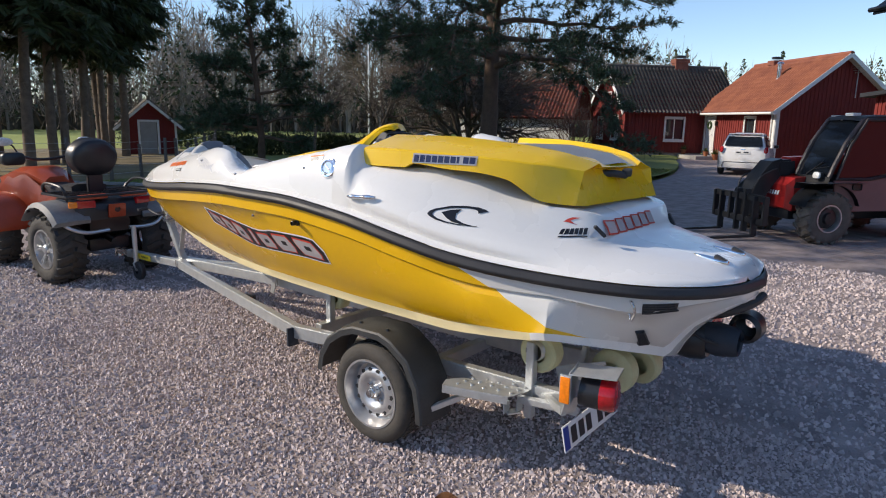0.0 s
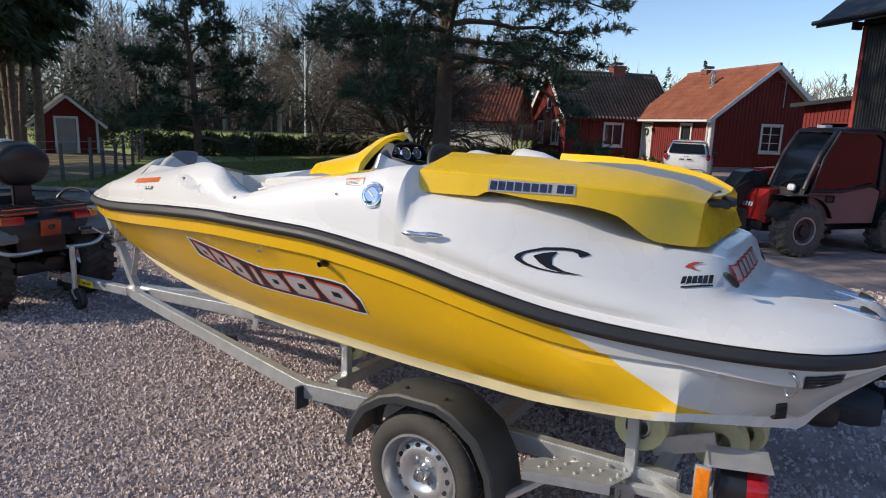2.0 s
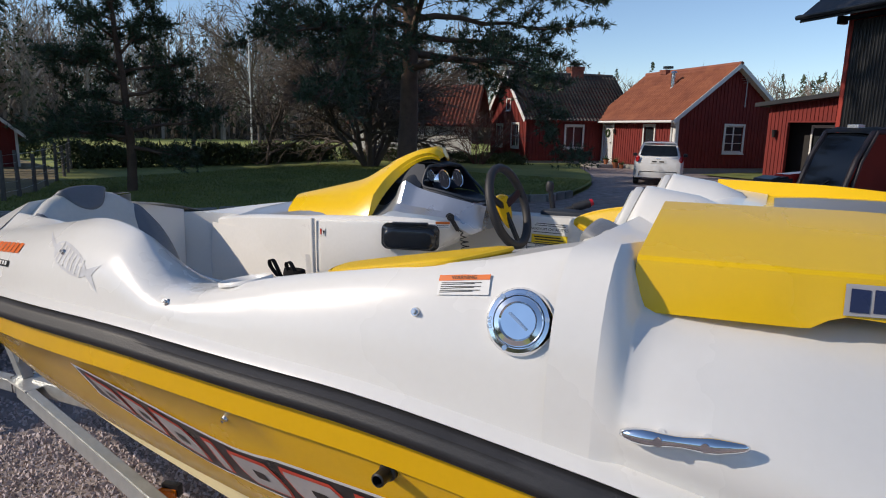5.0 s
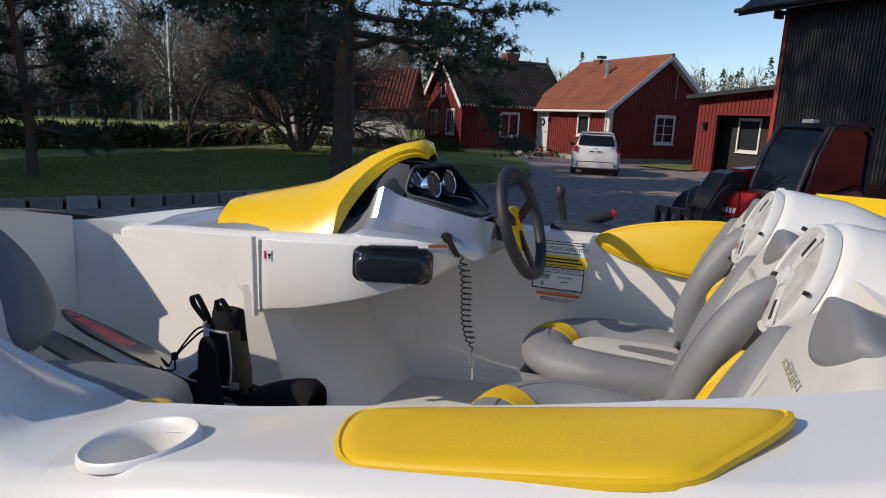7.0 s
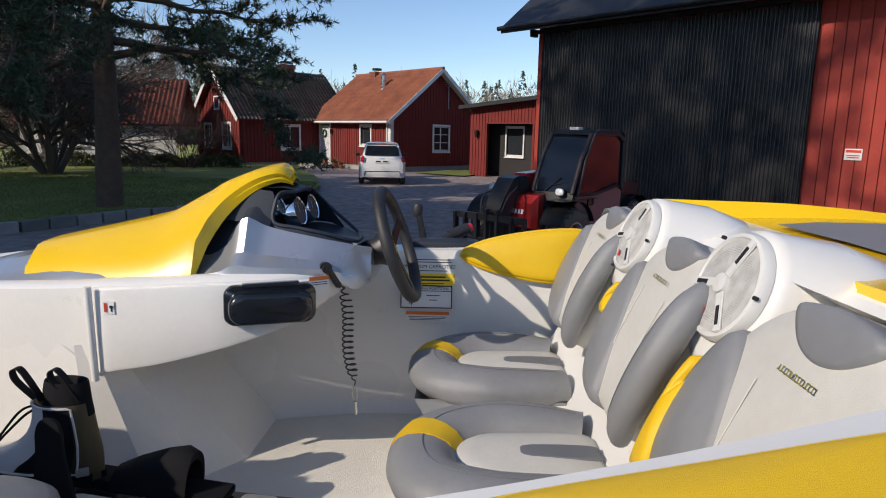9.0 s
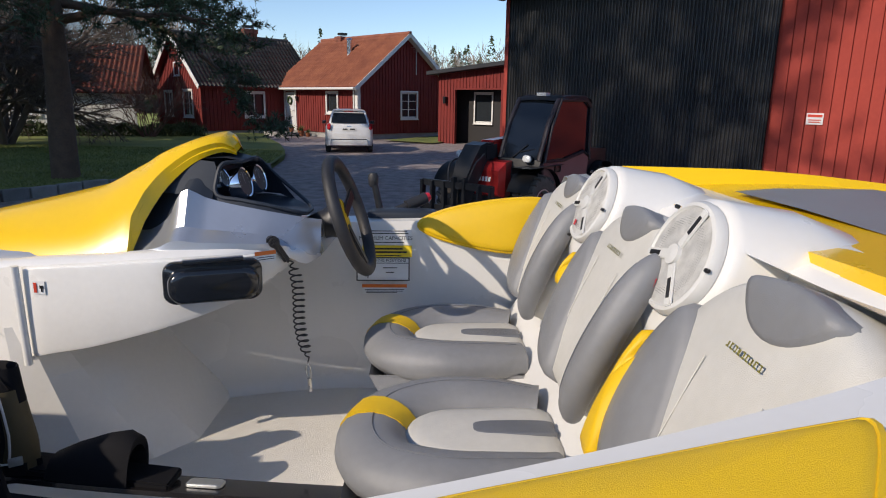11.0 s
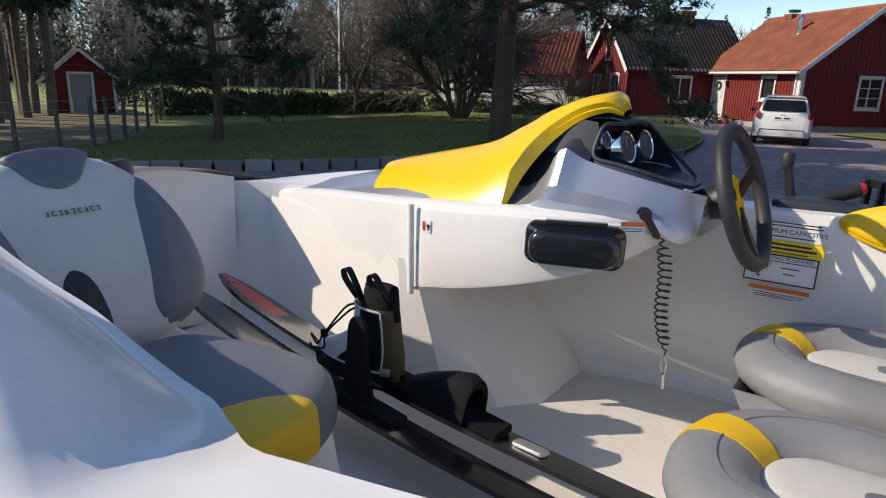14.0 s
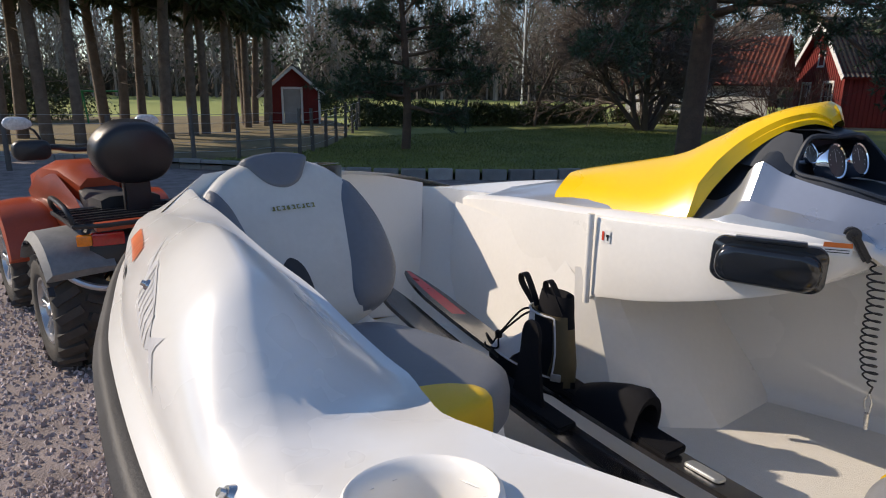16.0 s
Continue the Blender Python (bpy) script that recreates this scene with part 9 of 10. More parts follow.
def roof_deck(bm, m, x0, x1, pts, thick=0.10):
    """The boarding beneath the tiles: pts are (y, z) along the slope."""
    for (ya, za), (yb, zb) in zip(pts, pts[1:]):
        P = [(x, y, z - d) for x in (x0, x1) for y, z in ((ya, za), (yb, zb)) for d in (0, thick)]
        v = [bm.verts.new(m @ Vector(p)) for p in P]
        for q in ((0, 2, 6, 4), (1, 5, 7, 3), (0, 4, 5, 1), (2, 3, 7, 6), (0, 1, 3, 2), (4, 6, 7, 5)):
            bm.faces.new([v[i] for i in q])


def bargeboard(bm, m, x, pts, w=0.18, t=0.03):
    for (ya, za), (yb, zb) in zip(pts, pts[1:]):
        d = Vector((0, yb - ya, zb - za)).normalized()
        beam(bm, m @ Vector((x, ya, za)), m @ Vector((x, yb, zb)), t, w, 0.003, up=m.to_3x3() @ Vector((0, -d.z, d.y)))


H = wall_frame(-4.1, 29.0, 1, 1)
house = thing("house", pose(0, 0, 0), "falu red board house with white trim and an orange tile roof", "house")
EAVE, RIDGE = 2.62, 4.95
gable_top = lambda x: EAVE + (RIDGE - EAVE) * (1 - abs(x - 3) / 3)
gw = [(2.75, 3.75, 1.02, 2.22)]
bm = bmesh.new()
quad_wall(bm, H, 0, 6, 0.25, gable_top, opening=gw)
battens(house, H, 0.08, 5.92, 0.25, gable_top, 0.2, gw)
part("gable_wall", bm, FALU, house, "falu red boarded gable in shade", smooth=False)
make_window(house, H, *gw[0], cols=2, rows=3)
HE = H @ wall_frame(0, 6.3, 0, -1)          # main eave wall, seen from outside: x from the inner corner to the gable
ew = [(0.25, 1.15, 0.25, 2.2), (3.95, 4.75, 1.25, 2.15)]
flat = lambda z: (lambda x: z)
bm = bmesh.new()
quad_wall(bm, HE, 0, 6.3, 0.25, flat(EAVE), opening=ew)
battens(house, HE, 0.05, 6.22, 0.25, flat(EAVE), 0.2, ew)
part("eave_wall", bm, FALU, house, "sunlit falu red boarded wall", smooth=False)
make_window(house, HE, *ew[1], cols=1, rows=1)
for m_, xx in ((H, 0.05), (H, 5.95), (HE, 6.25)):
    bm = bmesh.new()
    bmesh.ops.create_cube(bm, size=1.0, matrix=m_ @ pose(xx, -0.03, 1.43) @ Matrix.Diagonal((0.16, 0.05, 2.36, 1)))
    part("corner_board", bm, TRIM, house, "white corner board", smooth=False)
bm = bmesh.new()
for a, b, y0, y1 in ((0.03, 5.97, 6.15, 6.3),):
    bmesh.ops.create_cube(bm, size=1.0, matrix=H @ pose(3, 6.2, 1.4) @ Matrix.Diagonal((5.9, 0.1, 2.4, 1)))
bmesh.ops.create_cube(bm, size=1.0, matrix=H @ pose(5.93, 3.15, 1.4) @ Matrix.Diagonal((0.12, 6.2, 2.4, 1)))
part("back_wall", bm, FALU, house, smooth=False)
bm = bmesh.new()
bmesh.ops.create_cube(bm, size=1.0, matrix=H @ pose(3, 3.15, 0.12) @ Matrix.Diagonal((5.9, 6.2, 0.28, 1)))
bmesh.ops.create_cube(bm, size=1.0, matrix=H @ pose(-2.2, 8.8, 0.12) @ Matrix.Diagonal((4.4, 4.9, 0.28, 1)))
part("foundation", bm, PLINTH, house, smooth=False)
HR = H @ wall_frame(0, 0, 0, 1)             # roof axes: x along the ridge, y = -local x
bm = bmesh.new()
roof_deck(bm, HR, -0.35, 6.6, [(0.35, EAVE - 0.22), (-3.0, RIDGE + 0.02), (-6.35, EAVE - 0.22)])
part("roof_boarding", bm, TRIM, house, smooth=False)
tile_roof("roof_tiles", house, HR, -0.38, 6.9, 0.40, EAVE - 0.24, -3.0, RIDGE + 0.06, CLAY, label="orange clay pantiles")
tile_roof("roof_tiles", house, HR, -0.38, 6.9, -6.40, EAVE - 0.24, -3.0, RIDGE + 0.06, CLAY)
bm = bmesh.new()
bargeboard(bm, HR, -0.37, [(0.42, EAVE - 0.30), (-3.0, RIDGE + 0.0), (-6.42, EAVE - 0.30)])
part("bargeboard", bm, TRIM, house, "white bargeboards", smooth=False)
bm = bmesh.new()
rod(bm, HR @ Vector((-0.38, -3, RIDGE + 0.07)), HR @ Vector((6.9, -3, RIDGE + 0.07)), 0.10, seg=10)
part("ridge_tiles", bm, CLAY, house)
bm = bmesh.new()
rod(bm, HR @ Vector((-0.3, 0.44, EAVE - 0.27)), HR @ Vector((6.0, 0.44, EAVE - 0.27)), 0.06, seg=10)
rod(bm, HE @ Vector((6.12, -0.09, 0.1)), HE @ Vector((6.12, -0.09, EAVE - 0.3)), 0.04, seg=8)
part("gutter", bm, TRIM, house, "white gutter and downpipe")
bm = bmesh.new()
f0 = H @ Vector((1.9, 3.0, 3.85))
rod(bm, f0, f0 + Vector((0, 0, 0.95)), 0.12, seg=14)
rod(bm, f0 + Vector((0, 0, 0.95)), f0 + Vector((0, 0, 1.05)), 0.17, 0.10, seg=14)
part("flue_pipe", bm, STEEL, house, "steel flue pipe")
bm = bmesh.new()
bmesh.ops.create_cone(bm, cap_ends=True, segments=14, radius1=0.36, radius2=0.13, depth=0.34, matrix=Matrix.Translation(f0 + Vector((0, 0, 0.10))))
part("flue_flashing", bm, GALV, house)
for lx, ly, zt, s in ((3.0, 5.0, 5.22, 0.6), (-0.4, 8.9, 5.55, 0.75)):
    ch = new("chimney")
    ch.parent = house
    bm = bmesh.new()
    for j in range(12):
        z = zt - 1.45 + 0.12 * j
        bmesh.ops.create_cube(bm, size=1.0, matrix=H @ pose(lx, ly, z) @ Matrix.Diagonal((s * (1.0 if j < 10 else 1.12), s * (0.8 if j < 10 else 0.92), 0.108, 1)))
    bmesh.ops.create_cube(bm, size=1.0, matrix=H @ pose(lx, ly, zt - 0.9) @ Matrix.Diagonal((s * 0.97, s * 0.77, 1.5, 1)))
    part("chimney_stack", bm, BRICK, ch, "brown brick stack", smooth=False)
    bm = bmesh.new()
    bmesh.ops.create_cube(bm, size=1.0, matrix=H @ pose(lx, ly, zt + 0.06) @ Matrix.Diagonal((s * 0.7, s * 0.5, 0.12, 1)))
    part("chimney_cap", bm, BLACK_PLASTIC, ch, smooth=False)
# front door with wreath and step
door = new("front_door")
door.parent = house
door.matrix_basis = HE @ pose(0.70, 0.03, 0.27)
bm = bmesh.new()
box(bm, (0, 0, 0.96), (0.88, 0.05, 1.92), (0, 0, 0), 0.004)
for z, h in ((0.45, 0.6), (1.35, 0.85)):
    for x in (-0.2, 0.2):
        box(bm, (x, -0.03, z), (0.3, 0.02, h), (0, 0, 0), 0.006)
part("door_leaf", bm, DOOR_WHITE, door, "white panelled door leaf", smooth=False)
bm = bmesh.new()
for a, b in (((-0.5, -0.06, 0), (-0.5, -0.06, 2.02)), ((0.5, -0.06, 0), (0.5, -0.06, 2.02)), ((-0.56, -0.06, 2.02), (0.56, -0.06, 2.02))):
    beam(bm, a, b, 0.11, 0.05, 0.004, up=(0, -1, 0))
part("door_frame", bm, TRIM, door, smooth=False)
bm = bmesh.new()
tube(bm, [(0.17 * math.cos(k * math.tau / 14), -0.08, 1.5 + 0.17 * math.sin(k * math.tau / 14)) for k in range(14)], 0.05, 6, closed=True)
part("wreath", bm, WREATH, door, "green door wreath")
bm = bmesh.new()
rod(bm, (0.36, -0.09, 1.0), (0.26, -0.09, 1.0), 0.014)
part("door_handle", bm, STEEL, door)
bm = bmesh.new()
bmesh.ops.create_cube(bm, size=1.0, matrix=HE @ pose(0.95, -0.75, 0.09) @ Matrix.Diagonal((2.6, 1.5, 0.18, 1)))
part("door_step", bm, PLINTH, house, "concrete door step", smooth=False)
bm = bmesh.new()
rod(bm, HE @ Vector((1.42, -0.10, 1.75)), HE @ Vector((1.42, -0.10, 1.98)), 0.06, 0.08, seg=10)
part("wall_lamp", bm, BLACK_PLASTIC, house)
# old wing
OEAVE, ORIDGE = 2.6, 4.95
HW = H @ wall_frame(-4.5, 6.3, 1, 0)        # eave wall of the wing, x from the outer gable inwards
ww = [(2.3, 3.3, 0.95, 2.1)]
bm = bmesh.new()
quad_wall(bm, HW, 0, 4.5, 0.25, flat(OEAVE), opening=ww)
battens(house, HW, 0.08, 4.45, 0.25, flat(OEAVE), 0.2, ww)
part("wing_wall", bm, FALU, house, "falu red boarded wall in shade", smooth=False)
make_window(house, HW, *ww[0], cols=2, rows=1)
HG = H @ wall_frame(-4.5, 11.3, 0, -1)      # outer gable of the wing
wing_top = lambda x: OEAVE + (ORIDGE - OEAVE) * (1 - abs(x - 2.5) / 2.5)
wg = [(0.9, 1.7, 0.95, 2.1), (3.1, 4.0, 0.95, 2.15)]
bm = bmesh.new()
quad_wall(bm, HG, 0, 5, 0.25, wing_top, opening=wg)
battens(house, HG, 0.08, 4.92, 0.25, wing_top, 0.2, wg)
part("wing_gable", bm, FALU, house, "sunlit falu red gable", smooth=False)
for o in wg:
    make_window(house, HG, *o, cols=2, rows=2)
make_window(house, HG, 2.25, 2.75, 2.95, 3.5, cols=1, rows=1, trim=0.07)
for xx in (4.95, 0.05):
    bm = bmesh.new()
    bmesh.ops.create_cube(bm, size=1.0, matrix=HG @ pose(xx, -0.03, 1.36) @ Matrix.Diagonal((0.14, 0.05, 2.22, 1)))
    part("corner_board", bm, FALU, house, smooth=False)
HO = H @ wall_frame(-4.5, 6.3, 1, 0)
bm = bmesh.new()
roof_deck(bm, HO, -0.3, 6.3, [(-0.3, OEAVE - 0.2), (2.5, ORIDGE + 0.02), (5.3, OEAVE - 0.2)])
part("wing_boarding", bm, FALU, house, smooth=False)
tile_roof("wing_roof_tiles", house, HO, -0.34, 6.6, -0.36, OEAVE - 0.23, 2.5, ORIDGE + 0.06, OLD_TILE, label="dark mossy grey pantiles")
tile_roof("wing_roof_tiles", house, HO, -0.34, 6.6, 5.36, OEAVE - 0.23, 2.5, ORIDGE + 0.06, OLD_TILE)
bm = bmesh.new()
bargeboard(bm, HO, -0.33, [(-0.40, OEAVE - 0.28), (2.5, ORIDGE + 0.0), (5.40, OEAVE - 0.28)], w=0.22)
part("wing_bargeboard", bm, TRIM, house, "white bargeboards", smooth=False)
bm = bmesh.new()
rod(bm, HO @ Vector((-0.34, 2.5, ORIDGE + 0.07)), HO @ Vector((6.5, 2.5, ORIDGE + 0.07)), 0.10, seg=10)
part("wing_ridge_tiles", bm, OLD_TILE, house)
bm = bmesh.new()
a0 = H @ Vector((3.6, -0.15, 4.1))
rod(bm, a0 - Vector((0, 0, 1.0)), a0 + Vector((0, 0, 0.55)), 0.02, seg=8)
for i in range(5):
    rod(bm, a0 + Vector((-0.25, 0.1 - 0.08 * i, 0.1 + 0.1 * i)), a0 + Vector((0.25, -0.1 - 0.08 * i, 0.1 + 0.1 * i)), 0.008, seg=5)
part("antenna", bm, GALV, house)
# pots by the door
for i, (lx, ly, s) in enumerate(((1.75, -0.7, 0.8), (2.25, -0.45, 1.0), (2.75, -0.4, 0.7), (0.1, -1.1, 0.9))):
    c = HE @ Vector((lx, ly, 0.18 if lx < 2.2 else 0.0))
    pot = thing("flower_pot", Matrix.Translation(c), "terracotta pot with a small green plant by the door", "flower pot", "pots by the house door")
    bm = bmesh.new()
    lathe(bm, [(0, 0.001), (0, 0.11 * s), (0.24 * s, 0.16 * s), (0.26 * s, 0.175 * s), (0.29 * s, 0.175 * s), (0.29 * s, 0.15 * s), (0.24 * s, 0.14 * s), (0.24 * s, 0.001)], (0, 0, 0), "z", 14)
    part("pot", bm, TERRACOTTA, pot)
    n = 60
    Dv = rng.normal(size=(n, 3)) * (0.10, 0.10, 0.06) + (0, 0, 0.16)
    v, f = slivers(np.tile((0, 0, 0.24 * s), (n, 1)), Dv * s * 1.4, np.full(n, 0.05))
    raw_mesh("plant", v, f, PLANT, pot)

# ---- whitewashed outbuilding behind the lilac ----
WHITEWASH = material("old_whitewash", (0.62, 0.61, 0.58), 0.85, scale=1.5, second=(0.76, 0.75, 0.72), fine=20, bump=0.003)
RED_TILE = material("red_brown_tile", (0.16, 0.045, 0.03), 0.85, scale=1.0, second=(0.26, 0.085, 0.055), fine=8)
B = wall_frame(-20.6, 27.0, 1, 0.25)
outhouse = thing("outbuilding", pose(0, 0, 0), "whitewashed outbuilding with a red tile roof behind bare trees", "outbuilding")
bm = bmesh.new()
quad_wall(bm, B, 0, 6.6, 0, flat(2.2), 0.2, [(2.0, 2.7, 1.0, 1.7)])
part("front_wall", bm, WHITEWASH, outhouse, smooth=False)
BG = B @ wall_frame(0, 5, 0, -1)
bm = bmesh.new()
quad_wall(bm, BG, 0, 5, 0, lambda x: 2.2 + 2.0 * (1 - abs(x - 2.5) / 2.5), 0.2)
part("end_wall", bm, WHITEWASH, outhouse, smooth=False)
make_window(outhouse, B, 2.0, 2.7, 1.0, 1.7, 2, 1, 0.06)
bm = bmesh.new()
roof_deck(bm, B, -0.2, 6.8, [(-0.3, 2.05), (2.5, 4.22), (5.3, 2.05)])
part("roof_boarding", bm, FALU, outhouse, smooth=False)
tile_roof("roof_tiles", outhouse, B, -0.24, 6.85, -0.36, 2.02, 2.5, 4.27, RED_TILE, label="red tiles")
tile_roof("roof_tiles", outhouse, B, -0.24, 6.85, 5.36, 2.02, 2.5, 4.27, RED_TILE)

# ---- red garden shed with white corner boards ----
G = wall_frame(-25.9, 9.9, 0.8, 1.8)
shed = thing("garden_shed", pose(0, 0, 0), "small red board shed with white trim and a grey door", "shed")
bm = bmesh.new()
shed_top = lambda x: 1.42 + 0.95 * (1 - abs(x - 1.1) / 1.1)
quad_wall(bm, G, 0, 2.2, 0.1, shed_top, 0.08, [(0.72, 1.42, 0.1, 1.5)])
battens(shed, G, 0.06, 2.14, 0.1, shed_top, 0.16, [(0.72, 1.42, 0.1, 1.5)], 0.04, 0.02)
part("front_wall", bm, FALU, shed, smooth=False)
bm = bmesh.new()
GS = G @ wall_frame(2.2, 0, 0, 1)
quad_wall(bm, GS, 0, 2.6, 0.1, flat(1.42), 0.08)
battens(shed, GS, 0.06, 2.54, 0.1, flat(1.42), 0.16, (), 0.04, 0.02)
part("side_wall", bm, FALU, shed, smooth=False)
bm = bmesh.new()
box(bm, (0, 0, 0), (0.66, 0.04, 1.38))
d_ = part("shed_door", bm, PLINTH, shed, "weathered grey door", smooth=False)
d_.matrix_basis = G @ pose(1.07, 0.03, 0.80)
bm = bmesh.new()
for a, b in (((0.68, -0.03, 0.1), (0.68, -0.03, 1.56)), ((1.46, -0.03, 0.1), (1.46, -0.03, 1.56)), ((0.64, -0.03, 1.54), (1.5, -0.03, 1.54)), ((0.03, -0.03, 0.1), (0.03, -0.03, 1.44)), ((2.17, -0.03, 0.1), (2.17, -0.03, 1.44))):
    beam(bm, G @ Vector(a), G @ Vector(b), 0.09, 0.04, 0.003, up=G.to_3x3() @ Vector((0, -1, 0)))
part("trim", bm, TRIM, shed, "white corner and door trim", smooth=False)
GR = G @ wall_frame(0, 0, 0, 1)
bm = bmesh.new()
roof_deck(bm, GR, -0.22, 2.8, [(0.25, 1.22), (-1.1, 2.40), (-2.45, 1.22)], 0.06)
part("roof_boarding", bm, FALU, shed, smooth=False)
for ye in (0.29, -2.49):
    tile_roof("roof_tiles", shed, GR, -0.25, 2.85, ye, 1.20, -1.1, 2.44, OLD_TILE, label="grey roof tiles")
bm = bmesh.new()
bargeboard(bm, GR, -0.24, [(0.32, 1.14), (-1.1, 2.38), (-2.52, 1.14)], 0.11)
part("bargeboard", bm, TRIM, shed, "white bargeboards", smooth=False)


# ---- barn with the black sliding door ----
BLACK_SHEET = material("black_corrugated_steel", (0.026, 0.027, 0.029), 0.38, vary=0.25, scale=1.5, fine=20, coat=0.12, rough_vary=0.1)
ROOF_FELT = material("black_roof_sheet", (0.02, 0.021, 0.024), 0.5, vary=0.3, scale=3)
BARN_RED = material("barn_red_boards", (0.30, 0.032, 0.022), 0.8, scale=1.5, second=(0.40, 0.055, 0.035), fine=12, bump=0.004, bump_scale=50, per_object=False)
C = wall_frame(1.42, 16.75, 1, -1)
barn = thing("barn", pose(0, 0, 0), "tall red barn with a black corrugated steel sliding door", "barn")


def corrugated(name, owner, m, x0, x1, z0, z1, pitch, depth, mat, y=0.0, label=""):
    k = int((x1 - x0) / pitch * 8)
    X = np.linspace(x0, x1, k + 1)
    Y = y - depth / 2 * np.clip(1.6 * np.sin(X / pitch * math.tau), -1, 1)
    V = np.concatenate([np.stack([X, Y, np.full(k + 1, z)], -1) for z in (z0, z1)] + [np.stack([X, Y + 0.04, np.full(k + 1, z)], -1) for z in (z1, z0)])
    M = np.array(m)
    V = V @ M[:3, :3].T + M[:3, 3]
    a = np.arange(k)
    F = np.concatenate([np.stack([a + r * (k + 1), a + 1 + r * (k + 1), a + 1 + (r + 1) * (k + 1), a + (r + 1) * (k + 1)], -1) for r in range(3)])
    ob = raw_mesh(name, V, F, mat, owner, smooth=False)
    if label:
        ob["label"] = label
    return ob


corrugated("sliding_door", barn, C, 0.12, 6.9, 0.06, 4.55, 0.085, 0.042, BLACK_SHEET, -0.10, "black corrugated steel sliding door")
bm = bmesh.new()
quad_wall(bm, C, 0, 14, 0, flat(4.95), 0.15)
part("wall", bm, BARN_RED, barn, smooth=False)
bm = bmesh.new()
quad_wall(bm, C @ wall_frame(0, 8, 0, -1), 0, 7.84, 0, lambda x: 4.95 + 3.2 * (1 - abs(x - 4) / 4), 0.15)
part("wall", bm, BARN_RED, barn, smooth=False)
bm = bmesh.new()
quad_wall(bm, C @ wall_frame(14, 0, 0, 1), 0.01, 8, 0, lambda x: 4.95 + 3.2 * (1 - abs(x - 4) / 4), 0.15)
part("wall", bm, BARN_RED, barn, smooth=False)
bm = bmesh.new()
quad_wall(bm, C @ wall_frame(14, 8, -1, 0), 0.16, 13.84, 0, flat(4.95), 0.15)
part("wall", bm, BARN_RED, barn, smooth=False)
bm = bmesh.new()
beam(bm, C @ Vector((0.05, -0.07, 0)), C @ Vector((0.05, -0.07, 4.9)), 0.12, 0.12, 0.004, up=C.to_3x3() @ Vector((0, -1, 0)))
part("corner_post", bm, BARN_RED, barn, "red corner board", smooth=False)
bm = bmesh.new()
beam(bm, C @ Vector((-0.2, -0.14, 4.62)), C @ Vector((7.6, -0.14, 4.62)), 0.10, 0.09, 0.004)
part("door_track", bm, TH_BLACK, barn, "black steel door track")
for x in (1.0, 2.8, 4.6, 6.4):
    bm = bmesh.new()
    box(bm, (0, 0, 0), (0.08, 0.05, 0.22), (0, 0, 0), 0.006)
    h_ = part("door_hanger", bm, TH_BLACK, barn)
    h_.matrix_basis = C @ pose(x, -0.15, 4.60)
bm = bmesh.new()
box(bm, (0, 0, 0), (0.12, 0.24, 0.2), (0, 0, 0), 0.02)
h_ = part("track_end", bm, TH_BLACK, barn)
h_.matrix_basis = C @ pose(-0.16, -0.16, 4.60)
CR = C
bm = bmesh.new()
roof_deck(bm, CR, -0.8, 14.8, [(-0.75, 4.78), (4.0, 8.4), (8.75, 4.78)], 0.16)
part("roof", bm, ROOF_FELT, barn, "black sheet roof", smooth=False)
bm = bmesh.new()
beam(bm, C @ Vector((-0.8, -0.80, 4.66)), C @ Vector((14.8, -0.80, 4.66)), 0.03, 0.16, 0.003)
rod(bm, C @ Vector((-0.85, -0.87, 4.70)), C @ Vector((14.8, -0.87, 4.70)), 0.06, seg=10)
part("gutter", bm, TH_BLACK, barn)
bm = bmesh.new()
box(bm, (0, 0, 0), (0.195, 0.028, 4.7), (0, 0, 0), 0.004, 1)
board = part("board", bm, BARN_RED, barn, smooth=False)
board.matrix_basis = C @ pose(7.05, -0.02, 2.4)
for i in range(1, 33):
    ob = new("board", board.data)
    ob.parent = barn
    ob.matrix_basis = C @ pose(7.05 + 0.21 * i, -0.02 - 0.004 * (i % 3), 2.4)
bm = bmesh.new()
box(bm, (0, 0, 0), (0.30, 0.012, 0.22), (0, 0, 0), 0.004)
sgn = part("wall_sign", bm, PLATE_WHITE, barn, "small white and red sign")
sgn.matrix_basis = C @ pose(7.75, -0.055, 1.62)
bars(barn, C @ pose(7.75, -0.063, 1.62, 90), [(0, 0.06, 0.26, 0.05), (0, -0.02, 0.22, 0.02), (0, -0.06, 0.20, 0.02)], DECAL_RED, "sign_bar")

# ---- low annex between house and barn ----
A = wall_frame(-0.35, 28.0, 3.5, -3.0)
annex = thing("annex", pose(0, 0, 0), "low red annex with a dark open doorway and felt roof", "outbuilding")
bm = bmesh.new()
an_top = lambda x: 3.02 + 0.085 * x
quad_wall(bm, A, 0, 6.5, 0, an_top, 0.14, [(0.95, 3.4, 0.0, 2.35)])
battens(annex, A, 0.05, 6.4, 0, an_top, 0.18, [(0.95, 3.4, 0.0, 2.35)])
part("front_wall", bm, FALU, annex, smooth=False)
bm = bmesh.new()
quad_wall(bm, A @ wall_frame(0, 5, 0, -1), 0, 4.86, 0, flat(3.02), 0.14)
quad_wall(bm, A @ wall_frame(6.5, 0, 0, 1), 0.15, 5, 0, flat(3.5), 0.14)
part("side_wall", bm, FALU, annex, smooth=False)
bm = bmesh.new()
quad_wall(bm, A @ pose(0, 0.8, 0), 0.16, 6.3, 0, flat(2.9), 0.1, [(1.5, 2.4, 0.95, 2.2)])
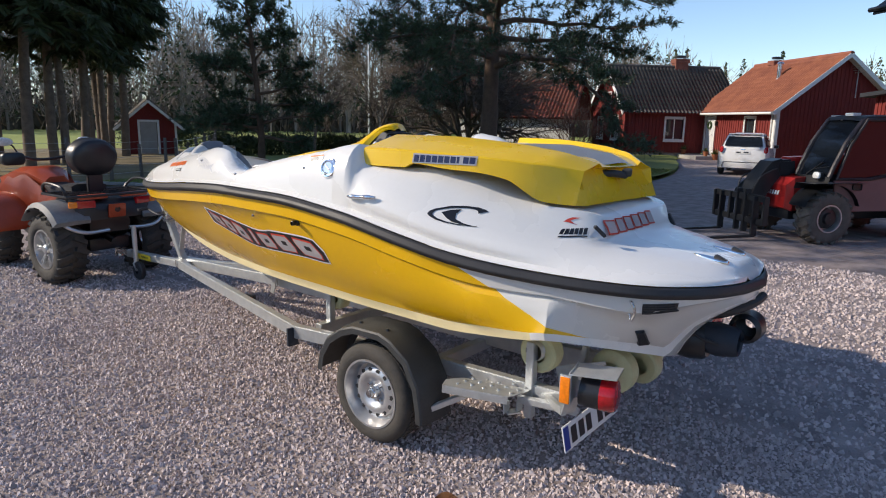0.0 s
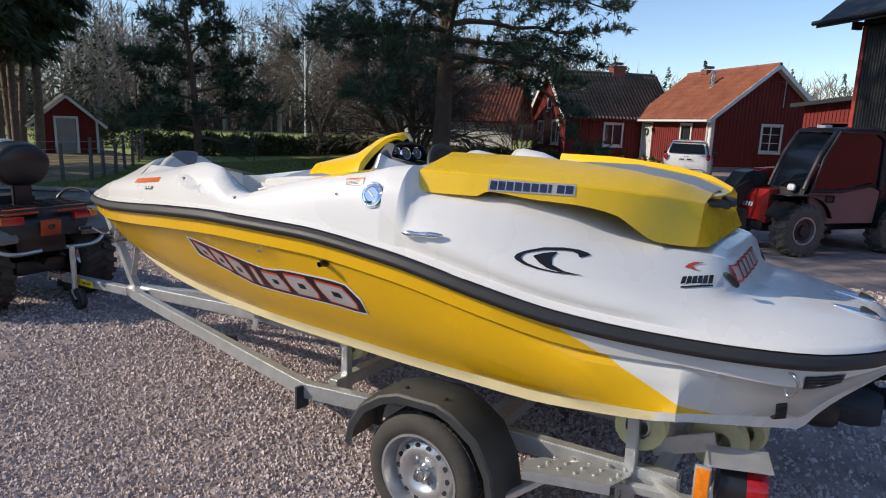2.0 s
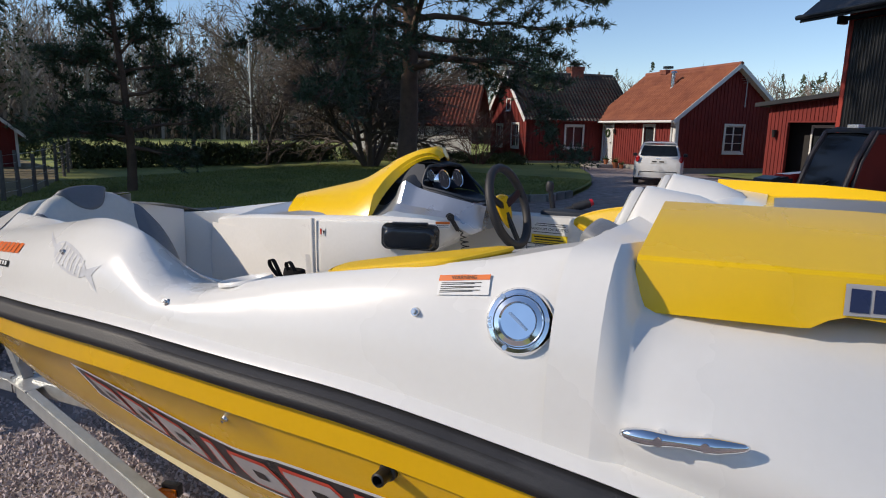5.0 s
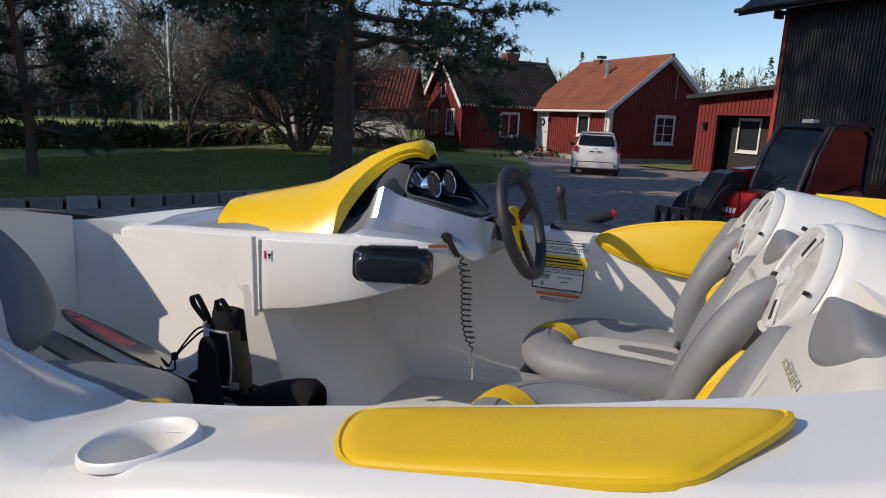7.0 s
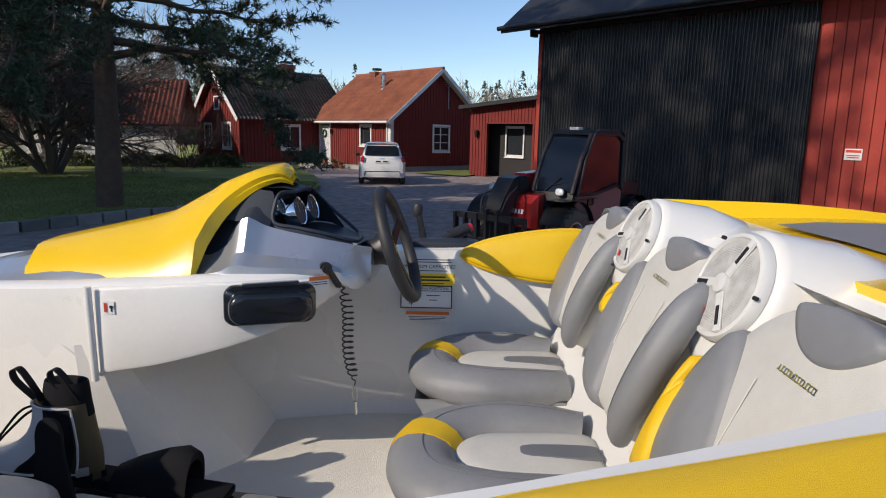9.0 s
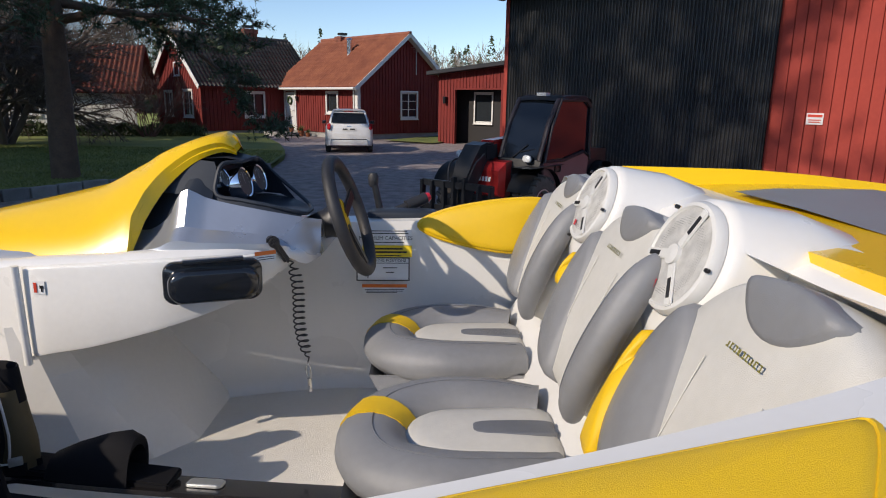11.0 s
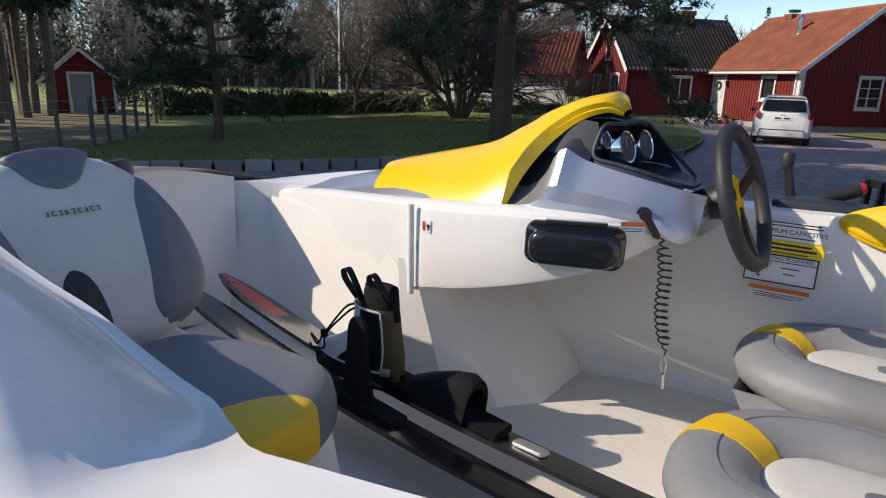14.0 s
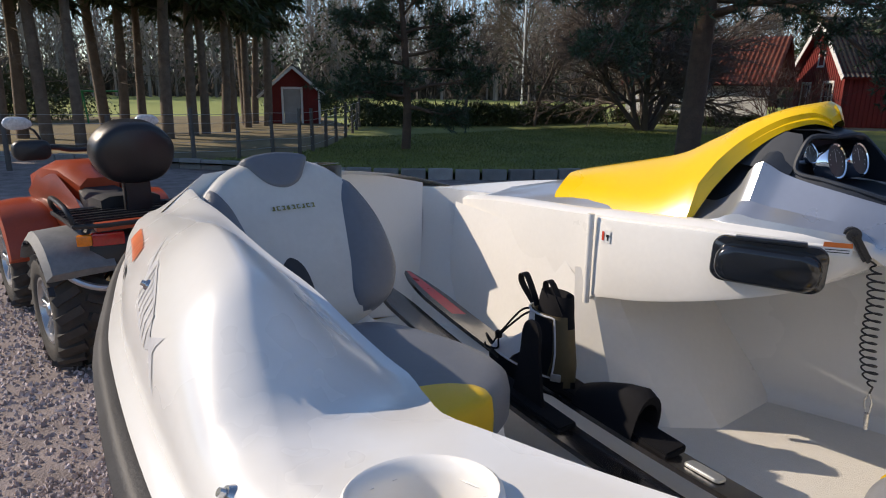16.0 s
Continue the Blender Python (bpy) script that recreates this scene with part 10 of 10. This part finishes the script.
# the wall within the porch is near black, unlike the red front
part("inner_wall", bm, material("near_black_boards", (0.02, 0.018, 0.018), 0.7, vary=0.3), annex, "dark wall within the porch", smooth=False)
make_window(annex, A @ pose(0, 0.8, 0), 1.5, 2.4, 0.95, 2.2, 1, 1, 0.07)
bm = bmesh.new()
v = [bm.verts.new(A @ Vector(p)) for p in ((-0.35, -0.45, 2.98), (6.9, -0.45, 3.58), (6.9, 5.3, 3.58), (-0.35, 5.3, 2.98), (-0.35, -0.45, 3.14), (6.9, -0.45, 3.74), (6.9, 5.3, 3.74), (-0.35, 5.3, 3.14))]
for q in ((0, 1, 2, 3), (4, 5, 6, 7), (0, 1, 5, 4), (1, 2, 6, 5), (2, 3, 7, 6), (3, 0, 4, 7)):
    bm.faces.new([v[i] for i in q])
part("roof", bm, ROOF_FELT, annex, smooth=False)
bm = bmesh.new()
rod(bm, A @ Vector((0.45, -0.12, 1.75)), A @ Vector((0.45, -0.12, 2.05)), 0.07, 0.10, seg=10)
part("wall_lamp", bm, BLACK_PLASTIC, annex)


# ---- trees, hedge, fence and woods ----
BARK = material("grey_brown_bark", (0.10, 0.075, 0.055), 0.9, scale=6, second=(0.22, 0.17, 0.13), fine=40, bump=0.02, bump_scale=40)
PINE_BARK = material("pine_bark", (0.085, 0.055, 0.04), 0.9, scale=5, second=(0.17, 0.11, 0.075), fine=30, bump=0.03, bump_scale=30)
NEEDLE = material("spruce_needles", (0.024, 0.042, 0.014), 0.6, scale=0.8, second=(0.055, 0.08, 0.028), fine=6, island=True)
PINE_NEEDLE = material("pine_needles", (0.028, 0.052, 0.026), 0.5, scale=0.8, second=(0.06, 0.10, 0.045), fine=6, island=True)
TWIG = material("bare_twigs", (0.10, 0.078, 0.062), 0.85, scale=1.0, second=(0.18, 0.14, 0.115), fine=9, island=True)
RED_TWIG = material("reddish_bare_twigs", (0.14, 0.07, 0.055), 0.85, vary=0.2, scale=2, island=True)
HEDGE_LEAF = material("evergreen_hedge_leaves", (0.035, 0.055, 0.018), 0.6, scale=1.0, second=(0.075, 0.095, 0.03), fine=12, island=True)
FENCE_WOOD = material("weathered_fence_post", (0.13, 0.115, 0.10), 0.9, vary=0.25, scale=8, fine=50)


class Wood:
    """Collects tapered tubes and slivers as arrays, for one tree."""

    def __init__(self, seed):
        self.r = np.random.default_rng(seed)
        self.V, self.F, self.n = [], [], 0
        self.tips = []

    def limb(self, pts, r0, r1, seg=5):
        pts = np.asarray(pts, float)
        k = len(pts)
        t = np.gradient(pts, axis=0)
        t /= np.linalg.norm(t, axis=1)[:, None] + 1e-9
        ref = np.array([0.31, 0.95, 0.05]) if abs(t[0, 2]) > 0.7 else np.array([0.0, 0.0, 1.0])
        u = ref - t * (t @ ref)[:, None]
        u /= np.linalg.norm(u, axis=1)[:, None] + 1e-9
        v = np.cross(t, u)
        a = np.arange(seg) * math.tau / seg
        rr = np.linspace(r0, r1, k)[:, None, None]
        ring = pts[:, None] + rr * (np.cos(a)[None, :, None] * u[:, None] + np.sin(a)[None, :, None] * v[:, None])
        i = np.arange(k - 1)[:, None] * seg
        j = np.arange(seg)[None]
        q = np.stack([i + j, i + (j + 1) % seg, i + seg + (j + 1) % seg, i + seg + j], -1).reshape(-1, 4)
        self.V.append(ring.reshape(-1, 3))
        self.F.append(q + self.n)
        self.n += k * seg

    def path(self, p, d, length, k, bend, droop):
        """A wandering line of k steps from p along d."""
        p, d = np.array(p, float), np.array(d, float)
        d /= np.linalg.norm(d)
        out = [p]
        for _ in range(k):
            d = d + self.r.normal(0, bend, 3) + np.array((0, 0, droop))
            d /= np.linalg.norm(d)
            p = p + d * length / k
            out.append(p)
        return np.array(out), d

    def grow(self, p, d, length, r0, level, spread, bend, droop, kids, shrink=0.62):
        pts, de = self.path(p, d, length, 4 if level else 3, bend, droop)
        self.limb(pts, r0, r0 * (0.45 if level else 0.3), 6 if r0 > 0.04 else (4 if r0 > 0.012 else 3))
        if not level:
            self.tips.append((pts[-1], de))
            return
        for k in range(kids):
            u = 0.3 + 0.7 * (k + self.r.uniform(0, 0.9)) / kids
            i = min(int(u * (len(pts) - 1)), len(pts) - 2)
            q = pts[i] + (pts[i + 1] - pts[i]) * (u * (len(pts) - 1) - i)
            dd = (pts[i + 1] - pts[i])
            dd = dd / (np.linalg.norm(dd) + 1e-9) + self.r.normal(0, spread, 3)
            self.grow(q, dd, length * shrink * self.r.uniform(0.7, 1.15), r0 * (0.75 - 0.35 * u), level - 1, spread, bend * 1.15, droop, kids, shrink)

    def mesh(self, name, mat, parent, label=""):
        ob = raw_mesh(name, np.concatenate(self.V), np.concatenate(self.F), mat, parent, smooth=True)
        if label:
            ob["label"] = label
        return ob


def spruce(seed, height, low, reach, label):
    """Trunk, dead lower twigs and drooping whorls of needle sprays."""
    t = thing("spruce", pose(0, 0, 0), label, "spruce tree", "spruces beside the drive")
    w = Wood(seed)
    w.limb([(0.05 * math.sin(z * 0.7 + seed), 0.05 * math.cos(z * 0.5 + seed), z) for z in steps(-0.05, height, 14)], 0.165, 0.02, 9)
    for z in np.linspace(1.6, low + 1, 34):
        a = w.r.uniform(0, math.tau)
        pts, _ = w.path((0, 0, z), (math.cos(a), math.sin(a), -0.1), w.r.uniform(0.3, 1.3), 3, 0.2, -0.1)
        w.limb(pts, 0.014, 0.004, 3)
    B, D = [], []
    z = low
    while z < height - 0.2:
        u = (z - low) / (height - low)
        L = reach * (0.75 + 0.5 * min(1, u * 4)) * (1 - u) ** 0.8 * 0.9 + 0.15
        n = 5 if u < 0.8 else 4
        for k in range(n):
            a = k * math.tau / n + w.r.uniform(0, 1.2)
            l = L * w.r.uniform(0.7, 1.2)
            pts, _ = w.path((0, 0, z + w.r.uniform(-0.15, 0.15)), (math.cos(a), math.sin(a), 0.25 - 0.4 * (1 - u)), l, 4, 0.08, -0.04 + 0.03 * u)
            w.limb(pts, 0.028 * (1 - u) + 0.006, 0.004, 3)
            m = int(22 * l) + 6
            s = w.r.uniform(0.12, 1, m) ** 0.8 * 4
            i = np.minimum(s.astype(int), 3)
            q = pts[i] + (pts[i + 1] - pts[i]) * (s - i)[:, None]
            side = np.stack([-np.sin(np.full(m, a)), np.cos(np.full(m, a)), np.zeros(m)], -1) * w.r.choice([-1, 1], m)[:, None]
            out = np.array((math.cos(a), math.sin(a), 0))
            d = side * w.r.uniform(0.15, 0.5, m)[:, None] + out * 0.25 + np.array((0, 0, -1)) * w.r.uniform(0.05, 0.5, m)[:, None]
            B.append(q)
            D.append(d * (0.45 + 0.55 * min(1, l / 1.5)))
            B.append(q + d * 0.3)
            D.append(d * 0.6 + w.r.normal(0, 0.10, (m, 3)))
        z += 0.36 + 0.05 * w.r.uniform()
    w.mesh("trunk", BARK, t)
    B, D = np.concatenate(B), np.concatenate(D)
    v, f = slivers(B, D, w.r.uniform(0.07, 0.16, len(B)))
    raw_mesh("crown", v, f, NEEDLE, t)
    return t


# the last four, at negative y, stand out of view, added for their shade
row = [(-20.6, 0.4), (-22.2, 1.0), (-19.8, 1.3), (-19.0, 1.85), (-23.7, 3.4), (-23.0, 3.8), (-23.2, 4.5), (-20.4, 4.45), (-21.4, 5.5), (-21.5, 5.9), (-22.1, 6.8), (-23.4, 7.6), (-24.0, 8.3), (-25.2, 8.7), (-24.5, 9.3), (-26.0, 9.5), (-20.2, -2.0), (-22.5, -3.4), (-20.8, -5.0), (-23.2, -6.2)]
kinds = [spruce(11, 15.5, 4.8, 2.3, "tall dark spruce with a bare lower trunk"), spruce(12, 14.0, 4.2, 2.6, "tall dark spruce with a bare lower trunk"), spruce(13, 16.5, 5.4, 2.2, "tall dark spruce with a bare lower trunk")]
for i, (x, y) in enumerate(row):
    s = 0.92 + 0.16 * ((i * 37) % 10) / 10
    m = pose(x, y, 0.08, 2.2 * math.sin(i * 2.1), 2.2 * math.cos(i * 1.3), i * 77) @ Matrix.Diagonal((s, s, s, 1))
    if i < 3:
        kinds[i].matrix_basis = m
    else:
        copy_thing(kinds[i % 3], m)


def pine(seed, at, height, low, reach, r0, bend, tufts, label):
    t = thing("pine", pose(*at), label, "pine tree")
    w = Wood(seed)
    trunk, _ = w.path((0, 0, -0.1), (0.0, 0, 1), height, 12, bend, 0.15)
    w.limb(trunk, r0, 0.03, 10)
    tw, td = [], []
    n = int((height - low) * 5.2)
    for k in range(n):
        z = low + (height - 0.5 - low) * (k / (n - 1)) ** 1.15
        u = (z - low) / (height - low)
        i = min(int(z / height * 12), 11)
        p = trunk[i] + (trunk[i + 1] - trunk[i]) * (z / height * 12 - i)
        a = k * 2.4 + w.r.uniform(-0.4, 0.4)
        L = reach * (1 - 0.72 * u ** 1.4) * w.r.uniform(0.7, 1.12)
        pts, de = w.path(p, (math.cos(a), math.sin(a), 0.12 + 0.7 * u), L, 7, 0.14, -0.035 + 0.03 * u)
        w.limb(pts, 0.022 + 0.075 * (1 - u) * r0 / 0.27, 0.010, 6)
        m = int(L * 3.3) + 2
        for j in range(m):
            s = (0.25 + 0.75 * (j + 0.5) / m) * 7
            b = min(int(s), 6)
            q = pts[b] + (pts[b + 1] - pts[b]) * (s - b)
            d0 = pts[b + 1] - pts[b]
            d0 /= np.linalg.norm(d0) + 1e-9
            side = np.cross(d0, (0, 0, 1)) * (1 if j % 2 else -1)
            sub, sd = w.path(q, d0 * 0.7 + side * w.r.uniform(0.5, 1.1) + (0, 0, w.r.uniform(-0.25, 0.35)), (0.5 + 0.30 * L * (1 - s / 9)) * w.r.uniform(0.6, 1.1), 4, 0.2, 0.02)
            w.limb(sub, 0.014, 0.005, 4)
            for g in range(tufts):
                e = w.r.uniform(0.25, 1.0) * 4
                c = min(int(e), 3)
                q2 = sub[c] + (sub[c + 1] - sub[c]) * (e - c)
                d2 = sd + w.r.normal(0, 0.7, 3) + (0, 0, 0.35)
                d2 /= np.linalg.norm(d2)
                end = q2 + d2 * w.r.uniform(0.10, 0.35)
                w.limb([q2, end], 0.006, 0.004, 3)
                for h in (0.45, 1.0):
                    tw.append(q2 + (end - q2) * h)
                    td.append(d2)
    w.mesh("trunk", PINE_BARK, t, "rough brown trunk and spreading limbs")
    tw, td = np.repeat(np.array(tw), 9, 0), np.repeat(np.array(td), 9, 0)
    D = td * 0.55 + w.r.normal(0, 0.55, tw.shape)
    D *= (w.r.uniform(0.10, 0.19, len(D)) / (np.linalg.norm(D, axis=1) + 1e-9))[:, None]
    v, f = slivers(tw, D, np.full(len(tw), 0.026))
    raw_mesh("crown", v, f, PINE_NEEDLE, t)
    return t


pine(21, (-8.4, 12.3, 0.1), 11.5, 3.3, 5.6, 0.28, 0.018, 15, "broad old pine with drooping needle-covered limbs on the lawn")
# three unseen pines, added so their crowns throw dappled shade on the barn door
pine(41, (-15.2, -2.4, 0.1), 26.0, 17.0, 4.2, 0.30, 0.012, 5, "unseen tall pine added to shade the barn")
pine(42, (-18.2, -4.4, 0.1), 23.0, 10.0, 4.0, 0.30, 0.012, 6, "unseen tall pine added to shade the barn")
pine(43, (-20.6, -3.0, 0.1), 23.0, 11.0, 3.6, 0.28, 0.012, 9, "unseen tall pine added to shade the barn")
pine(24, (-14.1, 8.5, 0.1), 5.7, 1.2, 1.9, 0.13, 0.06, 15, "small crooked pine on the lawn")


def bare_tree(name, at, seed, stems, height, r0, level, kids, spread, mat, label, category, lean=0.35, droop=0.0, shrink=0.62):
    t = thing(name, pose(*at), label, category)
    for k in range(stems):
        w = Wood(seed + 100 * k)
        a = k * math.tau / max(1, stems) + w.r.uniform(0, 0.8)
        o = 0.0 if stems == 1 else 0.18
        w.grow((o * math.cos(a), o * math.sin(a), -0.05), (lean * math.cos(a), lean * math.sin(a), 1), height * w.r.uniform(0.5, 0.65), r0, level, spread, 0.12, droop, kids, shrink)
        w.mesh("stem" if stems > 1 else "trunk", mat, t)
    return t


bare_tree("lilac", (-15.6, 21.35, 0.1), 31, 11, 6.6, 0.12, 4, 6, 0.44, TWIG, "leafless many-stemmed lilac tree on the lawn", "lilac tree", 0.55)
bare_tree("fruit_tree", (-20.2, 15.7, 0.1), 32, 1, 5.0, 0.09, 4, 7, 0.55, TWIG, "bare fruit tree on the lawn", "fruit tree", 0.05)
bare_tree("fruit_tree", (-19.4, 19.0, 0.1), 33, 1, 5.2, 0.09, 4, 7, 0.55, TWIG, "bare fruit tree on the lawn", "fruit tree", 0.05)
bare_tree("shrub", (-13.0, 27.0, 0.1), 34, 14, 3.2, 0.03, 3, 5, 0.35, RED_TWIG, "reddish leafless shrub beside the house", "shrub", 0.55)
bare_tree("birch", (-26.5, 32.0, 0.0), 35, 1, 11.0, 0.13, 4, 7, 0.45, TWIG, "tall bare tree beyond the lawn", "tree", 0.05)
bare_tree("birch", (-34.0, 34.0, 0.0), 37, 1, 12.0, 0.13, 4, 7, 0.45, TWIG, "tall bare tree beyond the lawn", "tree", 0.05)

# flagpole
pole = thing("flagpole", pose(-27.5, 26.5, 0), "slim white flagpole beyond the lawn", "flagpole")
bm = bmesh.new()
rod(bm, (0, 0, 0), (0, 0, 7.0), 0.06, 0.035)
part("pole", bm, TRIM, pole)
bm = bmesh.new()
bmesh.ops.create_uvsphere(bm, u_segments=10, v_segments=8, radius=0.09, matrix=Matrix.Translation((0, 0, 7.08)))
part("knob", bm, TRIM, pole)


# hedge: leaf slivers over a woody core
def bushes(name, line, height, width, n, mat, label, category):
    t = thing(name, pose(0, 0, 0), label, category)
    P = np.array(line, float)
    seg = np.linalg.norm(np.diff(P, axis=0), axis=1)
    s = rng.uniform(0, seg.sum(), n)
    cum = np.concatenate([[0], np.cumsum(seg)])
    i = np.clip(np.searchsorted(cum, s) - 1, 0, len(seg) - 1)
    q = P[i] + (P[i + 1] - P[i]) * ((s - cum[i]) / seg[i])[:, None]
    hh = height * (0.86 + 0.10 * np.sin(s * 5.1) + 0.08 * np.sin(s * 2.3 + 1))
    z = hh * rng.uniform(0, 1, n) ** 0.7
    off = rng.normal(0, width * 0.38, (n, 2)) * (1 - 0.5 * (z / hh) ** 3)[:, None]
    B = np.stack([q[:, 0] + off[:, 0], q[:, 1] + off[:, 1], z], -1)
    v, f = slivers(B, rng.normal(0, 0.07, (n, 3)) + (0, 0, 0.07), rng.uniform(0.05, 0.09, n))
    raw_mesh("foliage", v, f, mat, t)
    for k, (x, y) in enumerate(P[0] + (P[-1] - P[0]) * np.linspace(0, 1, 12)[:, None]):
        w = Wood(5 + k)
        w.grow((x, y, 0), (0, 0, 1), height * 0.8, 0.02, 1, 0.4, 0.1, 0, 4)
        w.mesh("stem", BARK, t)
    return t


bushes("hedge", [(-22.8, 12.2), (-21.2, 15.5), (-20.4, 18.5), (-20.5, 24.9)], 1.05, 0.7, 26000, HEDGE_LEAF, "low clipped evergreen hedge along the lawn", "hedge")
bushes("hedge", [(-20.3, 25.6), (-11.0, 28.2)], 0.7, 0.5, 9000, HEDGE_LEAF, "low evergreen hedge before the white outbuilding", "hedge")
bushes("bush", [(-30.5, -3.0), (-31.0, 1.0), (-31.5, 4.0)], 2.2, 2.0, 16000, HEDGE_LEAF, "dark evergreen bushes behind the spruces", "bush")
bushes("bush", [(-33.5, 14.0), (-32.0, 17.0)], 1.6, 1.4, 8000, HEDGE_LEAF, "dark bushes beside the field", "bush")

# fence of posts and wires
fence = thing("fence", pose(0, 0, 0), "weathered wooden posts with sheep wire between", "fence")
FENCE = [(-17.2, -4.0), (-16.3, -2.0), (-15.5, 0.0), (-14.9, 1.7), (-14.4, 3.2), (-14.2, 4.1), (-14.6, 5.07), (-14.3, 5.6), (-14.7, 6.15), (-15.6, 7.0), (-16.8, 8.0), (-18.0, 9.0), (-19.4, 10.1), (-20.8, 11.1), (-22.2, 12.1)]
for i, (x, y) in enumerate(FENCE):
    bm = bmesh.new()
    rod(bm, (x, y, 0), (x + 0.04 * math.sin(i * 3), y, 1.12 + 0.1 * math.sin(i * 1.9)), 0.05, 0.042, seg=8)
    part("post", bm, FENCE_WOOD, fence)
for z in (0.3, 0.5, 0.7, 0.9, 1.08):
    bm = bmesh.new()
    tube(bm, [(x, y, z) for x, y in FENCE], 0.004, 4)
    part("wire", bm, GALV, fence)

# a few green play frames far behind the trunks
GREEN_PAINT = material("green_painted_tube", (0.02, 0.22, 0.06), 0.5)
swing = thing("play_frame", pose(-29.0, 4.5, 0), "small green painted play frame on grass", "play frame")
for y in (-0.7, 0.7):
    bm = bmesh.new()
    tube(bm, [(-0.6, y, 0.08), (0, y, 1.3), (0.6, y, 0.08)], 0.035, 6)
    part("leg", bm, GREEN_PAINT, swing)
bm = bmesh.new()
rod(bm, (0, -0.75, 1.3), (0, 0.75, 1.3), 0.035)
part("crossbar", bm, GREEN_PAINT, swing)

# woods round the fields
n = 2300
ang = rng.uniform(0, math.tau, n)
dist = rng.uniform(66, 112, n)
hgt = rng.uniform(7.5, 11.5, n) * (0.75 + 0.25 * dist / 112) * (1 + 0.85 * np.clip((np.degrees(ang) - 100) / 14, 0, 1) * (np.degrees(ang) < 215))
Bs, Ds, Ws, Bt, Dt, Wt = [], [], [], [], [], []
for k in range(n):
    x, y = dist[k] * math.cos(ang[k]) - 8, dist[k] * math.sin(ang[k]) + 8
    if rng.uniform() < 0.24:
        m = 170
        u = rng.uniform(0, 1, m) ** 0.75
        r = 0.17 * hgt[k] * (1 - u) * rng.uniform(0.2, 1, m) + 0.03
        a = rng.uniform(0, math.tau, m)
        Bs.append(np.stack([x + r * np.cos(a), y + r * np.sin(a), hgt[k] * (0.08 + 0.90 * u)], -1))
        L = 0.25 + 0.45 * (1 - u)
        Ds.append(np.stack([np.cos(a) * L, np.sin(a) * L, -rng.uniform(0.0, 0.9, m) * L], -1))
        Ws.append(rng.uniform(0.3, 0.6, m) * (1.1 - 0.6 * u))
        Bs.append(np.array([[x, y, hgt[k] * 0.88]]))
        Ds.append(np.array([[0, 0, hgt[k] * 0.12]]))
        Ws.append(np.array([0.3]))
    else:
        m = 110
        u = rng.uniform(0.10, 1, m)
        a = rng.uniform(0, math.tau, m)
        Bt.append(np.stack([np.full(m, x), np.full(m, y), hgt[k] * u * 0.82], -1) + rng.normal(0, 0.6, (m, 3)) * (1, 1, 0.3))
        L = hgt[k] * 0.20 * (1.15 - u * 0.7)
        Dt.append(np.stack([np.cos(a) * L * 0.6, np.sin(a) * L * 0.6, L * rng.uniform(0.5, 1.1, m)], -1))
        Wt.append(rng.uniform(0.05, 0.14, m))
        Bt.append(np.array([[x, y, 0.0]]))
        Dt.append(np.array([[0.3, 0, hgt[k]]]))
        Wt.append(np.array([0.34]))
v, f = slivers(np.concatenate(Bs), np.concatenate(Ds), np.concatenate(Ws))
tagged(raw_mesh("spruce_wood", v, f, NEEDLE), "distant dark spruce wood", "forest", kind="stuff")
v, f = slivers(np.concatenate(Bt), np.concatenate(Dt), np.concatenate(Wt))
# distance haze is put into the colour: paler than the near twigs
tagged(raw_mesh("bare_wood", v, f, material("haze_paled_twigs", (0.20, 0.165, 0.14), 0.9, scale=0.2, second=(0.34, 0.285, 0.245), fine=2, island=True)), "distant leafless grey-brown wood", "forest", kind="stuff")
# undergrowth that closes the foot of the woods
n = 26000
ang, dist = rng.uniform(0, math.tau, n), rng.uniform(70, 112, n)
v, f = slivers(np.stack([dist * np.cos(ang) - 8, dist * np.sin(ang) + 8, np.zeros(n)], -1), rng.normal(0, 0.5, (n, 3)) + np.stack([np.zeros(n), np.zeros(n), 1.0 + (dist - 70) * 0.11], -1), rng.uniform(0.3, 1.0, n))
tagged(raw_mesh("undergrowth", v, f, material("brown_undergrowth", (0.07, 0.058, 0.04), 0.95, scale=0.1, second=(0.13, 0.105, 0.075), fine=1, island=True)), "brown leafless undergrowth at the edge of the wood", "undergrowth", kind="stuff")
